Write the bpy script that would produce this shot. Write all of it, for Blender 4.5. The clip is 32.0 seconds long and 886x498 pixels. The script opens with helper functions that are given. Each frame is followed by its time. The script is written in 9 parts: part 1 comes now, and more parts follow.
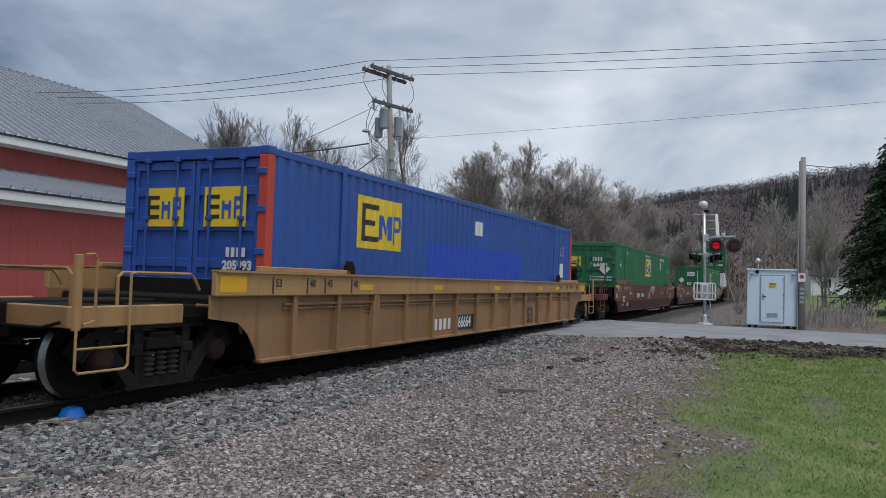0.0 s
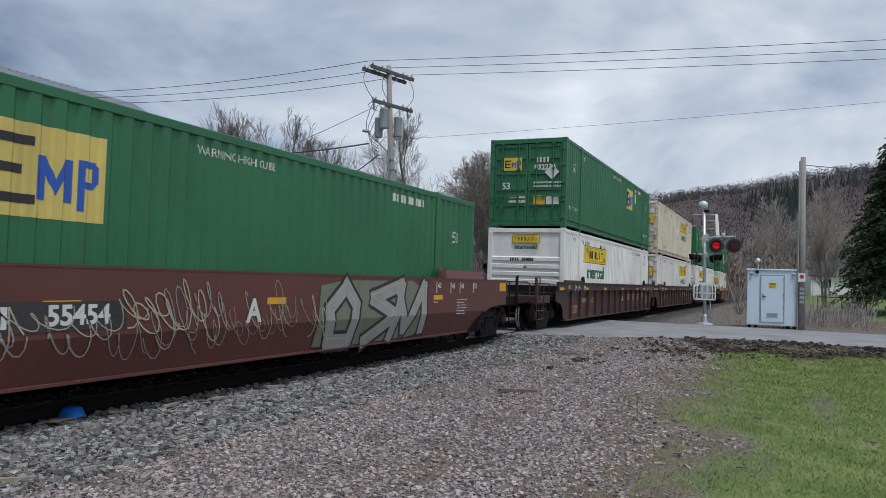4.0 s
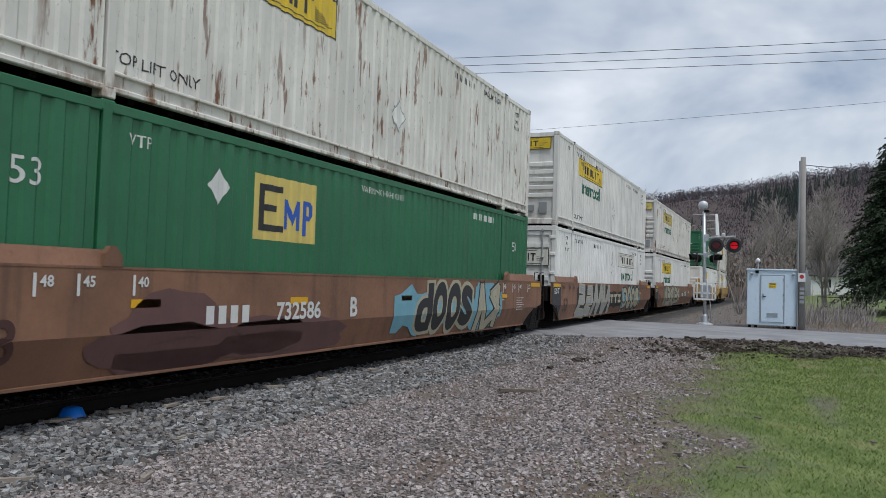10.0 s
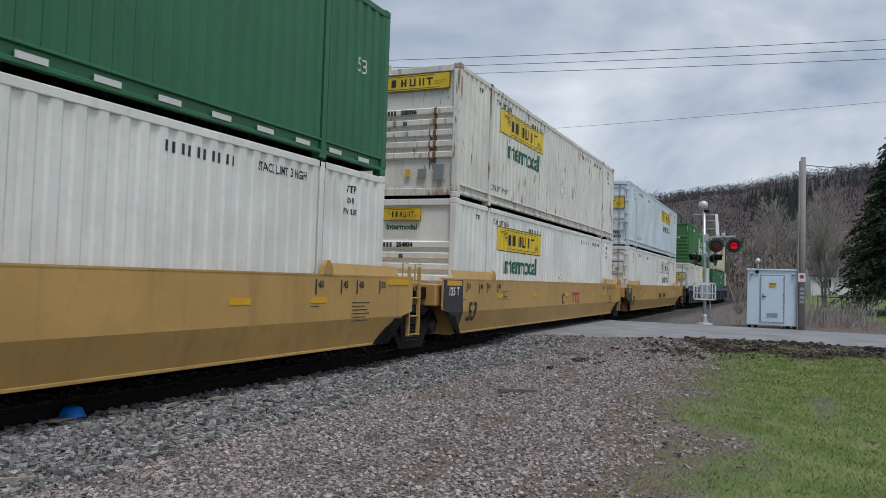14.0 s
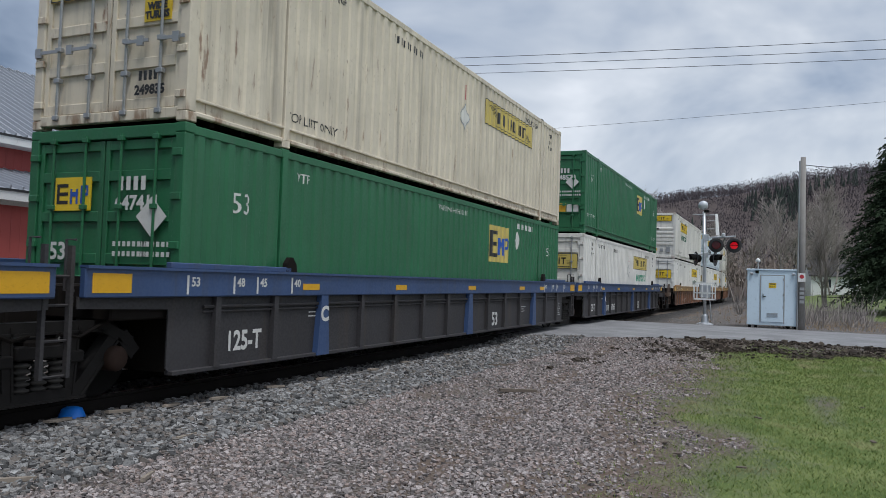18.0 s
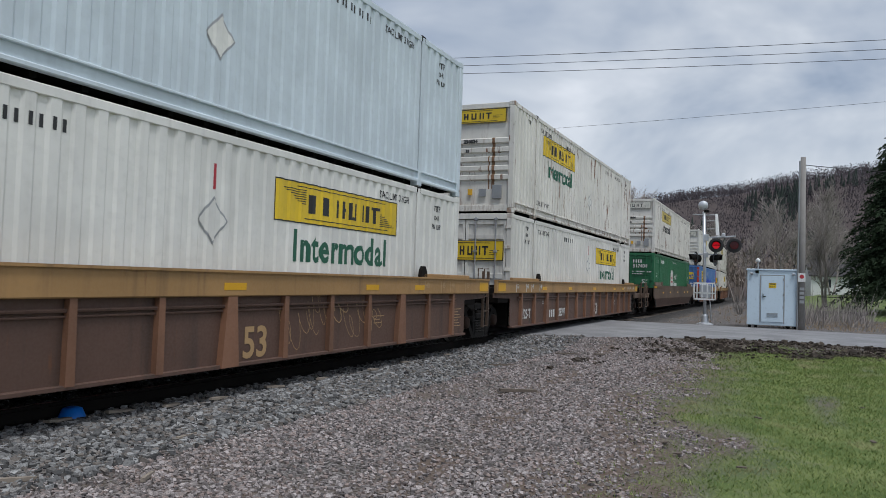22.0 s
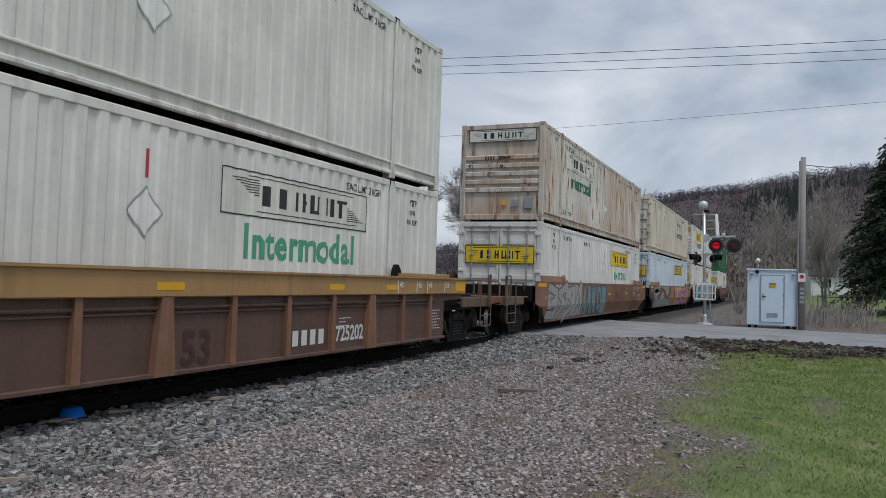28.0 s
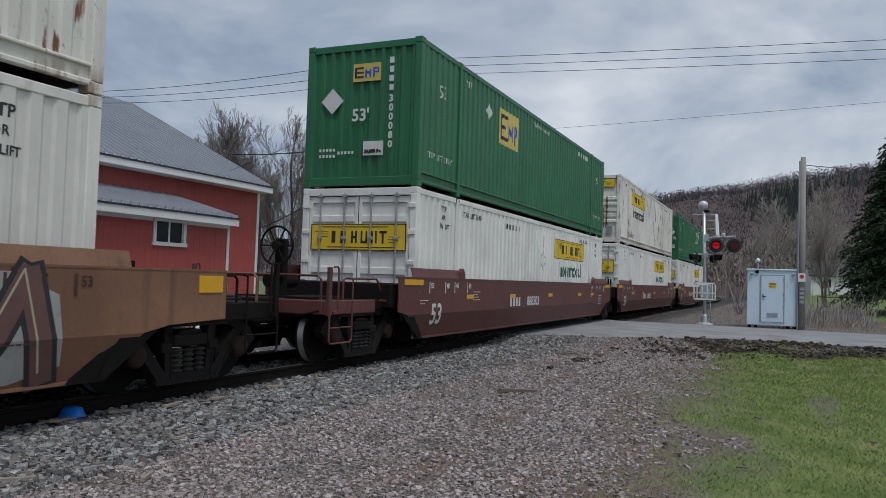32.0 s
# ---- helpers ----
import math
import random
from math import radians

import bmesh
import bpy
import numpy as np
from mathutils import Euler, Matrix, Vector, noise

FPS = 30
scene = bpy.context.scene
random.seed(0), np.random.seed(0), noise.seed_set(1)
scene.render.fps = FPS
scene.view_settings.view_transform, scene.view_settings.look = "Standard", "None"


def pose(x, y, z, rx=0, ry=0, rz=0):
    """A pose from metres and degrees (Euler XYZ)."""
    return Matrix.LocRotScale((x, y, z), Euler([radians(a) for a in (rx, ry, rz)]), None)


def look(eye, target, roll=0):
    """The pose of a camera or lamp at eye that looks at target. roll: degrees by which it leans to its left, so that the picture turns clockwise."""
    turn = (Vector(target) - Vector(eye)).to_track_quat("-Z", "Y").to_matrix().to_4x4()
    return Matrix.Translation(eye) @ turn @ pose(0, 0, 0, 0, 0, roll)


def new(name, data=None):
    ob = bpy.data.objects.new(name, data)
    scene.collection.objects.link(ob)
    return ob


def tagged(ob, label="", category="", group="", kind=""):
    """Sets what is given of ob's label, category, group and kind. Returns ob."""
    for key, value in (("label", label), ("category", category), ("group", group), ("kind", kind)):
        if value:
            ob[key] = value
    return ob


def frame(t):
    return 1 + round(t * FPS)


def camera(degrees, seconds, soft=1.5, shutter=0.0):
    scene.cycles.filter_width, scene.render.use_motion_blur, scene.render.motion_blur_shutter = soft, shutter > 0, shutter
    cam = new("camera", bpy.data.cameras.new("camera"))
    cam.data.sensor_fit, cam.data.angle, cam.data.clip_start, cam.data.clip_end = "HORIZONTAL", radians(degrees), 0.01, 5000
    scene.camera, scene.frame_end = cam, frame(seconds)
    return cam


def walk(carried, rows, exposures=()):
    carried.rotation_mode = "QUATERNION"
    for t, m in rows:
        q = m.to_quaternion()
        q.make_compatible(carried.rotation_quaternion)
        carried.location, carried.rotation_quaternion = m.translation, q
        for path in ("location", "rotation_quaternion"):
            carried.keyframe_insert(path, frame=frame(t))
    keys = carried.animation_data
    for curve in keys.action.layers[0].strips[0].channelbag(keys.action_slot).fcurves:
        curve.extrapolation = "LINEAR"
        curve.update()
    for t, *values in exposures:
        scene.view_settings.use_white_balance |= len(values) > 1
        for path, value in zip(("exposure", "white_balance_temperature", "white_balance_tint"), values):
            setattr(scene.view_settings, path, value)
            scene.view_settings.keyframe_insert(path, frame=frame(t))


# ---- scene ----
# camera: stands still beside the track
EYE = Vector((0.0, 0.0, 1.66))
YAW, PITCH = 0.4203, 0.0389
AIM = EYE + Vector((math.cos(YAW) * math.cos(PITCH), math.sin(YAW) * math.cos(PITCH), math.sin(PITCH))) * 20
cam = camera(59.82, 32.0, soft=0.38, shutter=0.02)
STAND = look(EYE, AIM, math.degrees(0.0320))
# the film's own camera opens a little while the dark empty car passes
walk(cam, [(0, STAND), (32, STAND)], exposures=[(0, 0.35), (1, 0.35), (2, 0.4), (3, 0.44), (4.2, 0.44), (6, 0.4), (7, 0.33), (8, 0.3), (9, 0.36), (10, 0.44), (11, 0.34), (12, 0.26), (13, 0.28), (14, 0.32), (17, 0.2), (18, 0.42), (19, 0.46), (20, 0.46), (21, 0.46), (22, 0.32), (23, 0.28), (24, 0.28), (25, 0.32), (28, 0.26), (29, 0.21), (30, 0.23), (31, 0.16), (32, 0.18)])

# ------------------------------------------------------------------ light
TRACK_Y, RAIL_Z, SPEED = 7.726, 0.25, 17.6
SUN_EL, SUN_AZ = radians(66), radians(-136)      # azimuth of the sun, from +x towards +y

world = bpy.data.worlds.new("overcast_sky")
scene.world = world
world.use_nodes = True
wn, wl = world.node_tree.nodes, world.node_tree.links
wn.clear()
w_out = wn.new("ShaderNodeOutputWorld")
w_bg = wn.new("ShaderNodeBackground")
w_sky = wn.new("ShaderNodeTexSky")
w_sky.sky_type = "NISHITA"
w_sky.sun_disc = False
w_sky.sun_elevation = SUN_EL
w_sky.sun_rotation = radians(90) - SUN_AZ
w_co = wn.new("ShaderNodeTexCoord")
w_map = wn.new("ShaderNodeMapping")
w_map.inputs["Scale"].default_value = (1.0, 1.0, 2.2)
w_map.inputs["Location"].default_value = (0.35, 1.1, 0.2)
w_n1 = wn.new("ShaderNodeTexNoise")
w_n1.inputs["Scale"].default_value = 2.4
w_n1.inputs["Detail"].default_value = 5
w_n1.inputs["Roughness"].default_value = 0.52
w_n1.inputs["Distortion"].default_value = 0.35
w_ramp = wn.new("ShaderNodeValToRGB")
e = w_ramp.color_ramp.elements
e[0].position, e[0].color = 0.37, (1.45, 1.95, 2.85, 1)
e[1].position, e[1].color = 0.64, (5.6, 6.1, 6.85, 1)
mid = e.new(0.49)
mid.color = (3.22, 3.88, 5.0, 1)
zen = e.new(0.86)
zen.color = (10.5, 10.7, 11.2, 1)
w_mix = wn.new("ShaderNodeMix")
w_mix.data_type = "RGBA"
w_mix.inputs[0].default_value = 0.88
wl.new(w_co.outputs["Generated"], w_map.inputs["Vector"])
wl.new(w_map.outputs["Vector"], w_n1.inputs["Vector"])
# the cloud is brighter on the side where the sun stands behind it
w_dot = wn.new("ShaderNodeVectorMath")
w_dot.operation = "DOT_PRODUCT"
w_dot.inputs[1].default_value = (0.040, -0.095, 0.16)
w_sum = wn.new("ShaderNodeMath")
w_sum.operation = "ADD"
wl.new(w_co.outputs["Generated"], w_dot.inputs[0])
wl.new(w_n1.outputs["Fac"], w_sum.inputs[0])
wl.new(w_dot.outputs["Value"], w_sum.inputs[1])
wl.new(w_sum.outputs[0], w_ramp.inputs["Fac"])
wl.new(w_sky.outputs["Color"], w_mix.inputs[6])
wl.new(w_ramp.outputs["Color"], w_mix.inputs[7])
wl.new(w_mix.outputs[2], w_bg.inputs["Color"])
wl.new(w_bg.outputs["Background"], w_out.inputs["Surface"])
w_bg.inputs["Strength"].default_value = 0.086

sun_data = bpy.data.lights.new("sun", "SUN")
sun_data.energy, sun_data.angle, sun_data.color = 1.5, radians(14), (0.96, 0.965, 0.97)
sun = new("sun", sun_data)
sun_dir = Vector((math.cos(SUN_EL) * math.cos(SUN_AZ), math.cos(SUN_EL) * math.sin(SUN_AZ), math.sin(SUN_EL)))
sun.matrix_world = look(sun_dir * 60, (0, 0, 0))

# ------------------------------------------------------------------ materials


class Nodes:
    """A small maker of node materials."""

    def __init__(self, name):
        self.m = bpy.data.materials.new(name)
        self.m.use_nodes = True
        self.t = self.m.node_tree
        self.bsdf = self.t.nodes["Principled BSDF"]
        co = self.t.nodes.new("ShaderNodeTexCoord")
        info = self.t.nodes.new("ShaderNodeObjectInfo")
        sc = self.t.nodes.new("ShaderNodeVectorMath")
        sc.operation = "SCALE"
        comb = self.t.nodes.new("ShaderNodeCombineXYZ")
        for i in range(3):
            self.t.links.new(info.outputs["Random"], comb.inputs[i])
        self.t.links.new(comb.outputs[0], sc.inputs[0])
        sc.inputs["Scale"].default_value = 37.0
        add = self.t.nodes.new("ShaderNodeVectorMath")
        self.t.links.new(co.outputs["Object"], add.inputs[0])
        self.t.links.new(sc.outputs[0], add.inputs[1])
        self.vec, self.raw, self.rnd = add.outputs[0], co.outputs["Object"], info.outputs["Random"]

    def noise(self, scale, detail=4, stretch=None, rough=0.55, vec=None):
        n = self.t.nodes.new("ShaderNodeTexNoise")
        n.inputs["Scale"].default_value, n.inputs["Detail"].default_value = scale, detail
        n.inputs["Roughness"].default_value = rough
        v = vec or self.vec
        if stretch:
            m = self.t.nodes.new("ShaderNodeMapping")
            m.inputs["Scale"].default_value = stretch
            self.t.links.new(v, m.inputs["Vector"])
            v = m.outputs["Vector"]
        self.t.links.new(v, n.inputs["Vector"])
        return n.outputs["Fac"]

    def ramp(self, fac, lo, hi, a=0.0, b=1.0):
        n = self.t.nodes.new("ShaderNodeMapRange")
        n.interpolation_type = "SMOOTHSTEP"
        for i, v in enumerate((lo, hi, a, b)):
            n.inputs[i + 1].default_value = v
        self.t.links.new(fac, n.inputs[0])
        return n.outputs[0]

    def mul(self, a, b):
        n = self.t.nodes.new("ShaderNodeMath")
        n.operation = "MULTIPLY"
        for i, v in enumerate((a, b)):
            if isinstance(v, (int, float)):
                n.inputs[i].default_value = v
            else:
                self.t.links.new(v, n.inputs[i])
        return n.outputs[0]

    def mix(self, fac, a, b):
        n = self.t.nodes.new("ShaderNodeMix")
        n.data_type = "RGBA"
        for s, v in ((0, fac), (6, a), (7, b)):
            if isinstance(v, (int, float)):
                n.inputs[s].default_value = v
            elif isinstance(v, tuple):
                n.inputs[s].default_value = (*v, 1)
            else:
                self.t.links.new(v, n.inputs[s])
        return n.outputs[2]

    def attr(self, name):
        n = self.t.nodes.new("ShaderNodeAttribute")
        n.attribute_name = name
        return n.outputs["Fac"]

    def bump(self, height, strength=0.2, dist=0.01):
        n = self.t.nodes.new("ShaderNodeBump")
        n.inputs["Strength"].default_value, n.inputs["Distance"].default_value = strength, dist
        self.t.links.new(height, n.inputs["Height"])
        self.t.links.new(n.outputs[0], self.bsdf.inputs["Normal"])

    def done(self, colour, rough=0.6, metal=0.0, spec=None):
        for key, v in (("Base Color", colour), ("Roughness", rough), ("Metallic", metal)):
            if isinstance(v, tuple):
                self.bsdf.inputs[key].default_value = (*v, 1)
            elif isinstance(v, (int, float)):
                self.bsdf.inputs[key].default_value = v
            else:
                self.t.links.new(v, self.bsdf.inputs[key])
        if spec is not None:
            self.bsdf.inputs["Specular IOR Level"].default_value = spec
        return self.m


def tint(c, k):
    return tuple(min(1.0, x * k) for x in c)


def paint(name, base, rough=0.5, dirt=(0.10, 0.085, 0.07), dirt_amt=0.35, rust=0.0, rust_at=0.66, metal=0.0, spread=0.10, rust_col=(0.17, 0.065, 0.025), foot=0.0):
    """Worn paint: broad fading, streaks of dirt running down, spots and runs of rust."""
    n = Nodes(name)
    c = n.mix(n.ramp(n.noise(0.7, 3), 0.3, 0.7), tint(base, 1 - spread), tint(base, 1 + spread))
    c = n.mix(n.mul(n.ramp(n.noise(9, 4), 0.45, 0.75), 0.25), c, tint(base, 0.75))
    streak = n.ramp(n.noise(1.0, 5, (5.0, 5.0, 0.35)), 0.5, 0.78)
    c = n.mix(n.mul(streak, dirt_amt), c, dirt)
    r = n.ramp(n.noise(30, 2), 0.3, 0.7, rough - 0.08, rough + 0.12)
    if rust:
        big = n.ramp(n.noise(0.55, 3), 0.42 - 0.12 * rust, 0.70 - 0.14 * rust)
        spot = n.ramp(n.noise(1.0, 6, (7.0, 7.0, 1.1), 0.62), rust_at - 0.02, rust_at + 0.06)
        fine = n.ramp(n.noise(6.0, 5, (3, 3, 1), 0.7), 0.62, 0.70)
        c = n.mix(n.mul(n.mul(spot, big), min(1.0, rust * 1.4)), c, rust_col)
        c = n.mix(n.mul(n.mul(fine, big), rust), c, tint(rust_col, 0.6))
    if foot:
        # rust that creeps up from the bottom rail and the lower corners
        low = n.t.nodes.new("ShaderNodeSeparateXYZ")
        n.t.links.new(n.raw, low.inputs[0])
        creep = n.mul(n.ramp(low.outputs[2], 0.36, 0.04), n.ramp(n.noise(1.6, 6, (3.0, 3.0, 0.8), 0.65), 0.48, 0.62))
        c = n.mix(n.mul(creep, foot), c, (0.21, 0.105, 0.05))
    if rust > 0.95:
        # broad faded rust that bleeds down the lower half of the panels
        stain = n.ramp(n.noise(0.32, 4, (1.0, 1.0, 0.7)), 0.41, 0.56)
        c = n.mix(n.mul(n.mul(stain, n.ramp(n.noise(1.3, 5, (4.0, 4.0, 0.5)), 0.28, 0.60)), 0.6), c, (0.40, 0.225, 0.115))
    n.bump(n.noise(14, 4), 0.12, 0.006)
    return n.done(c, r, metal)


def plain(name, base, rough=0.6, metal=0.0, vary=0.18, scale=8.0, bump=0.15, spec=None):
    n = Nodes(name)
    c = n.mix(n.noise(scale, 5), tint(base, 1 - vary), tint(base, 1 + vary))
    c = n.mix(n.mul(n.ramp(n.noise(scale * 6, 3), 0.55, 0.75), 0.4), c, tint(base, 0.6))
    if bump:
        n.bump(n.noise(scale * 4, 4), bump, 0.008)
    return n.done(c, rough, metal, spec)


def glow(name, colour, strength):
    n = Nodes(name)
    n.bsdf.inputs["Emission Color"].default_value = (*colour, 1)
    n.bsdf.inputs["Emission Strength"].default_value = strength
    return n.done(tint(colour, 0.5), 0.3)


M = {}
M["white_clean"] = paint("white_container_paint", (0.74, 0.735, 0.70), 0.45, dirt_amt=0.18)
M["white"] = paint("white_worn_paint", (0.70, 0.685, 0.64), 0.5, dirt_amt=0.30, rust=0.25, rust_at=0.70, foot=0.5)
M["white_old"] = paint("white_stained_paint", (0.69, 0.67, 0.62), 0.55, dirt=(0.30, 0.24, 0.17), dirt_amt=0.22, rust=0.9, rust_at=0.585, foot=0.8)
M["white_rusty"] = paint("white_rusted_paint", (0.60, 0.57, 0.51), 0.6, dirt_amt=0.5, rust=1.0, rust_at=0.565, foot=1.0)
M["cream"] = paint("cream_worn_paint", (0.66, 0.59, 0.475), 0.55, dirt_amt=0.45, rust=0.6, rust_at=0.62, foot=0.8)
M["ice"] = paint("bluish_white_paint", (0.60, 0.68, 0.74), 0.42, dirt_amt=0.12)
M["green"] = paint("green_container_paint", (0.019, 0.135, 0.058), 0.45, dirt=(0.06, 0.08, 0.06), dirt_amt=0.3)
M["green_pale"] = paint("faded_green_paint", (0.045, 0.165, 0.05), 0.55, dirt=(0.08, 0.09, 0.06), dirt_amt=0.35)
M["blue"] = paint("blue_container_paint", (0.018, 0.075, 0.32), 0.45, dirt=(0.05, 0.06, 0.09), dirt_amt=0.35)
M["blue_pale"] = paint("faded_blue_paint", (0.07, 0.18, 0.42), 0.55, dirt=(0.12, 0.14, 0.16), dirt_amt=0.4)
M["maroon"] = paint("maroon_car_paint", (0.112, 0.033, 0.028), 0.5, dirt=(0.05, 0.035, 0.03), dirt_amt=0.5)
M["maroon_dark"] = paint("maroon_ribbed_car_paint", (0.052, 0.019, 0.019), 0.5, dirt=(0.04, 0.026, 0.024), dirt_amt=0.5, rust=0.3)
M["brown"] = paint("brown_weathered_car_paint", (0.205, 0.10, 0.058), 0.62, dirt=(0.07, 0.042, 0.03), dirt_amt=0.65, rust=0.5, spread=0.22)
M["brown_dark"] = paint("rust_brown_car_paint", (0.105, 0.058, 0.042), 0.65, dirt=(0.042, 0.03, 0.025), dirt_amt=0.75, rust=0.5)
M["ochre"] = paint("ochre_chord_paint", (0.37, 0.215, 0.085), 0.6, dirt=(0.13, 0.075, 0.04), dirt_amt=0.55, rust=0.3)
M["yellow_car"] = paint("yellow_car_paint", (0.47, 0.285, 0.09), 0.5, dirt=(0.2, 0.12, 0.05), dirt_amt=0.35)
M["tan_car"] = paint("old_yellow_car_paint", (0.25, 0.135, 0.058), 0.6, dirt=(0.10, 0.058, 0.035), dirt_amt=0.6, rust=0.6, spread=0.18)
M["navy"] = paint("navy_chord_paint", (0.035, 0.07, 0.17), 0.5, dirt=(0.05, 0.055, 0.065), dirt_amt=0.5)
M["grime"] = paint("grimy_panel_paint", (0.034, 0.032, 0.035), 0.7, dirt=(0.055, 0.042, 0.032), dirt_amt=0.7)
M["umber"] = paint("dark_brown_car_paint", (0.115, 0.075, 0.052), 0.65, dirt=(0.04, 0.03, 0.024), dirt_amt=0.75, rust=0.6, spread=0.3)
# steel under the cars, darkened beyond its grime to carry the shade there
M["steel_dark"] = plain("grimy_shaded_steel", (0.008, 0.0075, 0.007), 0.8, 0.0, spec=0.12)
M["steel_rust"] = plain("rusty_shaded_steel", (0.010, 0.0078, 0.0066), 0.8, 0.0, spec=0.15)
M["cast_steel"] = plain("dusty_shaded_steel", (0.0145, 0.0132, 0.0126), 0.8, 0.0, 0.35, 6, 0.3, 0.2)
M["spring_steel"] = plain("dusty_shaded_spring_steel", (0.030, 0.028, 0.026), 0.75, 0.0, 0.3, 8, 0.1, 0.25)
M["bearing_rust"] = plain("rusty_bearing_cap", (0.034, 0.020, 0.015), 0.8, 0.0, 0.35, 9, 0.2, 0.2)
M["steel_bright"] = plain("polished_wheel_tread", (0.30, 0.30, 0.295), 0.45, 1.0, 0.15)
M["rust_run"] = plain("dark_rust_run", (0.24, 0.14, 0.085), 0.85, 0, 0.55, 6, 0.1, 0.1)
M["logo_yellow"] = paint("yellow_sign_paint", (0.72, 0.50, 0.025), 0.45, dirt_amt=0.15)
M["logo_faded"] = paint("faded_yellow_sign_paint", (0.60, 0.47, 0.13), 0.5, dirt_amt=0.3)
M["logo_white"] = paint("white_sign_paint", (0.66, 0.65, 0.58), 0.5, dirt_amt=0.3)
M["ink"] = plain("black_sign_paint", (0.02, 0.02, 0.022), 0.5, 0, 0.1, 8, 0)
M["ink_green"] = plain("green_lettering_paint", (0.015, 0.11, 0.065), 0.5, 0, 0.15, 8, 0)
M["ink_teal"] = plain("faded_green_lettering_paint", (0.07, 0.33, 0.20), 0.5, 0, 0.15, 8, 0)
M["ink_white"] = plain("white_lettering_paint", (0.62, 0.62, 0.60), 0.5, 0, 0.12, 8, 0)
M["ink_blue"] = plain("blue_lettering_paint", (0.02, 0.09, 0.42), 0.5, 0, 0.1, 8, 0)
M["ink_sky"] = plain("light_blue_lettering_paint", (0.05, 0.22, 0.5), 0.5, 0, 0.1, 8, 0)
M["ink_red"] = plain("red_lettering_paint", (0.45, 0.035, 0.05), 0.5, 0, 0.1, 8, 0)
M["ink_gold"] = plain("tan_lettering_paint", (0.42, 0.27, 0.13), 0.5, 0, 0.15, 8, 0)
M["ink_dark"] = plain("dark_brown_lettering_paint", (0.06, 0.022, 0.018), 0.55, 0, 0.15, 8, 0)
M["reflector"] = plain("yellow_reflective_tape", (0.68, 0.36, 0.01), 0.35, 0, 0.1, 8, 0)
M["red_post"] = paint("red_post_paint", (0.48, 0.055, 0.03), 0.5, dirt_amt=0.2)
M["patch_blue"] = plain("fresh_blue_patch_paint", (0.012, 0.06, 0.45), 0.45, 0, 0.06, 3, 0.05)
M["graf_grey"] = plain("grey_spray_paint", (0.30, 0.30, 0.29), 0.6, 0, 0.3, 3, 0)
M["graf_black"] = plain("black_spray_paint", (0.02, 0.02, 0.022), 0.6, 0, 0.3, 3, 0)
M["graf_cream"] = plain("cream_spray_paint", (0.40, 0.37, 0.26), 0.6, 0, 0.3, 3, 0)
M["graf_teal"] = plain("turquoise_spray_paint", (0.022, 0.36, 0.43), 0.6, 0, 0.25, 3, 0)
M["graf_tealdark"] = plain("dark_turquoise_spray_paint", (0.012, 0.085, 0.115), 0.6, 0, 0.25, 3, 0)
M["graf_slate"] = plain("grey_green_spray_paint", (0.15, 0.215, 0.22), 0.6, 0, 0.25, 3, 0)
M["graf_mist"] = plain("pale_grey_green_spray_paint", (0.25, 0.29, 0.26), 0.6, 0, 0.25, 2, 0)
M["graf_sky"] = plain("pale_blue_spray_paint", (0.16, 0.36, 0.44), 0.6, 0, 0.25, 3, 0)
M["graf_pink"] = plain("pink_spray_paint", (0.55, 0.16, 0.38), 0.6, 0, 0.25, 3, 0)
M["graf_yellow"] = plain("yellow_spray_paint", (0.60, 0.48, 0.05), 0.6, 0, 0.25, 3, 0)
M["graf_sage"] = plain("sage_spray_paint", (0.16, 0.18, 0.13), 0.6, 0, 0.25, 3, 0)
M["graf_plum"] = plain("plum_spray_paint", (0.125, 0.06, 0.055), 0.6, 0, 0.3, 3, 0)
M["galv"] = plain("galvanised_steel", (0.38, 0.39, 0.40), 0.45, 0.6, 0.12, 10, 0.05)
M["pole_wood"] = plain("weathered_pole_wood", (0.26, 0.247, 0.235), 0.85, 0, 0.2, 5)
M["tie_wood"] = plain("weathered_tie_wood", (0.13, 0.105, 0.085), 0.9, 0, 0.35, 7)
M["bleached_wood"] = plain("bleached_splinter_wood", (0.26, 0.22, 0.18), 0.9, 0, 0.3, 7)
# rail sides near black: the train's shade is put into the colour
M["rail"] = plain("shaded_rail_steel", (0.014, 0.012, 0.011), 0.85, 0.0, spec=0.1)
M["hut"] = plain("pale_blue_grey_hut_paint", (0.56, 0.68, 0.78), 0.45, 0, 0.05, 2, 0.03)
M["red_wall"] = None
M["barn_trim"] = plain("white_trim_paint", (0.72, 0.73, 0.72), 0.5, 0, 0.05, 3, 0.03)
M["glass"] = None
M["wire"] = plain("black_cable", (0.03, 0.03, 0.032), 0.6, 0, 0.1, 5, 0)
M["bark"] = plain("grey_brown_bark", (0.15, 0.132, 0.122), 0.9, 0, 0.3, 4)
M["bark_pale"] = plain("pale_grey_bark", (0.29, 0.258, 0.24), 0.9, 0, 0.25, 4)
M["bud"] = plain("pinkish_brown_buds", (0.36, 0.31, 0.295), 0.9, 0, 0.3, 4, 0)
M["spruce"] = plain("dark_spruce_needles", (0.034, 0.050, 0.029), 0.9, 0, 0.4, 3, 0, 0.05)
M["far_spruce"] = plain("far_conifer_green", (0.026, 0.040, 0.032), 0.9, 0, 0.3, 0.2, 0)
M["blue_cap"] = plain("blue_plastic_cap", (0.004, 0.17, 0.65), 0.45, 0, 0.08, 8, 0.05)
M["aluminium"] = plain("brushed_aluminium", (0.55, 0.57, 0.60), 0.4, 0.7, 0.08, 10, 0.03)
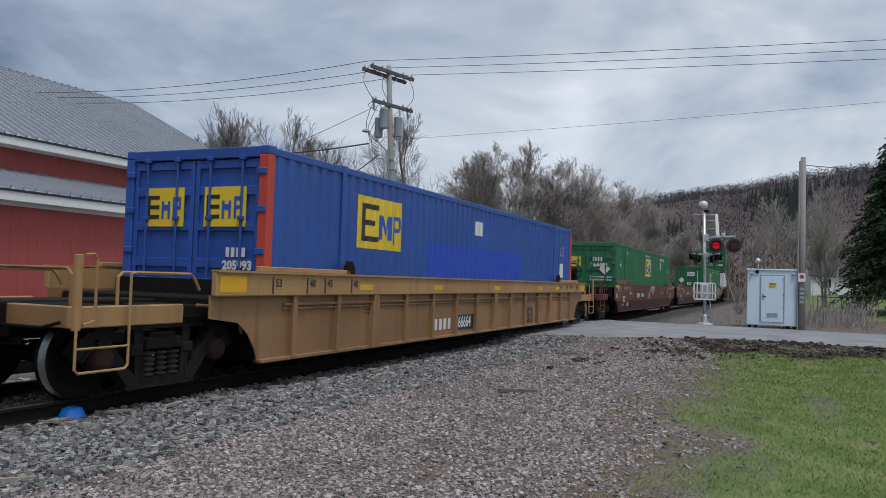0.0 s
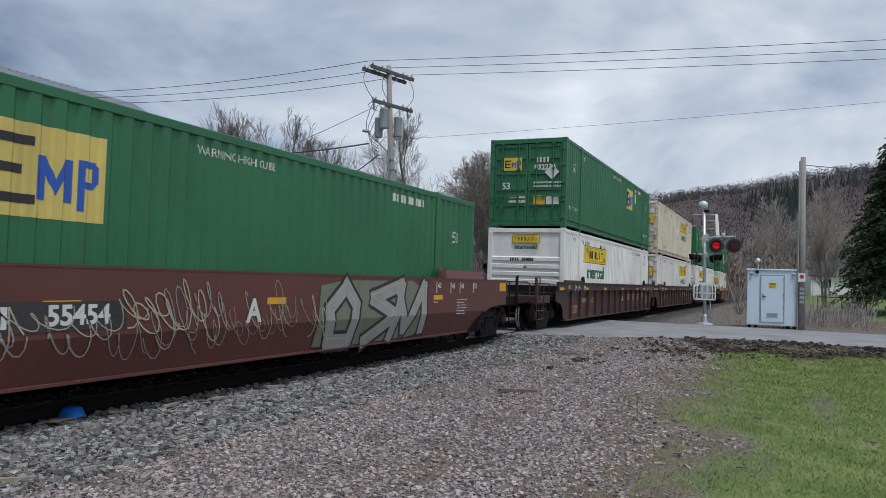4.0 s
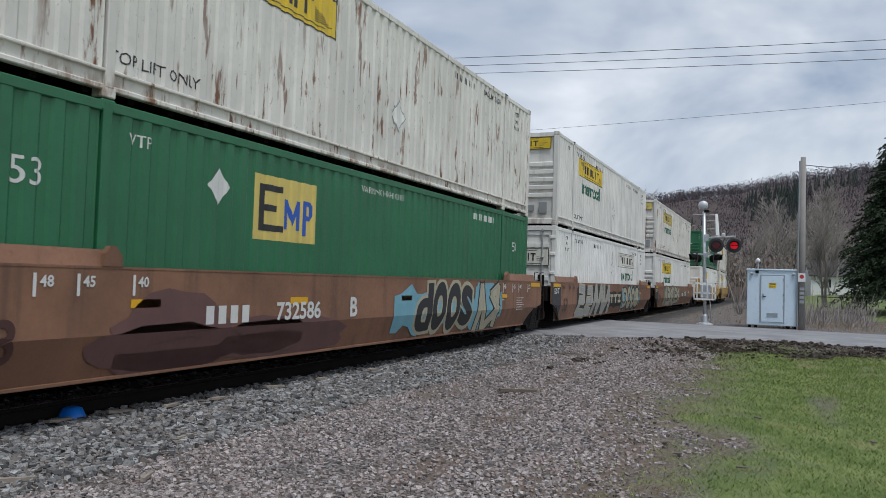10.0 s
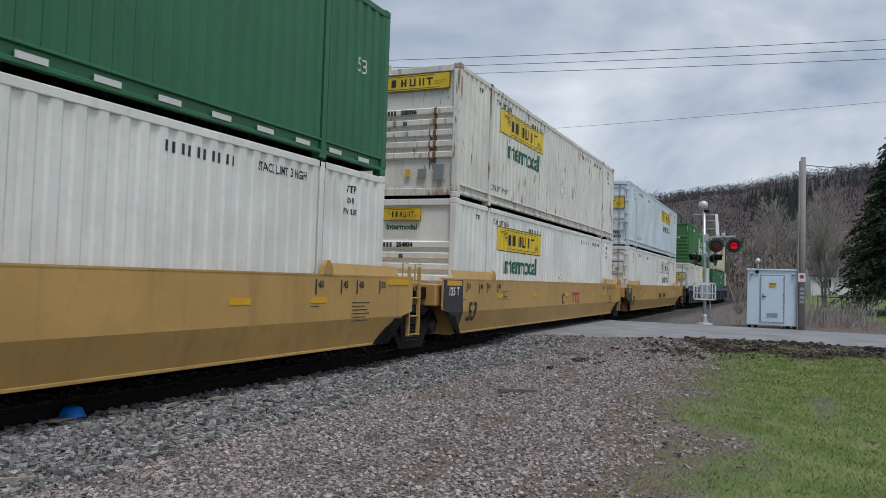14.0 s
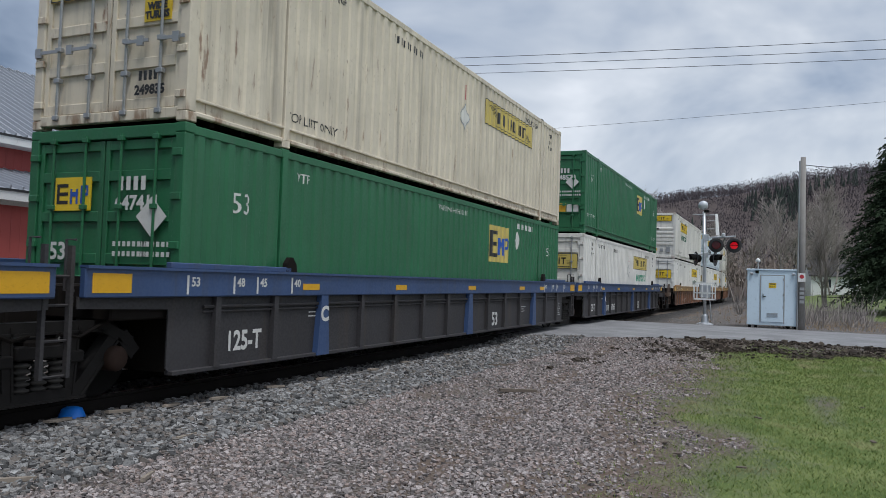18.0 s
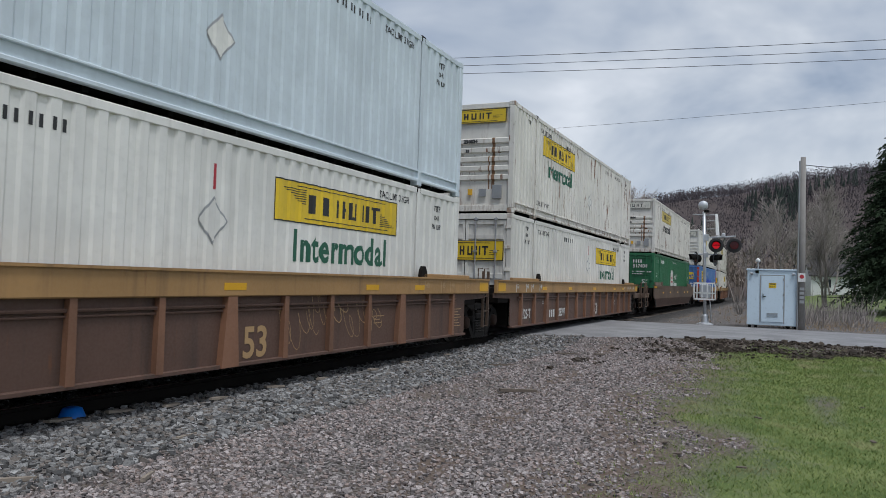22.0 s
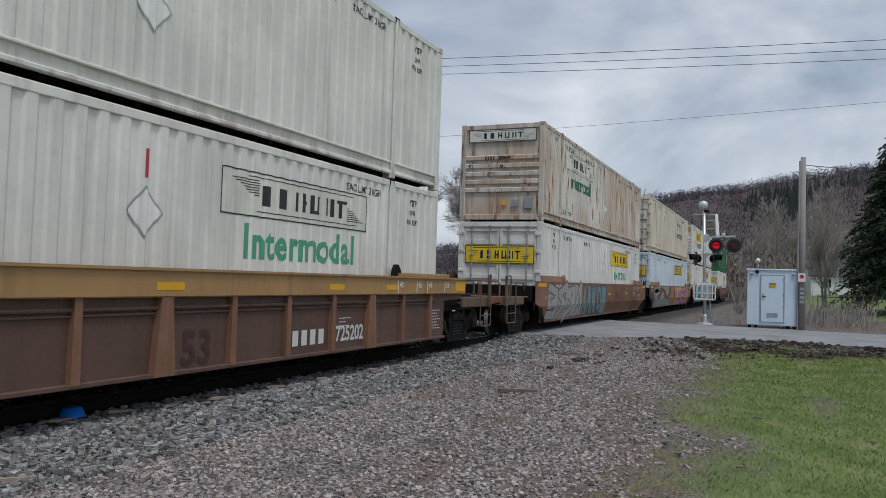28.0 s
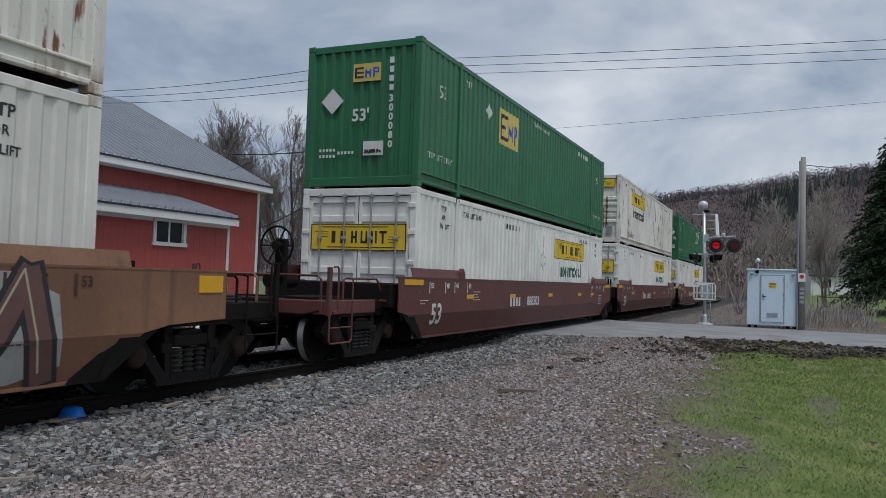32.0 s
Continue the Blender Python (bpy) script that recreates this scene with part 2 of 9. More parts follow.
M["ceramic"] = plain("grey_transformer_paint", (0.33, 0.36, 0.38), 0.5, 0, 0.06, 5, 0.03)
M["red_glow"] = glow("lit_red_lens", (1.0, 0.012, 0.03), 0.26)
M["red_lens"] = plain("dark_red_lens", (0.07, 0.004, 0.006), 0.25, 0, 0.1, 10, 0)
M["caution"] = plain("orange_yellow_label", (0.72, 0.40, 0.03), 0.5, 0, 0.1, 8, 0)

# ------------------------------------------------------------------ shape helpers


class Geo:
    """Gathers vertices and faces of one mesh."""

    def __init__(self):
        self.v, self.f = [], []

    def add(self, verts, faces):
        k = len(self.v)
        self.v += [tuple(p) for p in verts]
        self.f += [tuple(i + k for i in q) for q in faces]
        return self

    def box(self, x0, x1, y0, y1, z0, z1, ch=0.0):
        if ch <= 0:
            v = [(x, y, z) for x in (x0, x1) for y in (y0, y1) for z in (z0, z1)]
            return self.add(v, [(0, 1, 3, 2), (4, 6, 7, 5), (0, 4, 5, 1), (2, 3, 7, 6), (0, 2, 6, 4), (1, 5, 7, 3)])
        lo, hi = (x0, y0, z0), (x1, y1, z1)
        v, idx = [], {}
        for sx in (0, 1):
            for sy in (0, 1):
                for sz in (0, 1):
                    s = (sx, sy, sz)
                    for a in range(3):
                        p = [(hi if s[i] else lo)[i] + (0 if i == a else (-ch if s[i] else ch)) for i in range(3)]
                        idx[s, a] = len(v)
                        v.append(tuple(p))
        f = []
        for a in range(3):
            b, c = (a + 1) % 3, (a + 2) % 3
            for side in (0, 1):
                q = []
                for sb, sc in ((0, 0), (1, 0), (1, 1), (0, 1)):
                    s = [0, 0, 0]
                    s[a], s[b], s[c] = side, sb, sc
                    q.append(idx[tuple(s), a])
                f.append(tuple(q if side else q[::-1]))
        for a in range(3):
            b, c = (a + 1) % 3, (a + 2) % 3
            for sb in (0, 1):
                for sc in (0, 1):
                    s0, s1 = [0, 0, 0], [0, 0, 0]
                    s0[b] = s1[b] = sb
                    s0[c] = s1[c] = sc
                    s1[a] = 1
                    s0, s1 = tuple(s0), tuple(s1)
                    q = [idx[s0, b], idx[s1, b], idx[s1, c], idx[s0, c]]
                    f.append(tuple(q if sb == sc else q[::-1]))
        for s in [(i, j, k) for i in (0, 1) for j in (0, 1) for k in (0, 1)]:
            q = [idx[s, 0], idx[s, 1], idx[s, 2]]
            f.append(tuple(q if sum(s) % 2 else q[::-1]))
        return self.add(v, f)

    def prism(self, pts, vec):
        n = len(pts)
        a = [Vector(p) for p in pts]
        b = [p + Vector(vec) for p in a]
        f = [tuple(range(n))[::-1], tuple(range(n, 2 * n))]
        f += [(i, (i + 1) % n, n + (i + 1) % n, n + i) for i in range(n)]
        return self.add(a + b, f)

    def tube(self, p, q, r, n=8, r2=None, caps=True):
        p, q = Vector(p), Vector(q)
        d = q - p
        if d.length < 1e-6:
            return self
        d.normalize()
        u = d.orthogonal().normalized()
        w = d.cross(u)
        r2 = r if r2 is None else r2
        v = []
        for c, rr in ((p, r), (q, r2)):
            v += [c + (u * math.cos(2 * math.pi * i / n) + w * math.sin(2 * math.pi * i / n)) * rr for i in range(n)]
        f = [(i, (i + 1) % n, n + (i + 1) % n, n + i) for i in range(n)]
        if caps:
            f += [tuple(range(n))[::-1], tuple(range(n, 2 * n))]
        return self.add(v, f)

    def pipe(self, pts, r, n=6):
        pts = [Vector(p) for p in pts]
        v, u = [], None
        for i, p in enumerate(pts):
            d = (pts[min(i + 1, len(pts) - 1)] - pts[max(i - 1, 0)]).normalized()
            u = d.orthogonal() if u is None else u - d * u.dot(d)
            if u.length < 1e-4:
                u = d.orthogonal()
            u.normalize()
            w = d.cross(u)
            v += [p + (u * math.cos(2 * math.pi * k / n) + w * math.sin(2 * math.pi * k / n)) * r for k in range(n)]
        f = [(i * n + k, i * n + (k + 1) % n, (i + 1) * n + (k + 1) % n, (i + 1) * n + k) for i in range(len(pts) - 1) for k in range(n)]
        f += [tuple(range(n))[::-1], tuple(range((len(pts) - 1) * n, len(pts) * n))]
        return self.add(v, f)

    def lathe(self, prof, origin, axis="y", n=20):
        """prof: pairs of (radius, height along the axis)."""
        v, f = [], []
        for r, h in prof:
            for i in range(n):
                a = 2 * math.pi * i / n
                c, s = r * math.cos(a), r * math.sin(a)
                p = {"x": (h, c, s), "y": (c, h, s), "z": (c, s, h)}[axis]
                v.append((origin[0] + p[0], origin[1] + p[1], origin[2] + p[2]))
        for k in range(len(prof) - 1):
            for i in range(n):
                j = (i + 1) % n
                f.append((k * n + i, k * n + j, (k + 1) * n + j, (k + 1) * n + i))
        f += [tuple(range(n))[::-1], tuple(range((len(prof) - 1) * n, len(prof) * n))]
        return self.add(v, f)

    def mesh(self, name, material, smooth=False):
        me = bpy.data.meshes.new(name)
        me.from_pydata(self.v, [], self.f)
        if material:
            me.materials.append(material)
        bm = bmesh.new()
        bm.from_mesh(me)
        bmesh.ops.recalc_face_normals(bm, faces=bm.faces)
        bm.to_mesh(me)
        bm.free()
        if smooth:
            me.polygons.foreach_set("use_smooth", [True] * len(me.polygons))
        return me


def raw_mesh(name, verts, faces, material, smooth=False):
    me = bpy.data.meshes.new(name)
    me.from_pydata(verts, [], faces)
    me.materials.append(material)
    if smooth:
        me.polygons.foreach_set("use_smooth", [True] * len(me.polygons))
    return me


def part(name, shape, material, parent, label="", smooth=False):
    """Links a shape (or a ready mesh) as one mesh object under a thing or part."""
    me = shape.mesh(name, material, smooth) if isinstance(shape, Geo) else shape
    ob = new(name, me)
    ob.parent = parent
    if label:
        tagged(ob, label)
    return ob


def thing(name, label, category, group="", kind="", at=None):
    ob = new(name)
    ob.empty_display_size = 0.3
    tagged(ob, label, category, group, kind)
    if at is not None:
        ob.matrix_world = at
    return ob


def solid(name, shape, material, label, category, kind="", group="", smooth=False):
    me = shape.mesh(name, material, smooth) if isinstance(shape, Geo) else shape
    return tagged(new(name, me), label, category, group, kind)


_letters = {}


def letter_mesh(text, size, bold=0.0, squeeze=1.0):
    """Flat lettering in the x-z plane facing -y, centred on the origin, as (verts, faces)."""
    key = (text, size, bold, squeeze)
    if key not in _letters:
        cu = bpy.data.curves.new("lettering", "FONT")
        cu.body, cu.size, cu.align_x, cu.align_y = text, size, "CENTER", "CENTER"
        cu.resolution_u, cu.offset = 2 if size < 0.25 else 5, bold
        ob = bpy.data.objects.new("lettering", cu)
        me = bpy.data.meshes.new_from_object(ob)
        v = [(p.co.x * squeeze, 0.0, p.co.y) for p in me.vertices]
        f = [tuple(p.vertices) for p in me.polygons]
        bpy.data.objects.remove(ob)
        bpy.data.curves.remove(cu)
        bpy.data.meshes.remove(me)
        _letters[key] = (v, f)
    return _letters[key]


# corrugated container side: outward ridges at y = 0, hollows at y = DEEP
PITCH_C, DEEP = 0.28, 0.026
KNOTS = ((0.0, 0.0), (0.115, 0.0), (0.15, 1.0), (0.245, 1.0), (0.28, 0.0))


def hollow(x):
    u = x % PITCH_C
    for (a, ha), (b, hb) in zip(KNOTS[:-1], KNOTS[1:]):
        if u <= b:
            return DEEP * (ha + (hb - ha) * (u - a) / (b - a))
    return 0.0


def knots(x0, x1):
    out = [x0]
    k = math.floor(x0 / PITCH_C)
    while k * PITCH_C < x1:
        out += [k * PITCH_C + a for a, _ in KNOTS[:-1] if x0 + 1e-4 < k * PITCH_C + a < x1 - 1e-4]
        k += 1
    return out + [x1]


def wavy(g, x0, x1, z0, z1, y, out=0.0, sign=-1):
    """A strip of corrugated sheet whose ridges stand at y; out: how far it lies proud of the sheet."""
    xs = knots(x0, x1)
    v = []
    for x in xs:
        yy = y - sign * (hollow(x) - out)
        v += [(x, yy, z0), (x, yy, z1)]
    g.add(v, [(2 * i, 2 * i + 2, 2 * i + 3, 2 * i + 1) for i in range(len(xs) - 1)])


def painted(text, size, x, z, y, bold=0.0, squeeze=1.0):
    """Lettering that lies on a corrugated side, following its waves."""
    v, f = letter_mesh(text, size, bold, squeeze)
    bm = bmesh.new()
    vs = [bm.verts.new((a + x, 0.0, c + z)) for a, _, c in v]
    for q in f:
        try:
            bm.faces.new([vs[i] for i in q])
        except ValueError:
            pass
    xs = [p.co.x for p in bm.verts]
    for k in knots(min(xs), max(xs))[1:-1]:
        bmesh.ops.bisect_plane(bm, geom=bm.verts[:] + bm.edges[:] + bm.faces[:], plane_co=(k, 0, 0), plane_no=(1, 0, 0))
    for p in bm.verts:
        p.co.y = y + hollow(p.co.x) - 0.004
    me = bpy.data.meshes.new("lettering")
    bm.to_mesh(me)
    bm.free()
    return me


def flat_text(g, text, size, x, z, y, bold=0.0, squeeze=1.0):
    v, f = letter_mesh(text, size, bold, squeeze)
    g.add([(a + x, y, c + z) for a, _, c in v], f)


def end_text(g, text, size, y, z, x, bold=0.0, squeeze=1.0):
    """Lettering on a face that looks towards -x."""
    v, f = letter_mesh(text, size, bold, squeeze)
    g.add([(x, y - a, c + z) for a, _, c in v], f)


def bars(g, x, z, y, count, w, h, gap):
    """Writing too small to read, as a row of bars on a face that looks towards -y."""
    for i in range(count):
        g.add([(x + i * (w + gap), y, z), (x + i * (w + gap) + w, y, z), (x + i * (w + gap) + w, y, z + h), (x + i * (w + gap), y, z + h)], [(0, 1, 2, 3)])


def end_bars(g, y, z, x, count, w, h, gap):
    for i in range(count):
        a = y - i * (w + gap)
        g.add([(x, a, z), (x, a - w, z), (x, a - w, z + h), (x, a, z + h)], [(0, 1, 2, 3)])


def sheet(g, x0, x1, z0, z1, y):
    g.add([(x0, y, z0), (x1, y, z0), (x1, y, z1), (x0, y, z1)], [(0, 1, 2, 3)])


def end_sheet(g, y0, y1, z0, z1, x):
    g.add([(x, y0, z0), (x, y1, z0), (x, y1, z1), (x, y0, z1)], [(0, 1, 2, 3)])

# ------------------------------------------------------------------ the train
BOX_L, BOX_W, BOX_H, POST = 16.154, 2.591, 2.896, 1.98
HL, HW = BOX_L / 2, BOX_W / 2
moving = []          # (thing, place along the train at 0 s, height over the rail)
_cache = {}


def cached(key, make):
    if key not in _cache:
        _cache[key] = make()
    return _cache[key]


def box_frame(kind, mat):
    """Meshes shared by all containers of one paint."""
    d = {}
    g = Geo()
    for sx in (-1, 1):
        for sy in (-1, 1):
            x = sx * (HL - 0.08)
            g2 = Geo().box(x - 0.08, x + 0.08, sy * (HW - 0.075) - 0.075, sy * (HW - 0.075) + 0.075, 0.12, BOX_H - 0.12, 0.012)
            d["corner_post", sx, sy] = g2.mesh("corner_post", mat)
    for sx in (-1, 1):
        for sy in (-1, 1):
            x = sx * (HL - POST)
            d["lifting_post", sx, sy] = Geo().box(x - 0.06, x + 0.06, sy * (HW - 0.05) - 0.055, sy * (HW - 0.05) + 0.055, 0.1, BOX_H - 0.03, 0.01).mesh("lifting_post", mat)
    for sy in (-1, 1):
        d["top_rail", sy] = Geo().box(-HL + 0.1, HL - 0.1, sy * (HW - 0.04) - 0.035, sy * (HW - 0.04) + 0.035, BOX_H - 0.13, BOX_H - 0.02, 0.01).mesh("top_rail", mat)
        lo = 0.30 if kind != "plain" else 0.18
        g = Geo().box(-HL + 0.1, HL - 0.1, sy * (HW - 0.05) - 0.045, sy * (HW - 0.05) + 0.045, 0.075, lo if kind == "plain" else 0.135, 0.012)
        if kind != "plain":
            # upper flange over a recessed web
            g.box(-HL + 0.1, HL - 0.1, sy * (HW - 0.05) - 0.045, sy * (HW - 0.05) + 0.045, 0.265, lo, 0.008)
            g.box(-HL + 0.1, HL - 0.1, sy * (HW - 0.075) - 0.03, sy * (HW - 0.075) + 0.03, 0.13, 0.27)
        d["bottom_rail", sy] = g.mesh("bottom_rail", mat)
        g = Geo()
        for p0, p1 in ((-HL + 0.12, -HL + POST - 0.085), (-HL + POST + 0.085, HL - POST - 0.085), (HL - POST + 0.085, HL - 0.12)):
            wavy(g, p0, p1, lo - 0.02, BOX_H - 0.10, sy * (HW - 0.012), 0.0, sy)
        d["side_panel", sy] = g.mesh("side_panel", mat)
    g = Geo().box(-HL + 0.05, HL - 0.05, -HW + 0.04, HW - 0.04, BOX_H - 0.06, BOX_H - 0.03)
    d["roof_panel"] = g.mesh("roof_panel", mat)
    comb = [(HL - 0.05, 0.16), (-HL + 0.05, 0.16), (-HL + 0.05, 0.10)]
    for i in range(26):
        x = -HL + 0.6 + i * 0.6
        comb += [(x - 0.04, 0.10), (x - 0.04, 0.03), (x + 0.04, 0.03), (x + 0.04, 0.10)]
    comb.append((HL - 0.05, 0.10))
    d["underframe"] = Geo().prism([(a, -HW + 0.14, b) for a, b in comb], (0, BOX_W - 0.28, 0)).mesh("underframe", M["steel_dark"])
    d["rear_wall"] = Geo().box(HL - 0.06, HL - 0.02, -HW + 0.1, HW - 0.1, 0.1, BOX_H - 0.1).mesh("rear_wall", mat)
    return d


def casting(x, y, z, mat):
    def make():
        g = Geo().box(-0.09, 0.09, -0.082, 0.082, -0.06, 0.06, 0.012)
        return g.mesh("corner_casting", mat)
    return cached(("casting", mat.name), make), (x, y, z)


def rib_end(mat, white):
    """A steel nose wall pressed with wide horizontal ribs under a flat panel."""
    g = Geo()
    x0 = -HL + 0.07
    top = BOX_H - 0.16
    g.box(x0, x0 + 0.03, -HW + 0.13, HW - 0.13, 0.16, top)
    g.box(x0 - 0.05, x0, -HW + 0.13, HW - 0.13, BOX_H - 0.16, BOX_H - 0.02, 0.01)
    g.box(x0 - 0.05, x0, -HW + 0.13, HW - 0.13, 0.04, 0.20, 0.01)
    return g.mesh("nose_wall", mat)


def nose_rib(mat, z):
    x0 = -HL + 0.07
    v = [(x0, 0, z), (x0 - 0.055, 0, z + 0.03), (x0 - 0.055, 0, z + 0.135), (x0, 0, z + 0.165)]
    return Geo().prism([(a, -HW + 0.15, c) for a, _, c in v], (0, BOX_W - 0.3, 0)).mesh("rib", mat)


def nose_run(y, wide, top, seed):
    """A run of rust down the ribbed nose wall, following the ribs."""
    rng = random.Random(seed)
    x0 = -HL + 0.07
    path = [(x0, 0.62)]
    for i in range(5):
        z = 0.84 + i * 0.24
        path += [(x0, z - 0.02), (x0, z), (x0 - 0.055, z + 0.03), (x0 - 0.055, z + 0.08), (x0 - 0.055, z + 0.135), (x0, z + 0.165)]
    path = [p for p in path if p[1] < top]
    v = []
    for x, z in path:
        a, b = wide * rng.uniform(0.55, 0.8), wide * rng.uniform(0.55, 0.8)
        v += [(x - 0.004, y + a, z), (x - 0.004, y - b, z)]
    return Geo().add(v, [(2 * i, 2 * i + 1, 2 * i + 3, 2 * i + 2) for i in range(len(path) - 1)]).mesh("rust_run", M["rust_run"])


def corr_end(mat):
    g = Geo()
    n = 10
    w = (BOX_W - 0.30) / n
    x0 = -HL + 0.035
    for i in range(n):
        y = -HW + 0.15 + i * w
        ys = [y, y + 0.3 * w, y + 0.42 * w, y + 0.88 * w, y + w]
        xs = [x0, x0, x0 + 0.04, x0 + 0.04, x0]
        for a in range(4):
            g.add([(xs[a], ys[a], 0.14), (xs[a + 1], ys[a + 1], 0.14), (xs[a + 1], ys[a + 1], BOX_H - 0.1), (xs[a], ys[a], BOX_H - 0.1)], [(0, 1, 2, 3)])
    g.box(x0 - 0.01, x0 + 0.05, -HW + 0.13, HW - 0.13, BOX_H - 0.16, BOX_H - 0.02, 0.01)
    g.box(x0 - 0.01, x0 + 0.05, -HW + 0.13, HW - 0.13, 0.03, 0.20, 0.01)
    return g.mesh("nose_wall", mat)


def door_leaf(side, mat):
    """One pressed door leaf with four shallow horizontal hollows."""
    g = Geo()
    x0 = -HL + 0.04
    y0, y1 = (0.012, HW - 0.16) if side > 0 else (-HW + 0.16, -0.012)
    g.box(x0 + 0.02, x0 + 0.05, y0, y1, 0.18, BOX_H - 0.17)
    g.box(x0 - 0.012, x0 + 0.02, y0, y0 + 0.07, 0.18, BOX_H - 0.17, 0.006)
    g.box(x0 - 0.012, x0 + 0.02, y1 - 0.07, y1, 0.18, BOX_H - 0.17, 0.006)
    for z in (0.18, 0.68, 1.20, 1.72, 2.22, 2.60):
        g.box(x0 - 0.012, x0 + 0.02, y0 + 0.07, y1 - 0.07, z, z + (0.13 if z < 2.5 else 0.12), 0.006)
    return g.mesh("door_leaf", mat)


def lock_rods(mat):
    out = []
    x0 = -HL + 0.0
    for y in (-0.86, -0.30, 0.30, 0.86):
        g = Geo()
        g.tube((x0, y, 0.10), (x0, y, BOX_H - 0.10), 0.019, 8)
        for z in (0.14, 0.62, 1.02, 1.9, BOX_H - 0.16):
            g.box(x0 - 0.03, x0 + 0.04, y - 0.05, y + 0.05, z - 0.03, z + 0.03, 0.006)
        s = 1 if y > 0 else -1
        g.box(x0 - 0.035, x0 - 0.015, min(y, y + s * 0.38), max(y, y + s * 0.38), 0.98, 1.02)
        g.box(x0 - 0.04, x0 - 0.01, y + s * 0.30, y + s * 0.30 + 0.10, 0.94, 1.06)
        out.append(g.mesh("lock_rod", mat))
    return out


def hinges(mat):
    return Geo().box(-HL - 0.022, -HL + 0.03, -0.075, 0.075, -0.045, 0.045, 0.008).mesh("hinge", mat)


def sign_panel(parent, x, z, wide, tall, style):
    """The haulier's sign on the corrugated side."""
    fill = {"yellow": M["logo_yellow"], "faded": M["logo_faded"], "white": M["logo_white"], "bold": M["logo_yellow"]}[style]
    y = -(HW - 0.012)

    def make():
        g = Geo()
        wavy(g, x, x + wide, z, z + tall, y, 0.003)
        return g.mesh("sign_panel", fill)
    pan = part("sign_panel", cached(("sign", x, z, wide, tall, style), make), None, parent, "yellow haulier's sign panel" if style != "white" else "white haulier's sign panel")

    def marks():
        g = Geo()
        b = 0.05 if style == "bold" else 0.018
        for x0, x1, z0, z1 in ((x, x + wide, z, z + b), (x, x + wide, z + tall - b, z + tall), (x, x + b, z + b, z + tall - b), (x + wide - b, x + wide, z + b, z + tall - b)):
            wavy(g, x0, x1, z0, z1, y, 0.006)
        # five upright bars stand for the wording
        u = wide / 22
        zz, hh = z + 0.27 * tall, 0.46 * tall
        for a, w in ((5.0, 0.9), (7.1, 1.25), (9.6, 0.45), (10.5, 0.45), (11.9, 0.45), (12.9, 0.45), (14.3, 0.45), (15.2, 0.45), (16.7, 0.45)):
            wavy(g, x + a * u, x + (a + w) * u, zz, zz + hh, y, 0.006)
        wavy(g, x + 10.9 * u - 0.02, x + 11.0 * u + 0.02, zz + hh * 0.4, zz + hh * 0.6, y, 0.0065)
        wavy(g, x + 16.1 * u, x + 17.9 * u, zz + hh * 0.82, zz + hh, y, 0.0065)
        wavy(g, x + 12.2 * u, x + 13.1 * u, zz, zz + hh * 0.18, y, 0.0065)
        for k in range(7):
            dz = z + tall * (0.80 - 0.055 * k)
            wavy(g, x + (1.2 + 0.42 * k) * u, x + 4.4 * u, dz, dz + 0.012, y, 0.006)
            dz = z + tall * (0.55 - 0.055 * k)
            wavy(g, x + 18.2 * u, x + (18.6 + 0.4 * k) * u, dz, dz + 0.012, y, 0.006)
        wavy(g, x + 3.2 * u, x + 19.0 * u, z + 0.88 * tall, z + 0.90 * tall, y, 0.006)
        wavy(g, x + 4.2 * u, x + 20.0 * u, z + 0.12 * tall, z + 0.14 * tall, y, 0.006)
        return g.mesh("sign_mark", M["ink"])
    part("sign_mark", cached(("marks", x, z, wide, tall, style), marks), None, pan)


def end_sign(parent, y0, z, wide, tall, style):
    fill = {"yellow": M["logo_yellow"], "faded": M["logo_faded"], "white": M["logo_white"], "bold": M["logo_yellow"]}[style]

    def make():
        return Geo().box(-HL + 0.016, -HL + 0.026, y0 - wide, y0, z, z + tall).mesh("end_sign", fill)
    pan = part("end_sign", cached(("esign", y0, z, wide, tall, style), make), None, parent, "haulier's sign on the container's end")

    def marks():
        g = Geo()
        x = -HL + 0.012
        u = wide / 22
        for a0, a1, z0, z1 in ((0, 22, 0, 0.03), (0, 22, 0.97, 1), (0, 0.25, 0, 1), (21.75, 22, 0, 1), (5, 5.9, 0.27, 0.73), (7.1, 8.3, 0.27, 0.73), (9.6, 10.05, 0.27, 0.73), (10.5, 10.95, 0.27, 0.73), (10.0, 10.6, 0.45, 0.54), (11.8, 12.2, 0.27, 0.73), (12.9, 13.3, 0.27, 0.73), (12.1, 13, 0.27, 0.36), (14.2, 14.6, 0.27, 0.73), (15.1, 15.5, 0.27, 0.73), (16.6, 17.05, 0.27, 0.73), (16.0, 17.7, 0.64, 0.73), (2.6, 18, 0.87, 0.9), (4, 19.4, 0.1, 0.13), (1, 4.2, 0.7, 0.72), (1.8, 4.2, 0.6, 0.62), (2.4, 4.2, 0.5, 0.52), (18, 20.8, 0.5, 0.52), (18, 20.2, 0.4, 0.42), (18, 19.6, 0.3, 0.32)):
            end_sheet(g, y0 - a0 * u, y0 - a1 * u, z + z0 * tall, z + z1 * tall, x)
        return g.mesh("sign_mark", M["ink"])
    part("sign_mark", cached(("emarks", y0, z, wide, tall, style), marks), None, pan)


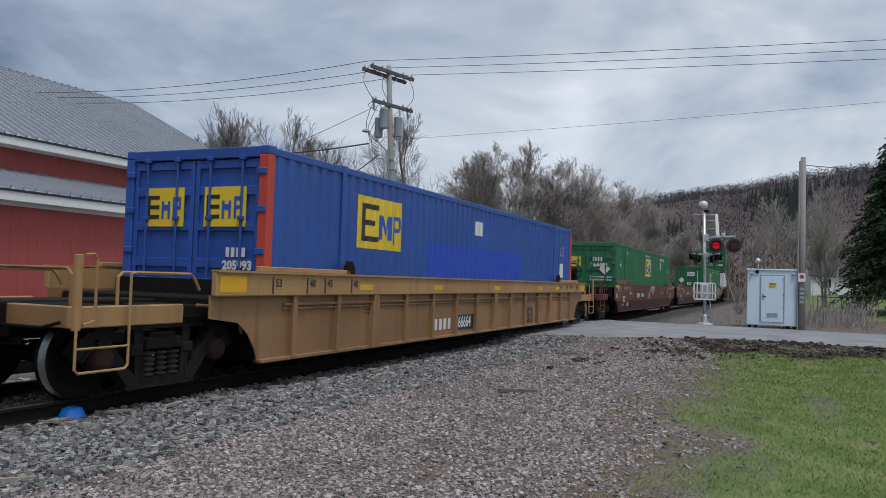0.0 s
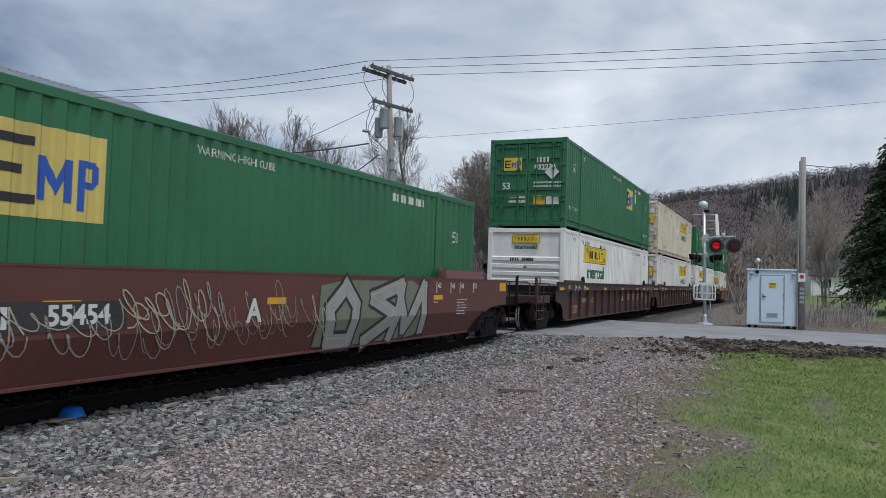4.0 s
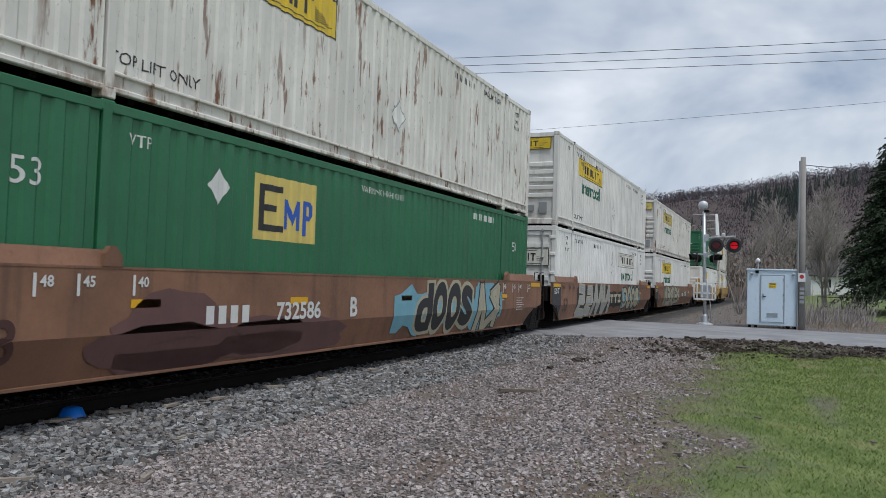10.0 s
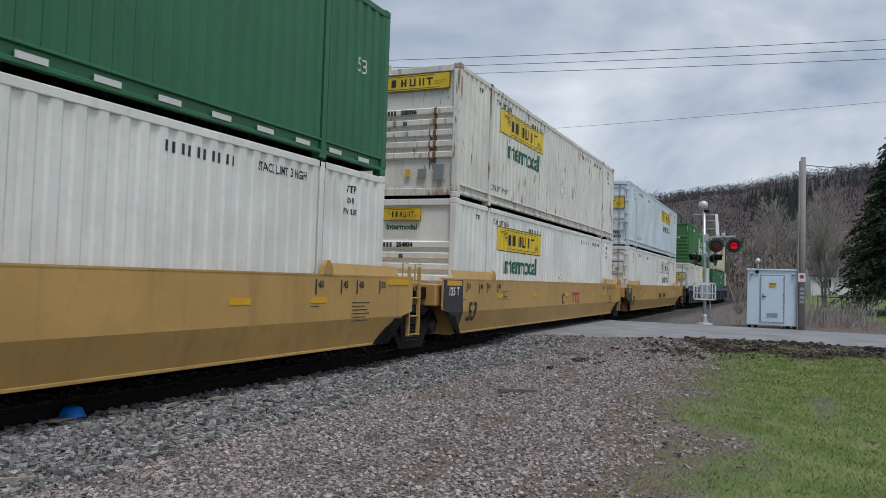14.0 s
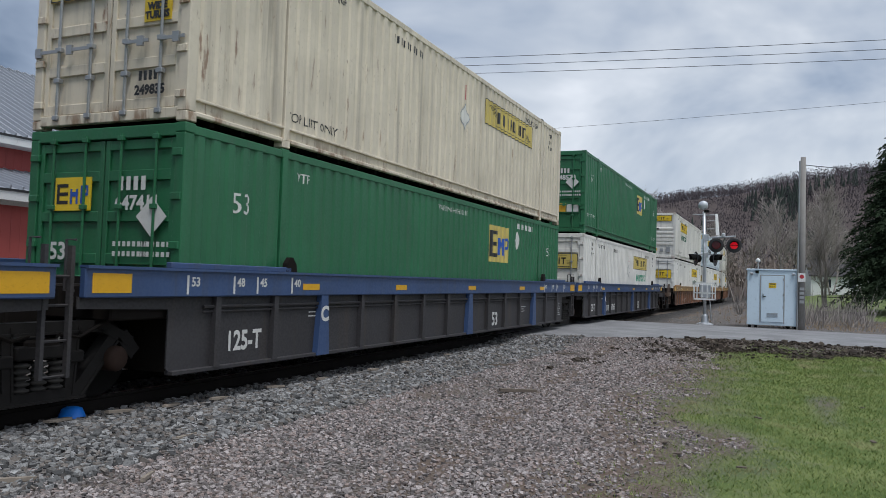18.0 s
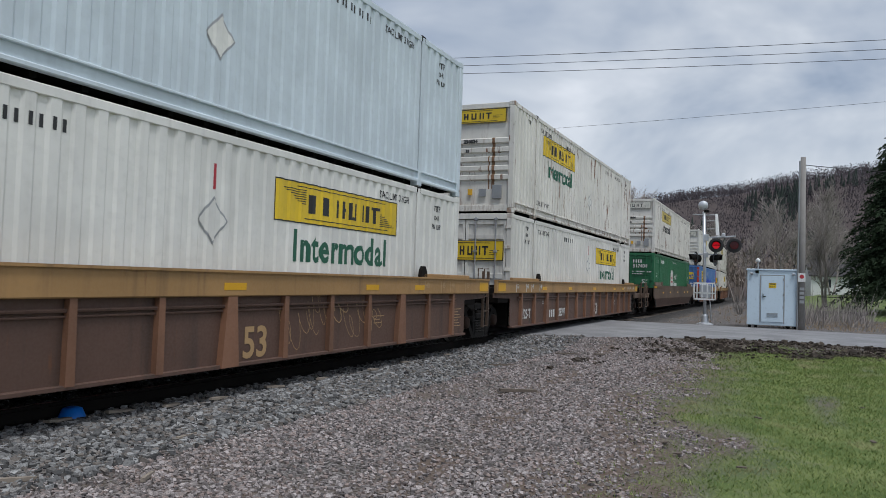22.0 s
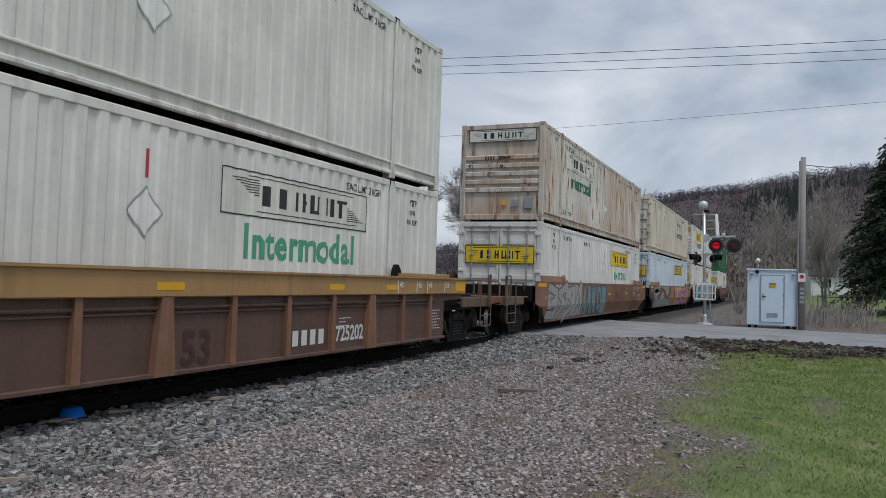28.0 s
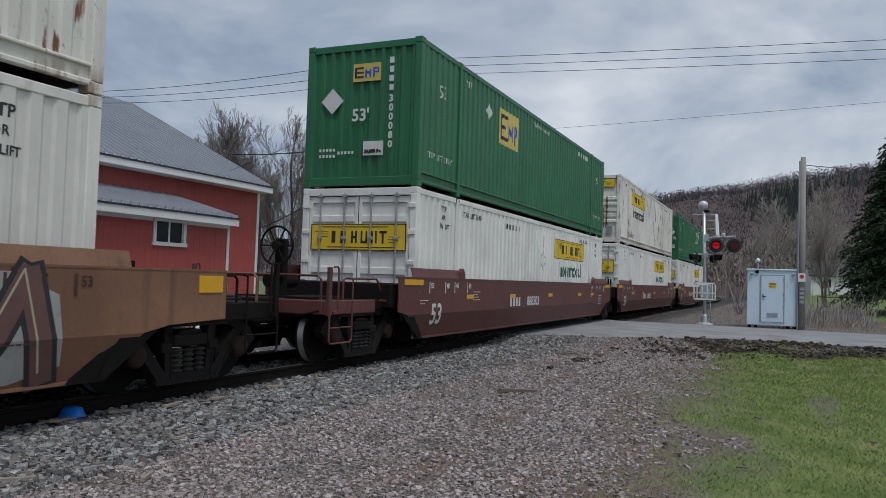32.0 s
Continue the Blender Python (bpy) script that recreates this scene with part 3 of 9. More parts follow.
def block_emblem(parent, x, z, w, h, fill):
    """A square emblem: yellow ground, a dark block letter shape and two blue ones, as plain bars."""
    y = -(HW - 0.012)
    pan = part("emblem_panel", cached(("emb", x, z, w, h, fill.name), lambda: _wavy_mesh(x, x + w, z, z + h, y, 0.003, "emblem_panel", fill)), None, parent, "square yellow emblem panel")

    def dark():
        g = Geo()
        wavy(g, x + 0.07 * w, x + 0.17 * w, z + 0.14 * h, z + 0.86 * h, y, 0.006)
        for k, ln in ((0.14, 0.45), (0.45, 0.36), (0.76, 0.43)):
            wavy(g, x + 0.17 * w, x + ln * w, z + k * h, z + (k + 0.10) * h, y, 0.006)
        return g.mesh("emblem_mark", M["ink"])

    def blue():
        g = Geo()
        for shape in (((0.46, 0.2), (0.46, 0.68), (0.53, 0.68), (0.53, 0.2)), ((0.53, 0.68), (0.60, 0.44), (0.60, 0.26), (0.53, 0.48)), ((0.60, 0.44), (0.67, 0.68), (0.67, 0.48), (0.60, 0.26)), ((0.67, 0.2), (0.67, 0.68), (0.74, 0.68), (0.74, 0.2)),
                      ((0.77, 0.12), (0.77, 0.70), (0.83, 0.70), (0.83, 0.12)), ((0.83, 0.62), (0.83, 0.70), (0.92, 0.70), (0.95, 0.64), (0.90, 0.62)), ((0.90, 0.62), (0.95, 0.64), (0.95, 0.46), (0.90, 0.46)), ((0.83, 0.38), (0.83, 0.46), (0.95, 0.46), (0.91, 0.38))):
            bm = drape([(x + a * w, z + b * h) for a, b in shape], y - 0.006)
            bm.verts.index_update()
            g.add([tuple(p.co) for p in bm.verts], [tuple(p.index for p in q.verts) for q in bm.faces])
            bm.free()
        return g.mesh("emblem_mark", M["ink_sky"] if fill is M["ink_gold"] else M["ink_blue"])
    part("emblem_mark", cached(("embd", x, z, w, h), dark), None, pan)
    part("emblem_mark", cached(("embb", x, z, w, h, fill.name), blue), None, pan)


def _wavy_mesh(x0, x1, z0, z1, y, out, name, mat):
    g = Geo()
    wavy(g, x0, x1, z0, z1, y, out)
    return g.mesh(name, mat)


def end_block_emblem(parent, y0, z, w, h, fill):
    def make():
        return Geo().box(-HL + 0.012, -HL + 0.03, y0 - w, y0, z, z + h).mesh("end_emblem", fill)
    pan = part("end_emblem", cached(("eemb", y0, z, w, h, fill.name), make), None, parent, "emblem panel on the container's end")

    def dark():
        g = Geo()
        for a0, a1, b0, b1 in ((0.06, 0.14, 0.2, 0.8), (0.14, 0.38, 0.2, 0.3), (0.14, 0.38, 0.45, 0.55), (0.14, 0.38, 0.70, 0.8)):
            end_sheet(g, y0 - a0 * w, y0 - a1 * w, z + b0 * h, z + b1 * h, -HL + 0.008)
        return g.mesh("emblem_mark", M["ink"])

    def blue():
        g = Geo()
        for a0, a1, b0, b1 in ((0.44, 0.50, 0.2, 0.65), (0.60, 0.66, 0.2, 0.65), (0.5, 0.6, 0.42, 0.56), (0.73, 0.79, 0.2, 0.75), (0.79, 0.94, 0.65, 0.75), (0.79, 0.94, 0.44, 0.53), (0.89, 0.94, 0.53, 0.65)):
            end_sheet(g, y0 - a0 * w, y0 - a1 * w, z + b0 * h, z + b1 * h, -HL + 0.008)
        return g.mesh("emblem_mark", M["ink_blue"])
    part("emblem_mark", cached(("eembd", y0, z, w, h), dark), None, pan)
    part("emblem_mark", cached(("eembb", y0, z, w, h), blue), None, pan)


def hexagon(cx, cz, r, tall):
    return [(cx, cz + tall), (cx + r, cz + tall * 0.55), (cx + r, cz - tall * 0.55), (cx, cz - tall), (cx - r, cz - tall * 0.55), (cx - r, cz + tall * 0.55)]


def lozenge(cx, cz, r, tall):
    return [(cx, cz + tall), (cx + r, cz), (cx, cz - tall), (cx - r, cz)]


def drape(points, y):
    """A flat polygon in x-z laid on the corrugated side."""
    bm = bmesh.new()
    bm.faces.new([bm.verts.new((a, 0.0, c)) for a, c in points])
    xs = [a for a, _ in points]
    for k in knots(min(xs), max(xs))[1:-1]:
        bmesh.ops.bisect_plane(bm, geom=bm.verts[:] + bm.edges[:] + bm.faces[:], plane_co=(k, 0, 0), plane_no=(1, 0, 0))
    for p in bm.verts:
        p.co.y = y + hollow(p.co.x)
    return bm


def draped_mesh(points, y, name, mat):
    bm = drape(points, y)
    me = bpy.data.meshes.new(name)
    bm.to_mesh(me)
    bm.free()
    me.materials.append(mat)
    return me


def hex_emblem(parent, x, z):
    """White hexagon with a dark red ladder figure, and two white bars of wording beside it."""
    y = -(HW - 0.012)
    pan = part("hexagon_panel", cached(("hexp", x, z), lambda: draped_mesh(hexagon(x, z, 0.60, 0.66), y - 0.003, "hexagon_panel", M["ink_white"])), None, parent, "white hexagonal emblem")

    def red():
        g = Geo()
        for a in (-0.30, 0.20):
            wavy(g, x + a, x + a + 0.10, z - 0.40, z + 0.40, y, 0.006)
        wavy(g, x - 0.20, x + 0.20, z + 0.08, z + 0.16, y, 0.006)
        wavy(g, x - 0.20, x + 0.20, z - 0.16, z - 0.08, y, 0.006)
        wavy(g, x - 0.06, x + 0.04, z - 0.40, z - 0.16, y, 0.006)
        wavy(g, x - 0.06, x + 0.04, z + 0.16, z + 0.40, y, 0.006)
        return g.mesh("emblem_mark", M["ink_red"])
    part("emblem_mark", cached(("hexr", x, z), red), None, pan)

    def words():
        g = Geo()
        for a, w, b, h in ((1.08, 0.10, 0.04, 0.36), (1.18, 0.14, 0.17, 0.10), (1.32, 0.10, 0.04, 0.36), (1.50, 0.26, 0.04, 0.24), (1.84, 0.24, 0.04, 0.36), (0.82, 0.30, -0.42, 0.36), (1.17, 0.14, -0.42, 0.25), (1.36, 0.25, -0.42, 0.25), (1.67, 0.25, -0.42, 0.25), (1.98, 0.28, -0.52, 0.35)):
            wavy(g, x + a, x + a + w, z + b, z + b + h, y, 0.004)
        return g.mesh("wording_bars", M["ink_white"])
    part("wording_bars", cached(("hexw", x, z), words), None, parent)


def side_words(parent, text, size, x, z, ink, bold=0.0, squeeze=1.0):
    def make():
        me = painted(text, size, x, z, -(HW - 0.012), bold, squeeze)
        me.materials.append(ink)
        return me
    part("lettering", cached(("word", text, size, x, z, ink.name, bold, squeeze), make), None, parent)


def side_bars(parent, x, z, count, w, h, gap, ink):
    part("lettering_bar", cached(("sbar", x, z, count, w, h, ink.name), lambda: _bar_mesh(x, z, count, w, h, gap, ink)), None, parent)


def _bar_mesh(x, z, count, w, h, gap, ink):
    g = Geo()
    for i in range(count):
        wavy(g, x + i * (w + gap), x + i * (w + gap) + w, z, z + h, -(HW - 0.012), 0.004)
    return g.mesh("lettering_bar", ink)


def end_words(parent, items, ink, key):
    """items: (text, size, y, z) or ("|", count, w, h, gap, y, z) for bars."""
    def make():
        g = Geo()
        for it in items:
            if it[0] == "|":
                _, n, w, h, gap, y, z = it
                end_bars(g, y, z, -HL + 0.004, n, w, h, gap)
            else:
                t, s, y, z = it
                end_text(g, t, s, y, z, -HL + 0.004, 0.008)
        return g.mesh("end_lettering", ink)
    part("end_lettering", cached(("ewords", key, ink.name), make), None, parent)


def diamond(parent, y, z, s, ink, on_side=None):
    if on_side is None:
        def make():
            g = Geo()
            g.add([(-HL + 0.005, y, z + s), (-HL + 0.005, y - s, z), (-HL + 0.005, y, z - s), (-HL + 0.005, y + s, z)], [(0, 1, 2, 3)])
            return g.mesh("placard", ink)
        part("placard", cached(("dia", y, z, s, ink.name), make), None, parent)
    else:
        part("placard", cached(("dias", on_side, z, s, ink.name), lambda: draped_mesh([(on_side, z + s), (on_side + s * 0.8, z), (on_side, z - s), (on_side - s * 0.8, z)], -(HW - 0.012) - 0.004, "placard", ink)), None, parent)


LABELS = {
    "white_clean": "white corrugated 53-foot steel container", "white": "white lightly worn corrugated steel container",
    "white_old": "dirty white corrugated container with rust spots", "white_rusty": "white corrugated container heavily streaked with rust",
    "cream": "cream weathered container with rusty door bars", "ice": "bluish-white clean corrugated steel container",
    "green": "dark green corrugated 53-foot steel container", "green_pale": "faded green corrugated steel container",
    "blue": "deep blue container with red post", "blue_pale": "faded blue container with red post"}


def container(paint_key, end, sign, style="yellow", word=None, place="", at_front=True, code="", end_style="", caution=False, mark_at=None):
    """A 53-foot container. end: doors, ribs or waves, on the side that runs ahead. sign: haul, block, hex or none."""
    mat = M[paint_key]
    whiteish = paint_key in ("white_clean", "white", "white_old", "white_rusty", "cream", "ice")
    ink = M["ink"] if whiteish else M["ink_white"]
    c = thing("shipping_container", LABELS[paint_key] + (", " + place if place else ""), "container", "double-stack containers")
    fr = cached(("frame", paint_key, whiteish), lambda: box_frame("rail" if paint_key != "blue" else "plain", mat))
    for key, me in fr.items():
        if isinstance(key, tuple) and key[0] == "corner_post" and paint_key.startswith("blue") and key[2] == -1:
            e0, e1 = (-HL - 0.004, -HL + 0.15) if key[1] == -1 else (HL - 0.12, HL + 0.004)
            me = cached(("red_post_mesh", key[1]), lambda: Geo().box(e0, e1, -HW - 0.004, -HW + 0.16, 0.12, BOX_H - 0.12, 0.012).mesh("corner_post", M["red_post"]))
        part(key[0] if isinstance(key, tuple) else key, me, None, c)
    for x in (-HL + 0.09, HL - 0.09, -HL + POST, HL - POST):
        for y in (-HW + 0.08, HW - 0.08):
            for z in (0.06, BOX_H - 0.06):
                me, loc = casting(x, y, z, mat if not (whiteish and abs(x) < HL - 1 and z > 1) else M["steel_rust"])
                o = part("corner_casting", me, None, c)
                o.location = loc
    # the end that runs ahead
    if end == "doors":
        part("header", cached(("header", paint_key), lambda: Geo().box(-HL, -HL + 0.09, -HW + 0.14, HW - 0.14, BOX_H - 0.16, BOX_H - 0.01, 0.01).mesh("header", mat)), None, c)
        part("door_sill", cached(("dsill", paint_key), lambda: Geo().box(-HL, -HL + 0.09, -HW + 0.14, HW - 0.14, 0.04, 0.17, 0.01).mesh("door_sill", mat)), None, c)
        rods = cached(("rods", paint_key), lambda: lock_rods(mat if not whiteish else M["galv"]))
        for s in (-1, 1):
            leaf = part("door_leaf", cached(("leaf", s, paint_key), lambda: door_leaf(s, mat)), None, c)
            for me in (rods[:2] if s < 0 else rods[2:]):
                part("lock_rod", me, None, leaf)
        for sy in (-1, 1):
            for z in (0.32, 0.86, 1.44, 2.02, 2.54):
                o = part("hinge", cached(("hinge", paint_key), lambda: hinges(mat)), None, c)
                o.location = (0, sy * (HW - 0.10), z)
        part("door_seal", cached("seal", lambda: Geo().box(-HL + 0.05, -HL + 0.07, -0.014, 0.014, 0.18, BOX_H - 0.17).mesh("door_seal", M["ink"])), None, c)
    elif end == "ribs":
        wall = part("nose_wall", cached(("ribs", paint_key), lambda: rib_end(mat, whiteish)), None, c)
        for i in range(5 if whiteish else 7):
            z = 0.84 + i * 0.24 if whiteish else 0.30 + i * 0.245
            part("rib", cached(("nrib", paint_key, i), lambda: nose_rib(mat, z)), None, wall)
        if paint_key in ("white_old", "cream"):
            for k, (y, wide, top) in enumerate(((0.62, 0.055, 2.1), (0.50, 0.03, 1.8), (-0.72, 0.06, 2.1), (-0.60, 0.025, 1.5))):
                part("rust_run", cached(("run", k), lambda: nose_run(y, wide, top, 60 + k)), None, wall, "dark run of rust")
    else:
        part("nose_wall", cached(("waves", paint_key), lambda: corr_end(mat)), None, c)
    # signs on the side that faces the yard
    f = -HL
    if sign == "haul":
        x = f + 2.65 if at_front else f + 9.70
        sign_panel(c, x, 1.89, 3.65, 0.60, style)
        if word:
            side_words(c, "Intermodal", 0.64, x + 1.85, 1.54, word, 0.016, 0.99)
        side_words(c, "VTP", 0.15, f + 1.28, 2.58, ink, 0.004)
        side_words(c, "STACK LIMIT 3 HIGH", 0.17, f + 2.90, 2.56, ink, 0.004, 0.72)
        side_words(c, "STACK LIMIT 3 HIGH", 0.17, HL - 2.95, 2.58, ink, 0.003, 0.72)
        side_words(c, "VTP", 0.17, HL - 1.1, 2.54, ink, 0.004)
        side_words(c, "OR", 0.13, HL - 1.1, 2.36, ink, 0.003)
        side_words(c, "PIN LIFT", 0.13, HL - 1.1, 2.18, ink, 0.003)
        if not at_front:
            side_words(c, "OR", 0.14, f + 1.28, 2.40, ink, 0.004)
            side_words(c, "PIN LIFT", 0.14, f + 1.36, 2.22, ink, 0.004)
            part("red_stripe", cached("stripe", lambda: _wavy_mesh(f + 8.425, f + 8.475, 2.16, 2.48, -(HW - 0.012), 0.003, "red_stripe", M["ink_red"])), None, c)
        if caution:
            part("warning_panel", cached("cautionp", lambda: Geo().box(-HL + 0.012, -HL + 0.03, -0.98, -0.56, 1.24, 1.86).mesh("warning_panel", M["logo_yellow"])), None, c, "yellow warning panel")
            part("warning_band", cached("cautionb", lambda: Geo().box(-HL + 0.008, -HL + 0.012, -0.98, -0.56, 1.71, 1.86).mesh("warning_band", M["ink"])), None, c)
            part("warning_picture", cached("cautionq", lambda: Geo().box(-HL + 0.008, -HL + 0.012, -0.86, -0.66, 1.50, 1.66).mesh("warning_picture", M["ink"])), None, c)
            end_words(c, [("WIDE", 0.12, -0.77, 1.42), ("TURNS", 0.12, -0.77, 1.31)], M["ink"], "wide")

            def yellow_word():
                g = Geo()
                end_text(g, "CAUTION", 0.095, -0.77, 1.785, -HL + 0.006, 0.004)
                return g.mesh("lettering", M["logo_yellow"])
            part("lettering", cached("cautionw", yellow_word), None, c)
        side_bars(c, f + 5.1, 2.46, 10, 0.045, 0.13, 0.085, ink)
        if at_front:
            side_bars(c, HL - 5.2, 2.50, 10, 0.045, 0.13, 0.085, ink)
        hz = 1.15 if at_front else 1.78
        hold = part("placard_holder", cached(("holder", paint_key, hz), lambda: draped_mesh(lozenge(f + 8.45, hz, 0.27, 0.30), -(HW - 0.012) - 0.005, "placard_holder", M["galv"])), None, c, "diamond-shaped placard holder")
        part("placard", cached(("holder_in", paint_key, hz), lambda: draped_mesh(lozenge(f + 8.45, hz, 0.235, 0.26), -(HW - 0.012) - 0.009, "placard", M["white_clean"])), None, hold)
        if at_front:
            style = end_style or style
            end_sign(c, 0.46, 2.40, 0.92, 0.28, style) if paint_key in ("white_clean",) else end_sign(c, 1.06, 2.36, 2.12, 0.36, style)
            end_words(c, [("|", 4, 0.05, 0.10, 0.03, 0.52, 1.82), (code or "254834", 0.13, -0.08, 1.87), ("53", 0.10, 0.0, 1.62)], M["ink"], "nose" + code)
            if paint_key == "white_clean":
                end_words(c, [("Intermodal", 0.17, 0.0, 2.26)], word or M["ink_green"], "noseword")
            part("paper_holder", cached("holder_end", lambda: Geo().box(-HL - 0.01, -HL + 0.03, -0.98, -0.72, 0.36, 0.72, 0.01).box(-HL + 0.0, -HL + 0.03, -0.55, -0.35, 0.42, 0.62).mesh("paper_holder", M["galv"])), None, c)
            part("caution_label", cached("label_end", lambda: Geo().box(-HL + 0.012, -HL + 0.03, -0.16, -0.04, 0.46, 0.62).mesh("caution_label", M["caution"])), None, c)
        else:
            end_sign(c, 1.08, 1.66, 2.16, 0.52, end_style or style)
            end_words(c, [("|", 4, 0.05, 0.12, 0.03, -0.52, 0.52), (code or "274129", 0.16, -0.70, 0.40)], M["ink"], "door" + code)
        if at_front:
            end_words(c, [(ch, 0.12, -1.22, 2.2 - 0.115 * i) for i, ch in enumerate(code or "254834")], M["ink"], "nosepost" + code)
        if paint_key != "white_clean":
            side_words(c, "TOP LIFT ONLY", 0.19, f + 2.66, 0.46, ink)
    elif sign == "block":
        x = f + (mark_at or (4.43 if at_front else 10.15))
        if paint_key.startswith("blue"):
            block_emblem(c, f + 2.45, 1.62, 1.60, 0.88, M["logo_yellow"])
            part("repainted_patch", cached("patch", lambda: _wavy_mesh(f + 5.13, f + 11.05, 0.95, 1.86, -(HW - 0.012), 0.003, "repainted_patch", M["patch_blue"])), None, c, "fresh bright blue painted-over patch")
            part("label", cached("plabel", lambda: _wavy_mesh(f + 7.7, f + 8.12, 2.16, 2.48, -(HW - 0.012), 0.003, "label", M["ink_white"])), None, c)
            side_words(c, "53", 0.42, HL - 1.1, 2.10, M["ink_white"])
            part("label", cached("plabel2", lambda: _wavy_mesh(HL - 1.35, HL - 0.85, 1.30, 1.74, -(HW - 0.012), 0.003, "label", M["ink_white"])), None, c)
            part("label", cached("door_label", lambda: Geo().box(-HL + 0.036, -HL + 0.05, 0.52, 1.02, 0.50, 0.86).mesh("label", M["white"])), None, c, "blank white door label")
            for yy in (0.90, -0.20):
                end_block_emblem(c, yy, 1.78, 0.72, 0.56, M["logo_yellow"])
            end_words(c, [("|", 4, 0.06, 0.13, 0.03, -0.62, 1.36), (code, 0.17, -0.82, 1.24), ("|", 5, 0.05, 0.05, 0.03, -0.10, 0.78), ("|", 5, 0.05, 0.05, 0.03, -0.10, 0.66), ("|", 7, 0.05, 0.05, 0.03, -0.50, 0.78), ("|", 6, 0.05, 0.05, 0.03, -0.50, 0.66), ("|", 5, 0.05, 0.05, 0.03, -0.10, 0.54)], M["ink_white"], "bluedoor" + code)
        else:
            block_emblem(c, x, 1.60, 1.46, 0.88, M["logo_faded"])
            side_words(c, "53", 0.38, f + 1.10, 2.02, ink)
            side_words(c, "VTP", 0.20, f + 2.45, 2.53, ink)
            side_words(c, "WARNING HIGH CUBE", 0.15, f + 8.0, 2.60, ink)
            side_words(c, "53", 0.34, HL - 1.0, 2.02, ink)
            side_bars(c, HL - 3.9, 2.52, 9, 0.09, 0.14, 0.06, ink)
            side_words(c, "TOP LIFT ONLY", 0.17, f + 1.05, 0.67, ink)
            side_words(c, "TOP LIFT ONLY", 0.17, HL - 1.05, 0.67, ink)
            diamond(c, 0, 2.21, 0.24, M["ink_white"], f + 3.74 if at_front else f + 12.25)
            if end == "doors":
                end_block_emblem(c, 0.82, 1.86, 0.62, 0.42, M["logo_yellow"])
                end_words(c, [("|", 4, 0.07, 0.17, 0.05, -0.28, 2.10), (code or "832234", 0.24, -0.58, 1.94), ("53", 0.30, 0.72, 1.34), ("WARNING", 0.11, 0.34, 0.98), ("HIGH CUBE", 0.11, 0.34, 0.84), ("|", 7, 0.05, 0.06, 0.03, -0.22, 1.42), ("|", 7, 0.05, 0.06, 0.03, -0.22, 1.30), ("|", 7, 0.05, 0.06, 0.03, -0.68, 1.42), ("|", 6, 0.05, 0.06, 0.03, -0.68, 1.30)], M["ink_white"], "gdoor" + code)
                diamond(c, -0.82, 1.78, 0.24, M["ink_white"])
                part("caution_label", cached("glabel", lambda: Geo().box(-HL + 0.01, -HL + 0.03, -0.60, -0.22, 0.74, 1.04).mesh("caution_label", M["caution"])), None, c)
                part("weight_label", cached("glabel2", lambda: Geo().box(-HL + 0.01, -HL + 0.03, -1.06, -0.64, 0.74, 1.00).mesh("weight_label", M["ink_white"])), None, c)
            else:
                end_block_emblem(c, 0.22, 2.10, 0.62, 0.36, M["logo_white"] if end_style == "white" else M["logo_faded"])
                end_words(c, [("53'", 0.34, 0.02, 1.42), ("|", 1, 0.10, 0.12, 0, -0.60, 2.42), ("|", 1, 0.09, 0.12, 0, -0.61, 2.24), ("|", 1, 0.10, 0.12, 0, -0.60, 2.06), ("|", 1, 0.09, 0.12, 0, -0.61, 1.88), *[(ch, 0.19, -0.66, 1.72 - 0.18 * i) for i, ch in enumerate(code or "650869")], ("|", 5, 0.05, 0.06, 0.03, 0.95, 0.72), ("|", 5, 0.05, 0.06, 0.03, 0.95, 0.60), ("|", 5, 0.05, 0.06, 0.03, 0.52, 0.66)], M["ink_white"], "gnose" + code)
                diamond(c, 0.68, 1.74, 0.26, M["ink_white"])
                part("weight_label", cached("wlabel", lambda: Geo().box(-HL + 0.012, -HL + 0.03, -0.50, -0.06, 0.62, 0.90).mesh("weight_label", M["ink_white"])), None, c)
                end_words(c, [("24,000 lbs", 0.09, -0.28, 0.70)], M["ink"], "wt")
    elif sign == "hex":
        hex_emblem(c, f + 7.1, 1.54)
        side_words(c, "53", 0.38, f + 1.10, 1.70, ink)
        side_words(c, "VTP", 0.20, f + 1.5, 2.45, ink)
        side_bars(c, f + 2.5, 2.42, 9, 0.09, 0.17, 0.06, ink)
        side_words(c, "WARNING HIGH CUBE", 0.15, f + 8.2, 2.58, ink)
        side_words(c, "53", 0.34, HL - 0.9, 1.70, ink)
        y0 = 0.80
        part("end_hexagon", cached("ehex", lambda: Geo().add([(-HL + 0.006, y0 - a, b) for a, b in hexagon(0, 2.35, 0.17, 0.20)], [tuple(range(6))]).mesh("end_hexagon", M["ink_white"])), None, c)
        part("emblem_mark", cached("ehexr", lambda: _ehex(y0)), None, c)
        if end == "doors":
            end_words(c, [("|", 3, 0.09, 0.09, 0.02, 0.54, 2.38), ("|", 4, 0.07, 0.08, 0.02, 0.54, 2.24), ("WARNING", 0.15, 0.62, 1.92), ("HIGH CUBE", 0.15, 0.62, 1.72), ("|", 4, 0.07, 0.17, 0.06, -0.18, 2.36), (code or "651228", 0.25, -0.56, 2.18), ("53'", 0.26, -0.80, 1.36), ("|", 7, 0.05, 0.06, 0.03, -0.16, 1.86), ("|", 7, 0.05, 0.06, 0.03, -0.16, 1.74), ("|", 7, 0.05, 0.06, 0.03, -0.62, 1.86)], M["ink_white"], "hdoor" + code)
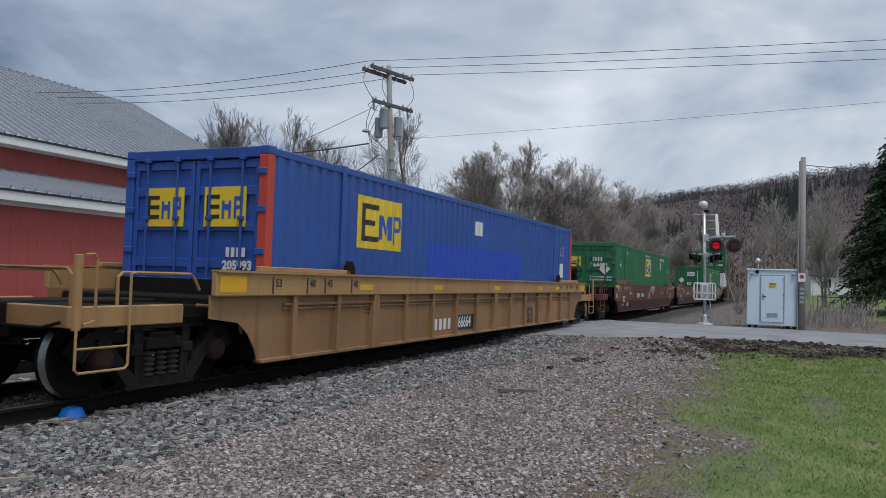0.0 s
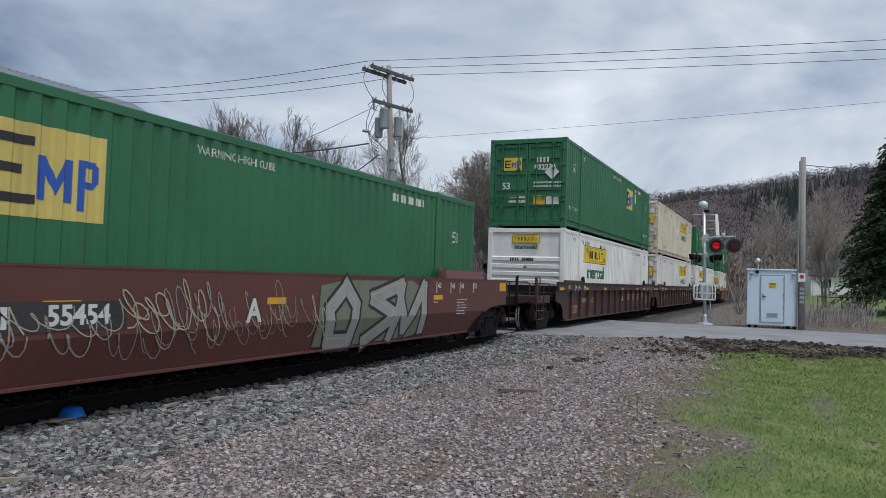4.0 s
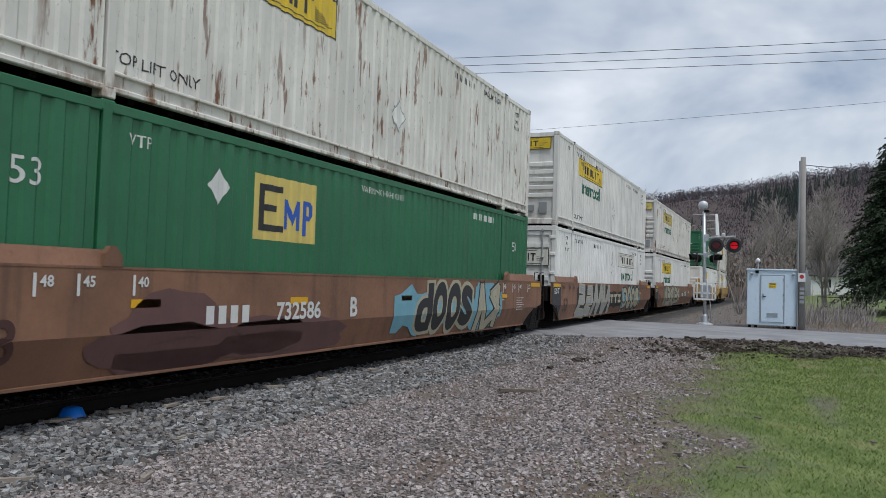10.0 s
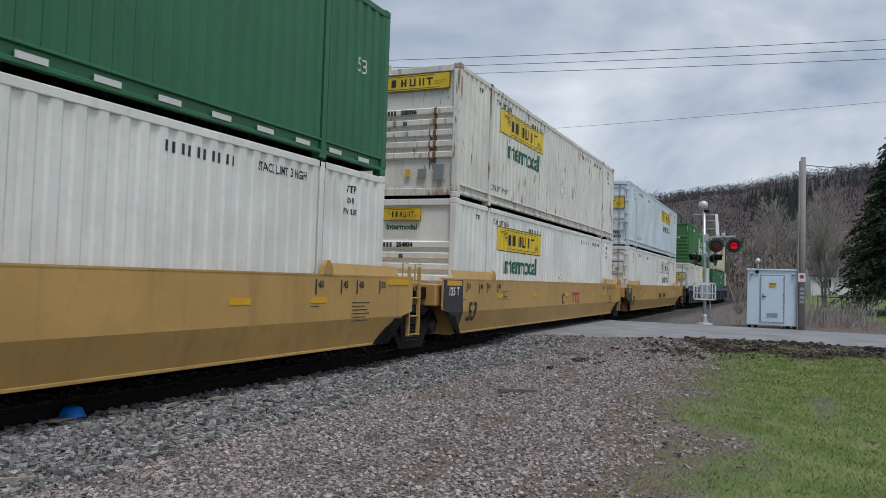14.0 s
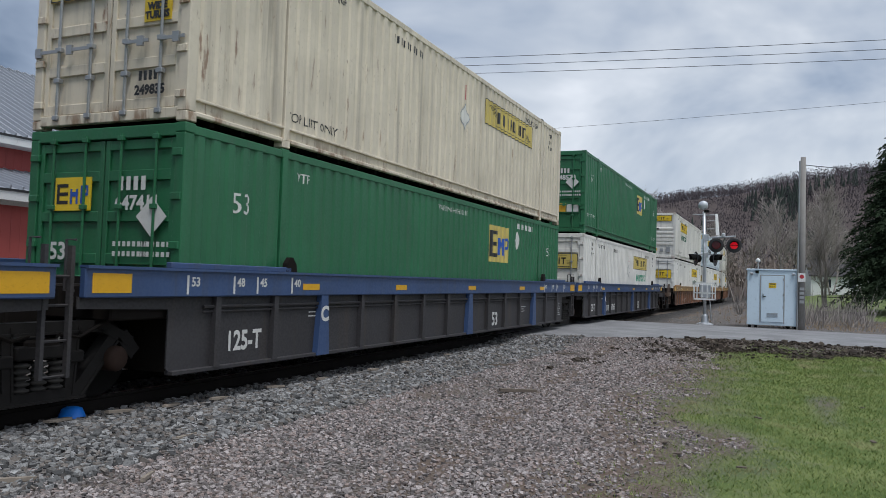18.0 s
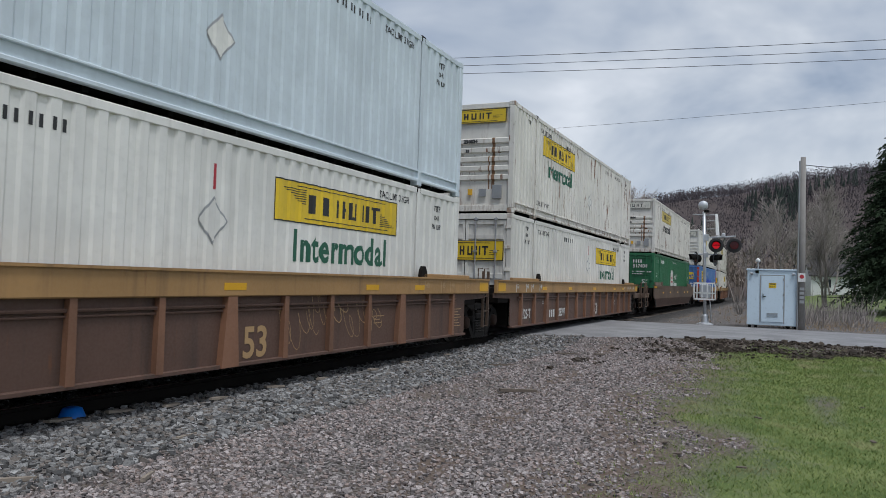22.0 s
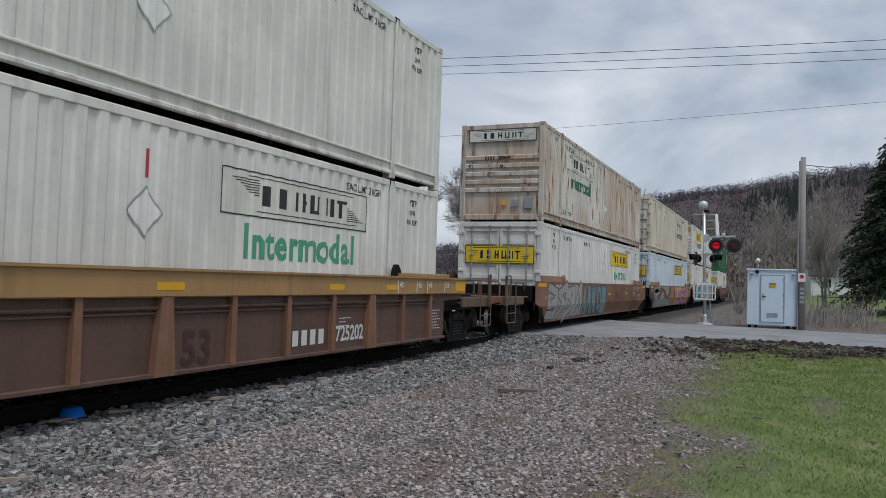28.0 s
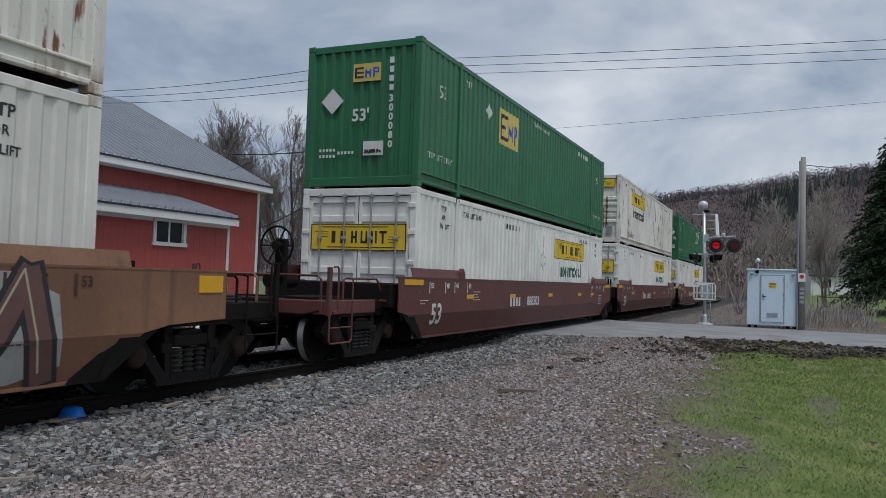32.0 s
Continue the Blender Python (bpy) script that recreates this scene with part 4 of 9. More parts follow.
            part("weight_label", cached("hl1", lambda: Geo().box(-HL + 0.01, -HL + 0.03, 0.54, 1.0, 1.22, 1.44).box(-HL + 0.01, -HL + 0.03, 0.26, 0.48, 0.86, 1.08).mesh("weight_label", M["ink_white"])), None, c)
            part("caution_label", cached("hl2", lambda: Geo().box(-HL + 0.01, -HL + 0.03, -0.94, -0.56, 0.80, 1.06).mesh("caution_label", M["caution"])), None, c)
        else:
            end_words(c, [("|", 3, 0.09, 0.09, 0.02, 0.52, 2.40), ("|", 4, 0.07, 0.08, 0.02, 0.54, 2.26), ("WARNING HIGH CUBE", 0.12, 0.0, 1.80), ("53'", 0.24, 0.0, 1.50), ("|", 1, 0.10, 0.11, 0, -1.12, 2.5), ("|", 1, 0.10, 0.11, 0, -1.12, 2.34), ("|", 1, 0.10, 0.11, 0, -1.12, 2.18), *[(ch, 0.16, -1.17, 1.98 - 0.15 * i) for i, ch in enumerate("515391")], *[(ch, 0.16, 1.15, 1.98 - 0.15 * i) for i, ch in enumerate("515391")], ("|", 1, 0.10, 0.11, 0, 1.2, 2.3), ("|", 1, 0.10, 0.11, 0, 1.2, 2.14)], M["ink_white"], "hnose")
            part("weight_label", cached("hl3", lambda: Geo().box(-HL + 0.005, -HL + 0.03, -0.30, 0.16, 0.66, 0.92).mesh("weight_label", M["ink_white"])), None, c)
            end_words(c, [("24,000 lbs", 0.085, -0.07, 0.74)], M["ink"], "hwt")
            def tape():
                g = Geo()
                for k in range(18):
                    g.box(f + 0.25 + k * 0.88, f + 0.60 + k * 0.88, -HW - 0.004, -HW + 0.004, 0.13, 0.20)
                return g.mesh("reflective_tape", M["ink_white"])
            if paint_key == "green":
                part("reflective_tape", cached("tape", tape), None, c)
    return c


def _ehex(y0):
    g = Geo()
    for a in (-0.10, 0.05):
        end_sheet(g, y0 - a, y0 - a - 0.05, 2.24, 2.46, -HL + 0.002)
    end_sheet(g, y0 + 0.05, y0 - 0.05, 2.33, 2.37, -HL + 0.002)
    return g.mesh("emblem_mark", M["ink_red"])


def truck_parts(parent, x, bright=False):
    """A two-axle freight truck: two cast side frames with coil springs, two wheelsets, a bolster."""
    t = new("truck")
    t.parent = parent
    t.location = (x, 0, 0)
    tagged(t, "two-axle freight truck of rusty cast steel")
    WB, WR = 0.89, 0.44

    def frame_mesh(s):
        g = Geo()
        y0 = s * 1.02
        beams = [((-1.10, 0.62), (-0.72, 0.80), 0.062), ((-0.74, 0.80), (0.74, 0.80), 0.062), ((0.72, 0.80), (1.10, 0.62), 0.062), ((-1.16, 0.50), (-1.02, 0.66), 0.085), ((1.02, 0.66), (1.16, 0.50), 0.085),
                 ((-0.88, 0.66), (-0.46, 0.16), 0.075), ((-0.50, 0.13), (0.50, 0.13), 0.062), ((0.46, 0.16), (0.88, 0.66), 0.075), ((-0.34, 0.16), (-0.38, 0.78), 0.055), ((0.34, 0.16), (0.38, 0.78), 0.055)]
        for (a, b), (c, d), half in beams:
            p, q = Vector((a, b)), Vector((c, d))
            n = Vector((-(q - p).y, (q - p).x)).normalized() * half
            e = (q - p).normalized() * 0.04
            pts = [p - e - n, q + e - n, q + e + n, p - e + n]
            g.prism([(v.x, y0 - 0.075, v.y) for v in pts], (0, 0.15, 0))
            rim = [p - e - n, q + e - n, q + e - n * 0.6, p - e - n * 0.6]
            g.prism([(v.x, y0 + s * 0.075 - 0.012, v.y) for v in rim], (0, 0.024, 0))
        for x in (-0.40, 0.40):
            g.box(x - 0.09, x + 0.09, y0 - 0.10, y0 + 0.10, 0.44, 0.56, 0.015)
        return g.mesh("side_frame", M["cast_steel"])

    def spring_mesh(s):
        g = Geo()
        prof = []
        for k in range(5):
            z = 0.19 + k * 0.060
            prof += [(0.055, z), (0.088, z + 0.014), (0.088, z + 0.030), (0.055, z + 0.046)]
        return g.lathe(prof, (0, s * 1.05, 0), "z", 12).mesh("coil_spring", M["spring_steel"], True)

    def wheel_mesh(bright):
        g = Geo()
        g.lathe([(0.10, -0.055), (0.30, -0.02), (0.345, -0.065), (WR - 0.02, -0.068), (WR, -0.058), (WR + 0.005, 0.045), (WR + 0.028, 0.05), (WR + 0.03, 0.068), (0.36, 0.068), (0.30, 0.03), (0.10, 0.055)], (0, 0, 0), "y", 32)
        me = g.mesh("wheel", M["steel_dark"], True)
        me.materials.append(M["steel_bright"])
        for p in me.polygons:
            r = math.hypot(p.center.x, p.center.z)
            if 0.425 < r < 0.445 and abs(p.normal.y) < 0.5:
                p.material_index = 1
        return me
    for s in (-1, 1):
        sf = part("side_frame", cached(("sframe", s), lambda: frame_mesh(s)), None, t)
        for cx in (-0.19, 0.0, 0.19):
            o = part("coil_spring", cached(("springs", s), lambda: spring_mesh(s)), None, t)
            o.location.x = cx
        part("spring_seat", cached(("seat", s), lambda: Geo().box(-0.28, 0.28, s * 1.03 - 0.10, s * 1.03 + 0.10, 0.50, 0.64, 0.02).mesh("spring_seat", M["cast_steel"])), None, t)
        for ax in (-WB, WB):
            w = part("wheel", cached("wheel", lambda: wheel_mesh(False)), None, t)
            w.location = (ax, s * 0.755, WR)
            if s > 0:
                w.rotation_euler = (0, 0, math.pi)
            b = part("bearing_cap", cached(("bcap", s), lambda: Geo().lathe([(0.12, -0.10), (0.14, -0.06), (0.14, 0.10), (0.12, 0.135), (0.05, 0.14)] if s > 0 else [(0.05, -0.14), (0.12, -0.135), (0.14, -0.10), (0.14, 0.06), (0.12, 0.10)], (0, 0, 0), "y", 16).mesh("bearing_cap", M["bearing_rust"], True)), None, t)
            b.location = (ax, s * 1.04, WR)
    part("bolster", cached("bolster", lambda: Geo().box(-0.2, 0.2, -1.12, 1.12, 0.52, 0.70, 0.03).mesh("bolster", M["steel_rust"])), None, t)
    for ax in (-WB, WB):
        a = part("axle", cached("axle", lambda: Geo().tube((0, -1.05, 0), (0, 1.05, 0), 0.085, 10).mesh("axle", M["steel_dark"])), None, t)
        a.location = (ax, 0, WR)
    return t


def grab(g, pts, r=0.014):
    g.pipe(pts, r, 6)


WELL_LABEL = {
    "umber": "dark brown smooth-sided well car unit with rubbed paint", "maroon": "maroon smooth-sided steel well car unit", "maroon_dark": "maroon ribbed steel well car unit with yellow reflectors", "brown": "weathered brown smooth-sided well car unit with spray paint",
    "brown_dark": "rust-brown ribbed well car unit with ochre top chord", "yellow_car": "bright yellow smooth-sided steel well car unit", "tan_car": "old yellow ribbed well car unit with rusty sills",
    "navy": "blue-chorded dark ribbed steel well car unit"}


def well_car(kind, paint_key, front, rear, lower=None, marks=None, brake="", label_extra=""):
    """One well car unit. kind: smooth or ribbed. front, rear: coupler or joint. lower: paint of the panels under the chord."""
    mat = M[paint_key]
    low = M[lower] if lower else mat
    label = WELL_LABEL[paint_key if not lower or kind == "smooth" or paint_key in ("navy", "tan_car") else "brown_dark"]
    c = thing("well_car", label + label_extra, "rail car", "train cars")
    key = (kind, paint_key, lower, rear == "coupler", kind == "ribbed" and front == "coupler")
    ahead, behind = [(1.16 if k == "coupler" else 1.46) if kind == "ribbed" else 0.92 for k in (front, rear)]
    deep = 1.17 if paint_key == "maroon_dark" else 1.11          # underside of the ribbed side's top chord
    xa, xb = -HL - ahead, HL + (1.85 if kind == "smooth" and rear == "coupler" else behind)
    for s in (-1, 1):
        if kind == "smooth":
            def upper():
                g = Geo()
                y = s * 1.425
                g.prism([(xa, y, 0.80), (xa, y, 1.41), (xb, y, 1.41), (xb, y, 0.84), (HL + 0.92, y, 0.80), (HL + 0.55, y, 0.73), (-HL - 0.55, y, 0.73)], (0, s * 0.025, 0))
                g.box(xa, xb, s * 1.38 if s > 0 else s * 1.455, s * 1.455 if s > 0 else s * 1.38, 1.405, 1.43)
                return g.mesh("side_sheet", mat)

            def lower_sheet():
                g = Geo()
                p = [(-HL - 0.55, s * 1.45, 0.73), (HL + 0.55, s * 1.45, 0.73), (HL + 0.0, s * 1.32, 0.29), (-HL - 0.0, s * 1.32, 0.29)]
                g.prism(p, (0, -s * 0.03, 0))
                g.box(-HL + 0.02, HL - 0.02, min(s * 1.28, s * 1.34), max(s * 1.28, s * 1.34), 0.255, 0.295, 0.006)
                return g.mesh("lower_sheet", low)
            part("side_sheet", cached(("us", s, key), upper), None, c)
            part("lower_sheet", cached(("ls", s, key), lower_sheet), None, c)
            for ex in (-1, 1):
                def lip():
                    g = Geo()
                    x0, x1 = sorted((ex * (HL + 0.35), ex * (HL - POST - 0.05)))
                    y = s * 1.44
                    g.prism([(x0, y, 1.43), (x1, y, 1.43), (x1 - (0.12 if ex < 0 else 0), y - s * 0.055, 1.60), (x0 + (0.12 if ex > 0 else 0), y - s * 0.055, 1.60)], (0, -s * 0.014, 0))
                    return g.mesh("guide_lip", mat)
                part("guide_lip", cached(("lip", s, ex, key), lip), None, c)
        else:
            def chord():
                g = Geo()
                y0, y1 = sorted((s * 1.39, s * 1.48))
                g.box(xa, xb, y0, y1, deep, 1.43, 0.014)
                g.box(xa, xb, min(y0, y0 + s * 0.03), max(y1, y1 + s * 0.03), 1.405, 1.436)
                return g.mesh("top_chord", mat)

            def panel():
                g = Geo()
                y0, y1 = sorted((s * 1.365, s * 1.385))
                pts = [(-HL - 0.21, 0.25), (-HL - 0.27, 0.42), (-HL - 0.42, 0.62), (-HL - 0.62, 0.77), (xa, 0.84), (xa, deep + 0.01), (xb, deep + 0.01), (xb, 0.84), (HL + 0.62, 0.77), (HL + 0.42, 0.62), (HL + 0.27, 0.42), (HL + 0.21, 0.25)]
                if paint_key == "navy" or lower == "brown_dark":
                    pts = [(-HL - 0.18, 0.25), (-HL - 0.24, 0.31), (-HL - 0.24, 0.97), (xa, 1.0), (xa, deep + 0.01), (xb, deep + 0.01), (xb, 1.0), (HL + 0.24, 0.97), (HL + 0.24, 0.31), (HL + 0.18, 0.25)]
                g.prism([(a, y0, b) for a, b in pts], (0, y1 - y0, 0))
                yb0, yb1 = sorted((s * 1.32, s * 1.45))
                g.box(-HL - 0.20, HL + 0.20, yb0, yb1, 0.225, 0.275, 0.008)
                return g.mesh("side_panel", low)
            part("top_chord", cached(("ch", s, key), chord), None, c)
            part("side_panel", cached(("pn", s, key), panel), None, c)
            n = 14
            for i in range(n):
                x = -HL + 0.52 + i * (BOX_L - 1.04) / (n - 1)
                big = i in (2, n - 3, 7)

                def rib():
                    w = 0.085 if big else 0.045
                    g = Geo()
                    y1 = s * (1.475 if big else 1.46)
                    g.prism([(-w, s * 1.38, deep), (w, s * 1.38, deep), (w * (1.9 if big else 1.25), s * 1.38, 0.235 if big else 0.26), (-w * (1.9 if big else 1.25), s * 1.38, 0.235 if big else 0.26)], (0, y1 - s * 1.38, 0))
                    return g.mesh("side_post", (mat if big and paint_key == "navy" else M["brown"] if lower == "brown_dark" else low))
                o = part("side_post", cached(("rib", s, big, key), rib), None, c)
                o.location = (x, 0, 0)

            def lines():
                g = Geo()
                g.tube((-HL + 0.3, s * 1.415, 0.99), (HL - 0.3, s * 1.415, 0.99), 0.022, 6)
                g.tube((-HL + 0.3, s * 1.405, 0.93), (HL - 0.3, s * 1.405, 0.93), 0.014, 6)
                return g.mesh("air_pipe", low)
            if paint_key != "maroon_dark":
                part("air_pipe", cached(("pipe", s, key), lines), None, c)
            for ex in (-1, 1):
                def lip():
                    g = Geo()
                    x0, x1 = sorted((ex * (HL + 0.30), ex * (HL - POST)))
                    y0, y1 = sorted((s * 1.38, s * 1.465))
                    g.box(x0, x1, y0, y1, 1.43, 1.50, 0.01)
                    return g.mesh("guide_lip", mat)
                part("guide_lip", cached(("lipr", s, ex, key), lip), None, c)
        for ex in (-1, 1):
            def lug():
                g = Geo()
                x = ex * (HL - POST)
                y0, y1 = sorted((s * 1.39, s * 1.465))
                g.prism([(x - 0.13, y0, 1.43), (x + 0.13, y0, 1.43), (x + 0.12, y0, 1.54), (x + 0.03, y0, 1.64), (x - 0.03, y0, 1.64), (x - 0.10, y0, 1.56)], (0, y1 - y0, 0))
                return g.mesh("locator_lug", M["steel_rust"] if kind == "ribbed" else mat)
            part("locator_lug", cached(("lug", s, ex, key), lug), None, c)
    # floor and cross members of the well
    for i in range(5):
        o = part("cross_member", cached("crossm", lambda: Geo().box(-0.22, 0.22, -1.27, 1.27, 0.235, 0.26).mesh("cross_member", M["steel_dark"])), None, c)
        o.location.x = (i - 2) * 0.23 * BOX_L
    for ex, kindend in ((-1, front), (1, rear)):
        long = 3.55 if kindend == "coupler" else 1.45

        # end structure in the shade-darkened steel, except on yellow cars
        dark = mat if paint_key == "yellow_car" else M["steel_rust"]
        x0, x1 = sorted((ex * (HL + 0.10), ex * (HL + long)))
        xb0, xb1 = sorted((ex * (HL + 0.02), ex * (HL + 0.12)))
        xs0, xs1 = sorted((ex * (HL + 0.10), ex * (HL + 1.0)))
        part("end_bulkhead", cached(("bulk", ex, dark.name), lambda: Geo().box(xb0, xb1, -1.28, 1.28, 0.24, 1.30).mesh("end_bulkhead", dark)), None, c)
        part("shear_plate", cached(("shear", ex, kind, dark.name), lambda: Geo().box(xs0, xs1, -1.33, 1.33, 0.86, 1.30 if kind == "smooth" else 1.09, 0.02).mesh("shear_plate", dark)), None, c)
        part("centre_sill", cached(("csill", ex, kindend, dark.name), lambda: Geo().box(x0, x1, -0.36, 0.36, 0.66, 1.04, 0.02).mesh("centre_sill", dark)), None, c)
        if kindend == "coupler":
            xq0, xq1 = sorted((ex * (HL + 1.0), ex * (HL + 1.55)))
            part("end_platform", cached(("deck", ex, dark.name), lambda: Geo().box(xq0, xq1, -1.16, 1.16, 0.84, 1.00, 0.015).mesh("end_platform", dark)), None, c)
        if kind == "smooth":
            for s in (-1, 1):
                # solid near-black plate stands in for the gusset's open, shaded middle
                def cheek():
                    g = Geo()
                    y = s * 1.425
                    g.prism([(ex * (HL + 0.30), y, 0.80), (ex * (HL - 0.02), y, 0.28), (ex * (HL + 0.06), y, 0.28), (ex * (HL + 0.86), y, 0.82)], (0, s * 0.014, 0))
                    g.prism([(ex * (HL - 0.34), y - s * 0.1, 0.26), (ex * (HL + 0.10), y - s * 0.02, 0.26), (ex * (HL + 0.30), y, 0.74), (ex * (HL + 0.26), y, 0.74)], (0, s * 0.012, 0))
                    return g.mesh("corner_gusset", M["steel_dark"])
                part("corner_gusset", cached(("cheek", s, ex, key), cheek), None, c)
        for s in (-1, 1):
            def refl():
                g = Geo()
                x0, x1 = sorted((ex * (HL + (0.60 if kindend == "coupler" else 0.88)), ex * (HL + (1.10 if kindend == "coupler" else 1.38)))) if kind == "ribbed" else sorted((ex * (HL - 0.06), ex * (HL + 0.72))) if not (ex > 0 and rear == "coupler") else (HL + 1.36, HL + 1.77)
                y0, y1 = sorted((s * 1.45, s * (1.484 if kind == "ribbed" else 1.462)))
                z0, z1 = (1.19, 1.27) if paint_key == "maroon_dark" else (1.16, 1.36) if kind == "ribbed" else (1.16, 1.36) if ex > 0 and rear == "coupler" else (1.28, 1.385)
                g.box(x0, x1, y0, y1, z0, z1)
                return g.mesh("reflector", M["reflector"])
            part("reflector", cached(("refl", s, ex, kind, kindend, paint_key == "maroon_dark"), refl), None, c, "yellow reflective plate")

            tone = mat if paint_key == "yellow_car" or lower == "tan_car" else M["steel_rust"] if kind == "smooth" and ex > 0 else M["umber"] if paint_key in ("brown", "umber", "ochre") else low
            if kindend == "coupler":
                def sill():
                    x0, x1 = sorted((ex * (HL + 1.5), ex * (HL + 3.05)))
                    return Geo().box(x0, x1, min(s * 1.22, s * 1.30), max(s * 1.22, s * 1.30), 0.80, 1.02, 0.012).mesh("side_sill", tone)
                part("side_sill", cached(("sill", s, ex, key), sill), None, c)

                def long_rail():
                    y = s * 1.18
                    return Geo().pipe([(ex * (HL + 2.38), y, 1.0), (ex * (HL + 2.38), y, 1.32), (ex * (HL + 2.32), y, 1.37), (ex * (HL + 1.28), y, 1.37), (ex * (HL + 1.2), y, 1.30), (ex * (HL + 1.12), y, 1.18)], 0.020, 6).mesh("handrail", tone)
                part("handrail", cached(("lrail", s, ex, key), long_rail), None, c)

                def post():
                    x = ex * (HL + 3.02)
                    return Geo().box(x - 0.04, x + 0.04, min(s * 1.30, s * 1.36), max(s * 1.30, s * 1.36), 0.78, 1.54, 0.008).mesh("ladder_post", tone)
                part("ladder_post", cached(("lpost", s, ex, key), post), None, c)

                def loop():
                    x, y = ex * (HL + 2.98), s * 1.38
                    return Geo().pipe([(x, y, 0.84), (x - ex * 0.14, y, 0.88), (x - ex * 0.14, y, 1.50), (x - ex * 0.10, y, 1.55), (x, y, 1.54)], 0.016, 6).mesh("grab_iron", tone)
                part("grab_iron", cached(("loop", s, ex, key), loop), None, c)

            def ladder():
                g = Geo()
                y = s * 1.36
                if kindend == "coupler":
                    xa_, xb_ = ex * (HL + 3.04), ex * (HL + 2.37)
                    g.pipe([(xa_, y, 0.95), (xa_, y, 0.40), (xa_ - ex * 0.04, y, 0.36), (xb_ + ex * 0.04, y, 0.36), (xb_, y, 0.40), (xb_, y, 1.0), (xb_, y, 1.36), (xb_ - ex * 0.1, y, 1.38)], 0.015, 6)
                    g.tube((xa_, y, 0.60), (xb_, y, 0.60), 0.013, 6)
                    return g.mesh("ladder", mat if paint_key == "yellow_car" or lower == "tan_car" else tone)
                x, w = ex * (HL + (1.15 if kind == "smooth" else 1.56)), (0.21 if kind == "smooth" else 0.15)
                for a in (-w, w):
                    g.box(x + a - 0.02, x + a + 0.02, y - 0.03, y + 0.03, 0.34, 1.62)
                for z in (0.36, 0.70, 1.04, 1.32):
                    g.tube((x - w, y, z), (x + w, y, z), 0.015, 6)
                for a in (-w - 0.05, w + 0.05):
                    grab(g, [(x + a, y, 1.18), (x + a - 0.03, y - s * 0.10, 1.18), (x + a - 0.03, y - s * 0.10, 1.68), (x + a, y, 1.68)])
                return g.mesh("ladder", tone)
            if kindend == "coupler" or ex > 0:
                part("ladder", cached(("ladder", s, ex, kindend, key), ladder), None, c)
        if kindend == "coupler":
            def coupler():
                g = Geo()
                x = ex * (HL + long)
                g.box(min(x - ex * 0.3, x + ex * 0.1), max(x - ex * 0.3, x + ex * 0.1), -0.14, 0.14, 0.60, 0.86, 0.02)
                g.box(min(x, x + ex * 0.22), max(x, x + ex * 0.22), -0.17, 0.12, 0.58, 0.90, 0.04)
                g.pipe([(x, 0.30, 0.72), (x + ex * 0.10, 0.32, 0.45), (x + ex * 0.18, 0.34, 0.48)], 0.028)
                return g.mesh("coupler", M["steel_rust"])
            part("coupler", cached(("coupler", ex), coupler), None, c)

            def end_sill():
                x0, x1 = sorted((ex * (HL + 2.95), ex * (HL + 3.05)))
                return Geo().box(x0, x1, -1.22, 1.22, 0.80, 1.02, 0.012).mesh("end_sill", M["steel_rust"] if kind == "smooth" and ex > 0 else low)
            part("end_sill", cached(("esill", ex, key), end_sill), None, c)

            def walkway():
                x0, x1 = sorted((ex * (HL + 2.35), ex * (HL + 2.95)))
                return Geo().box(x0, x1, -1.20, 1.20, 0.99, 1.02).mesh("walkway", M["steel_dark"])
            part("walkway", cached(("walkway", ex), walkway), None, c)

            def cross_rail():
                x = ex * (HL + 2.9)
                return Geo().pipe([(x, -1.1, 1.02), (x, -1.1, 1.34), (x, -1.04, 1.40), (x, 1.04, 1.40), (x, 1.1, 1.34), (x, 1.1, 1.02)], 0.020, 6).mesh("handrail", mat if paint_key in ("yellow_car", "tan_car") else low)
            part("handrail", cached(("crail", ex, key), cross_rail), None, c)

            if paint_key == "yellow_car":
                for s in (-1, 1):
                    def bracket():
                        x0, x1 = sorted((ex * (HL + 0.50), ex * (HL + 0.92)))
                        y0, y1 = sorted((s * 1.22, s * 1.34))
                        return Geo().box(x0, x0 + 0.12, y0, y1, 1.29, 2.12, 0.012).box(x1 - 0.12, x1, y0, y1, 1.29, 2.12, 0.012).box(x0 + 0.12, x1 - 0.12, y0, y1, 1.94, 2.12, 0.012).mesh("guide_bracket", mat)
                    part("guide_bracket", cached(("bracket", ex, s), bracket), None, c, "tall yellow container guide bracket")
                for yy, xr in ((-1.30, 2.98), (-1.18, 2.12), (1.18, 2.98)):
                    def cage():
                        x0, x1 = ex * (HL + xr), ex * (HL + xr - 0.32)
                        g = Geo().pipe([(x0, yy, 0.9), (x0, yy, 1.96), (x0 - ex * 0.05, yy, 2.02), (x1 + ex * 0.05, yy, 2.02), (x1, yy, 1.96), (x1, yy, 0.9)], 0.026, 6)
                        for z in (1.24, 1.60):
                            g.tube((x0, yy, z), (x1, yy, z), 0.018, 6)
                        return g.mesh("safety_rail", mat)
                    part("safety_rail", cached(("cage", ex, yy, xr), cage), None, c, "tall narrow yellow safety railing")

            def lever():
                x = ex * (HL + 3.1)
                return Geo().pipe([(x, -1.2, 0.86), (x, -0.95, 0.80), (x, -0.30, 0.80), (x, -0.2, 0.92)], 0.018, 6).mesh("uncoupling_lever", M["steel_rust"])
            part("uncoupling_lever", cached(("lever", ex), lever), None, c)

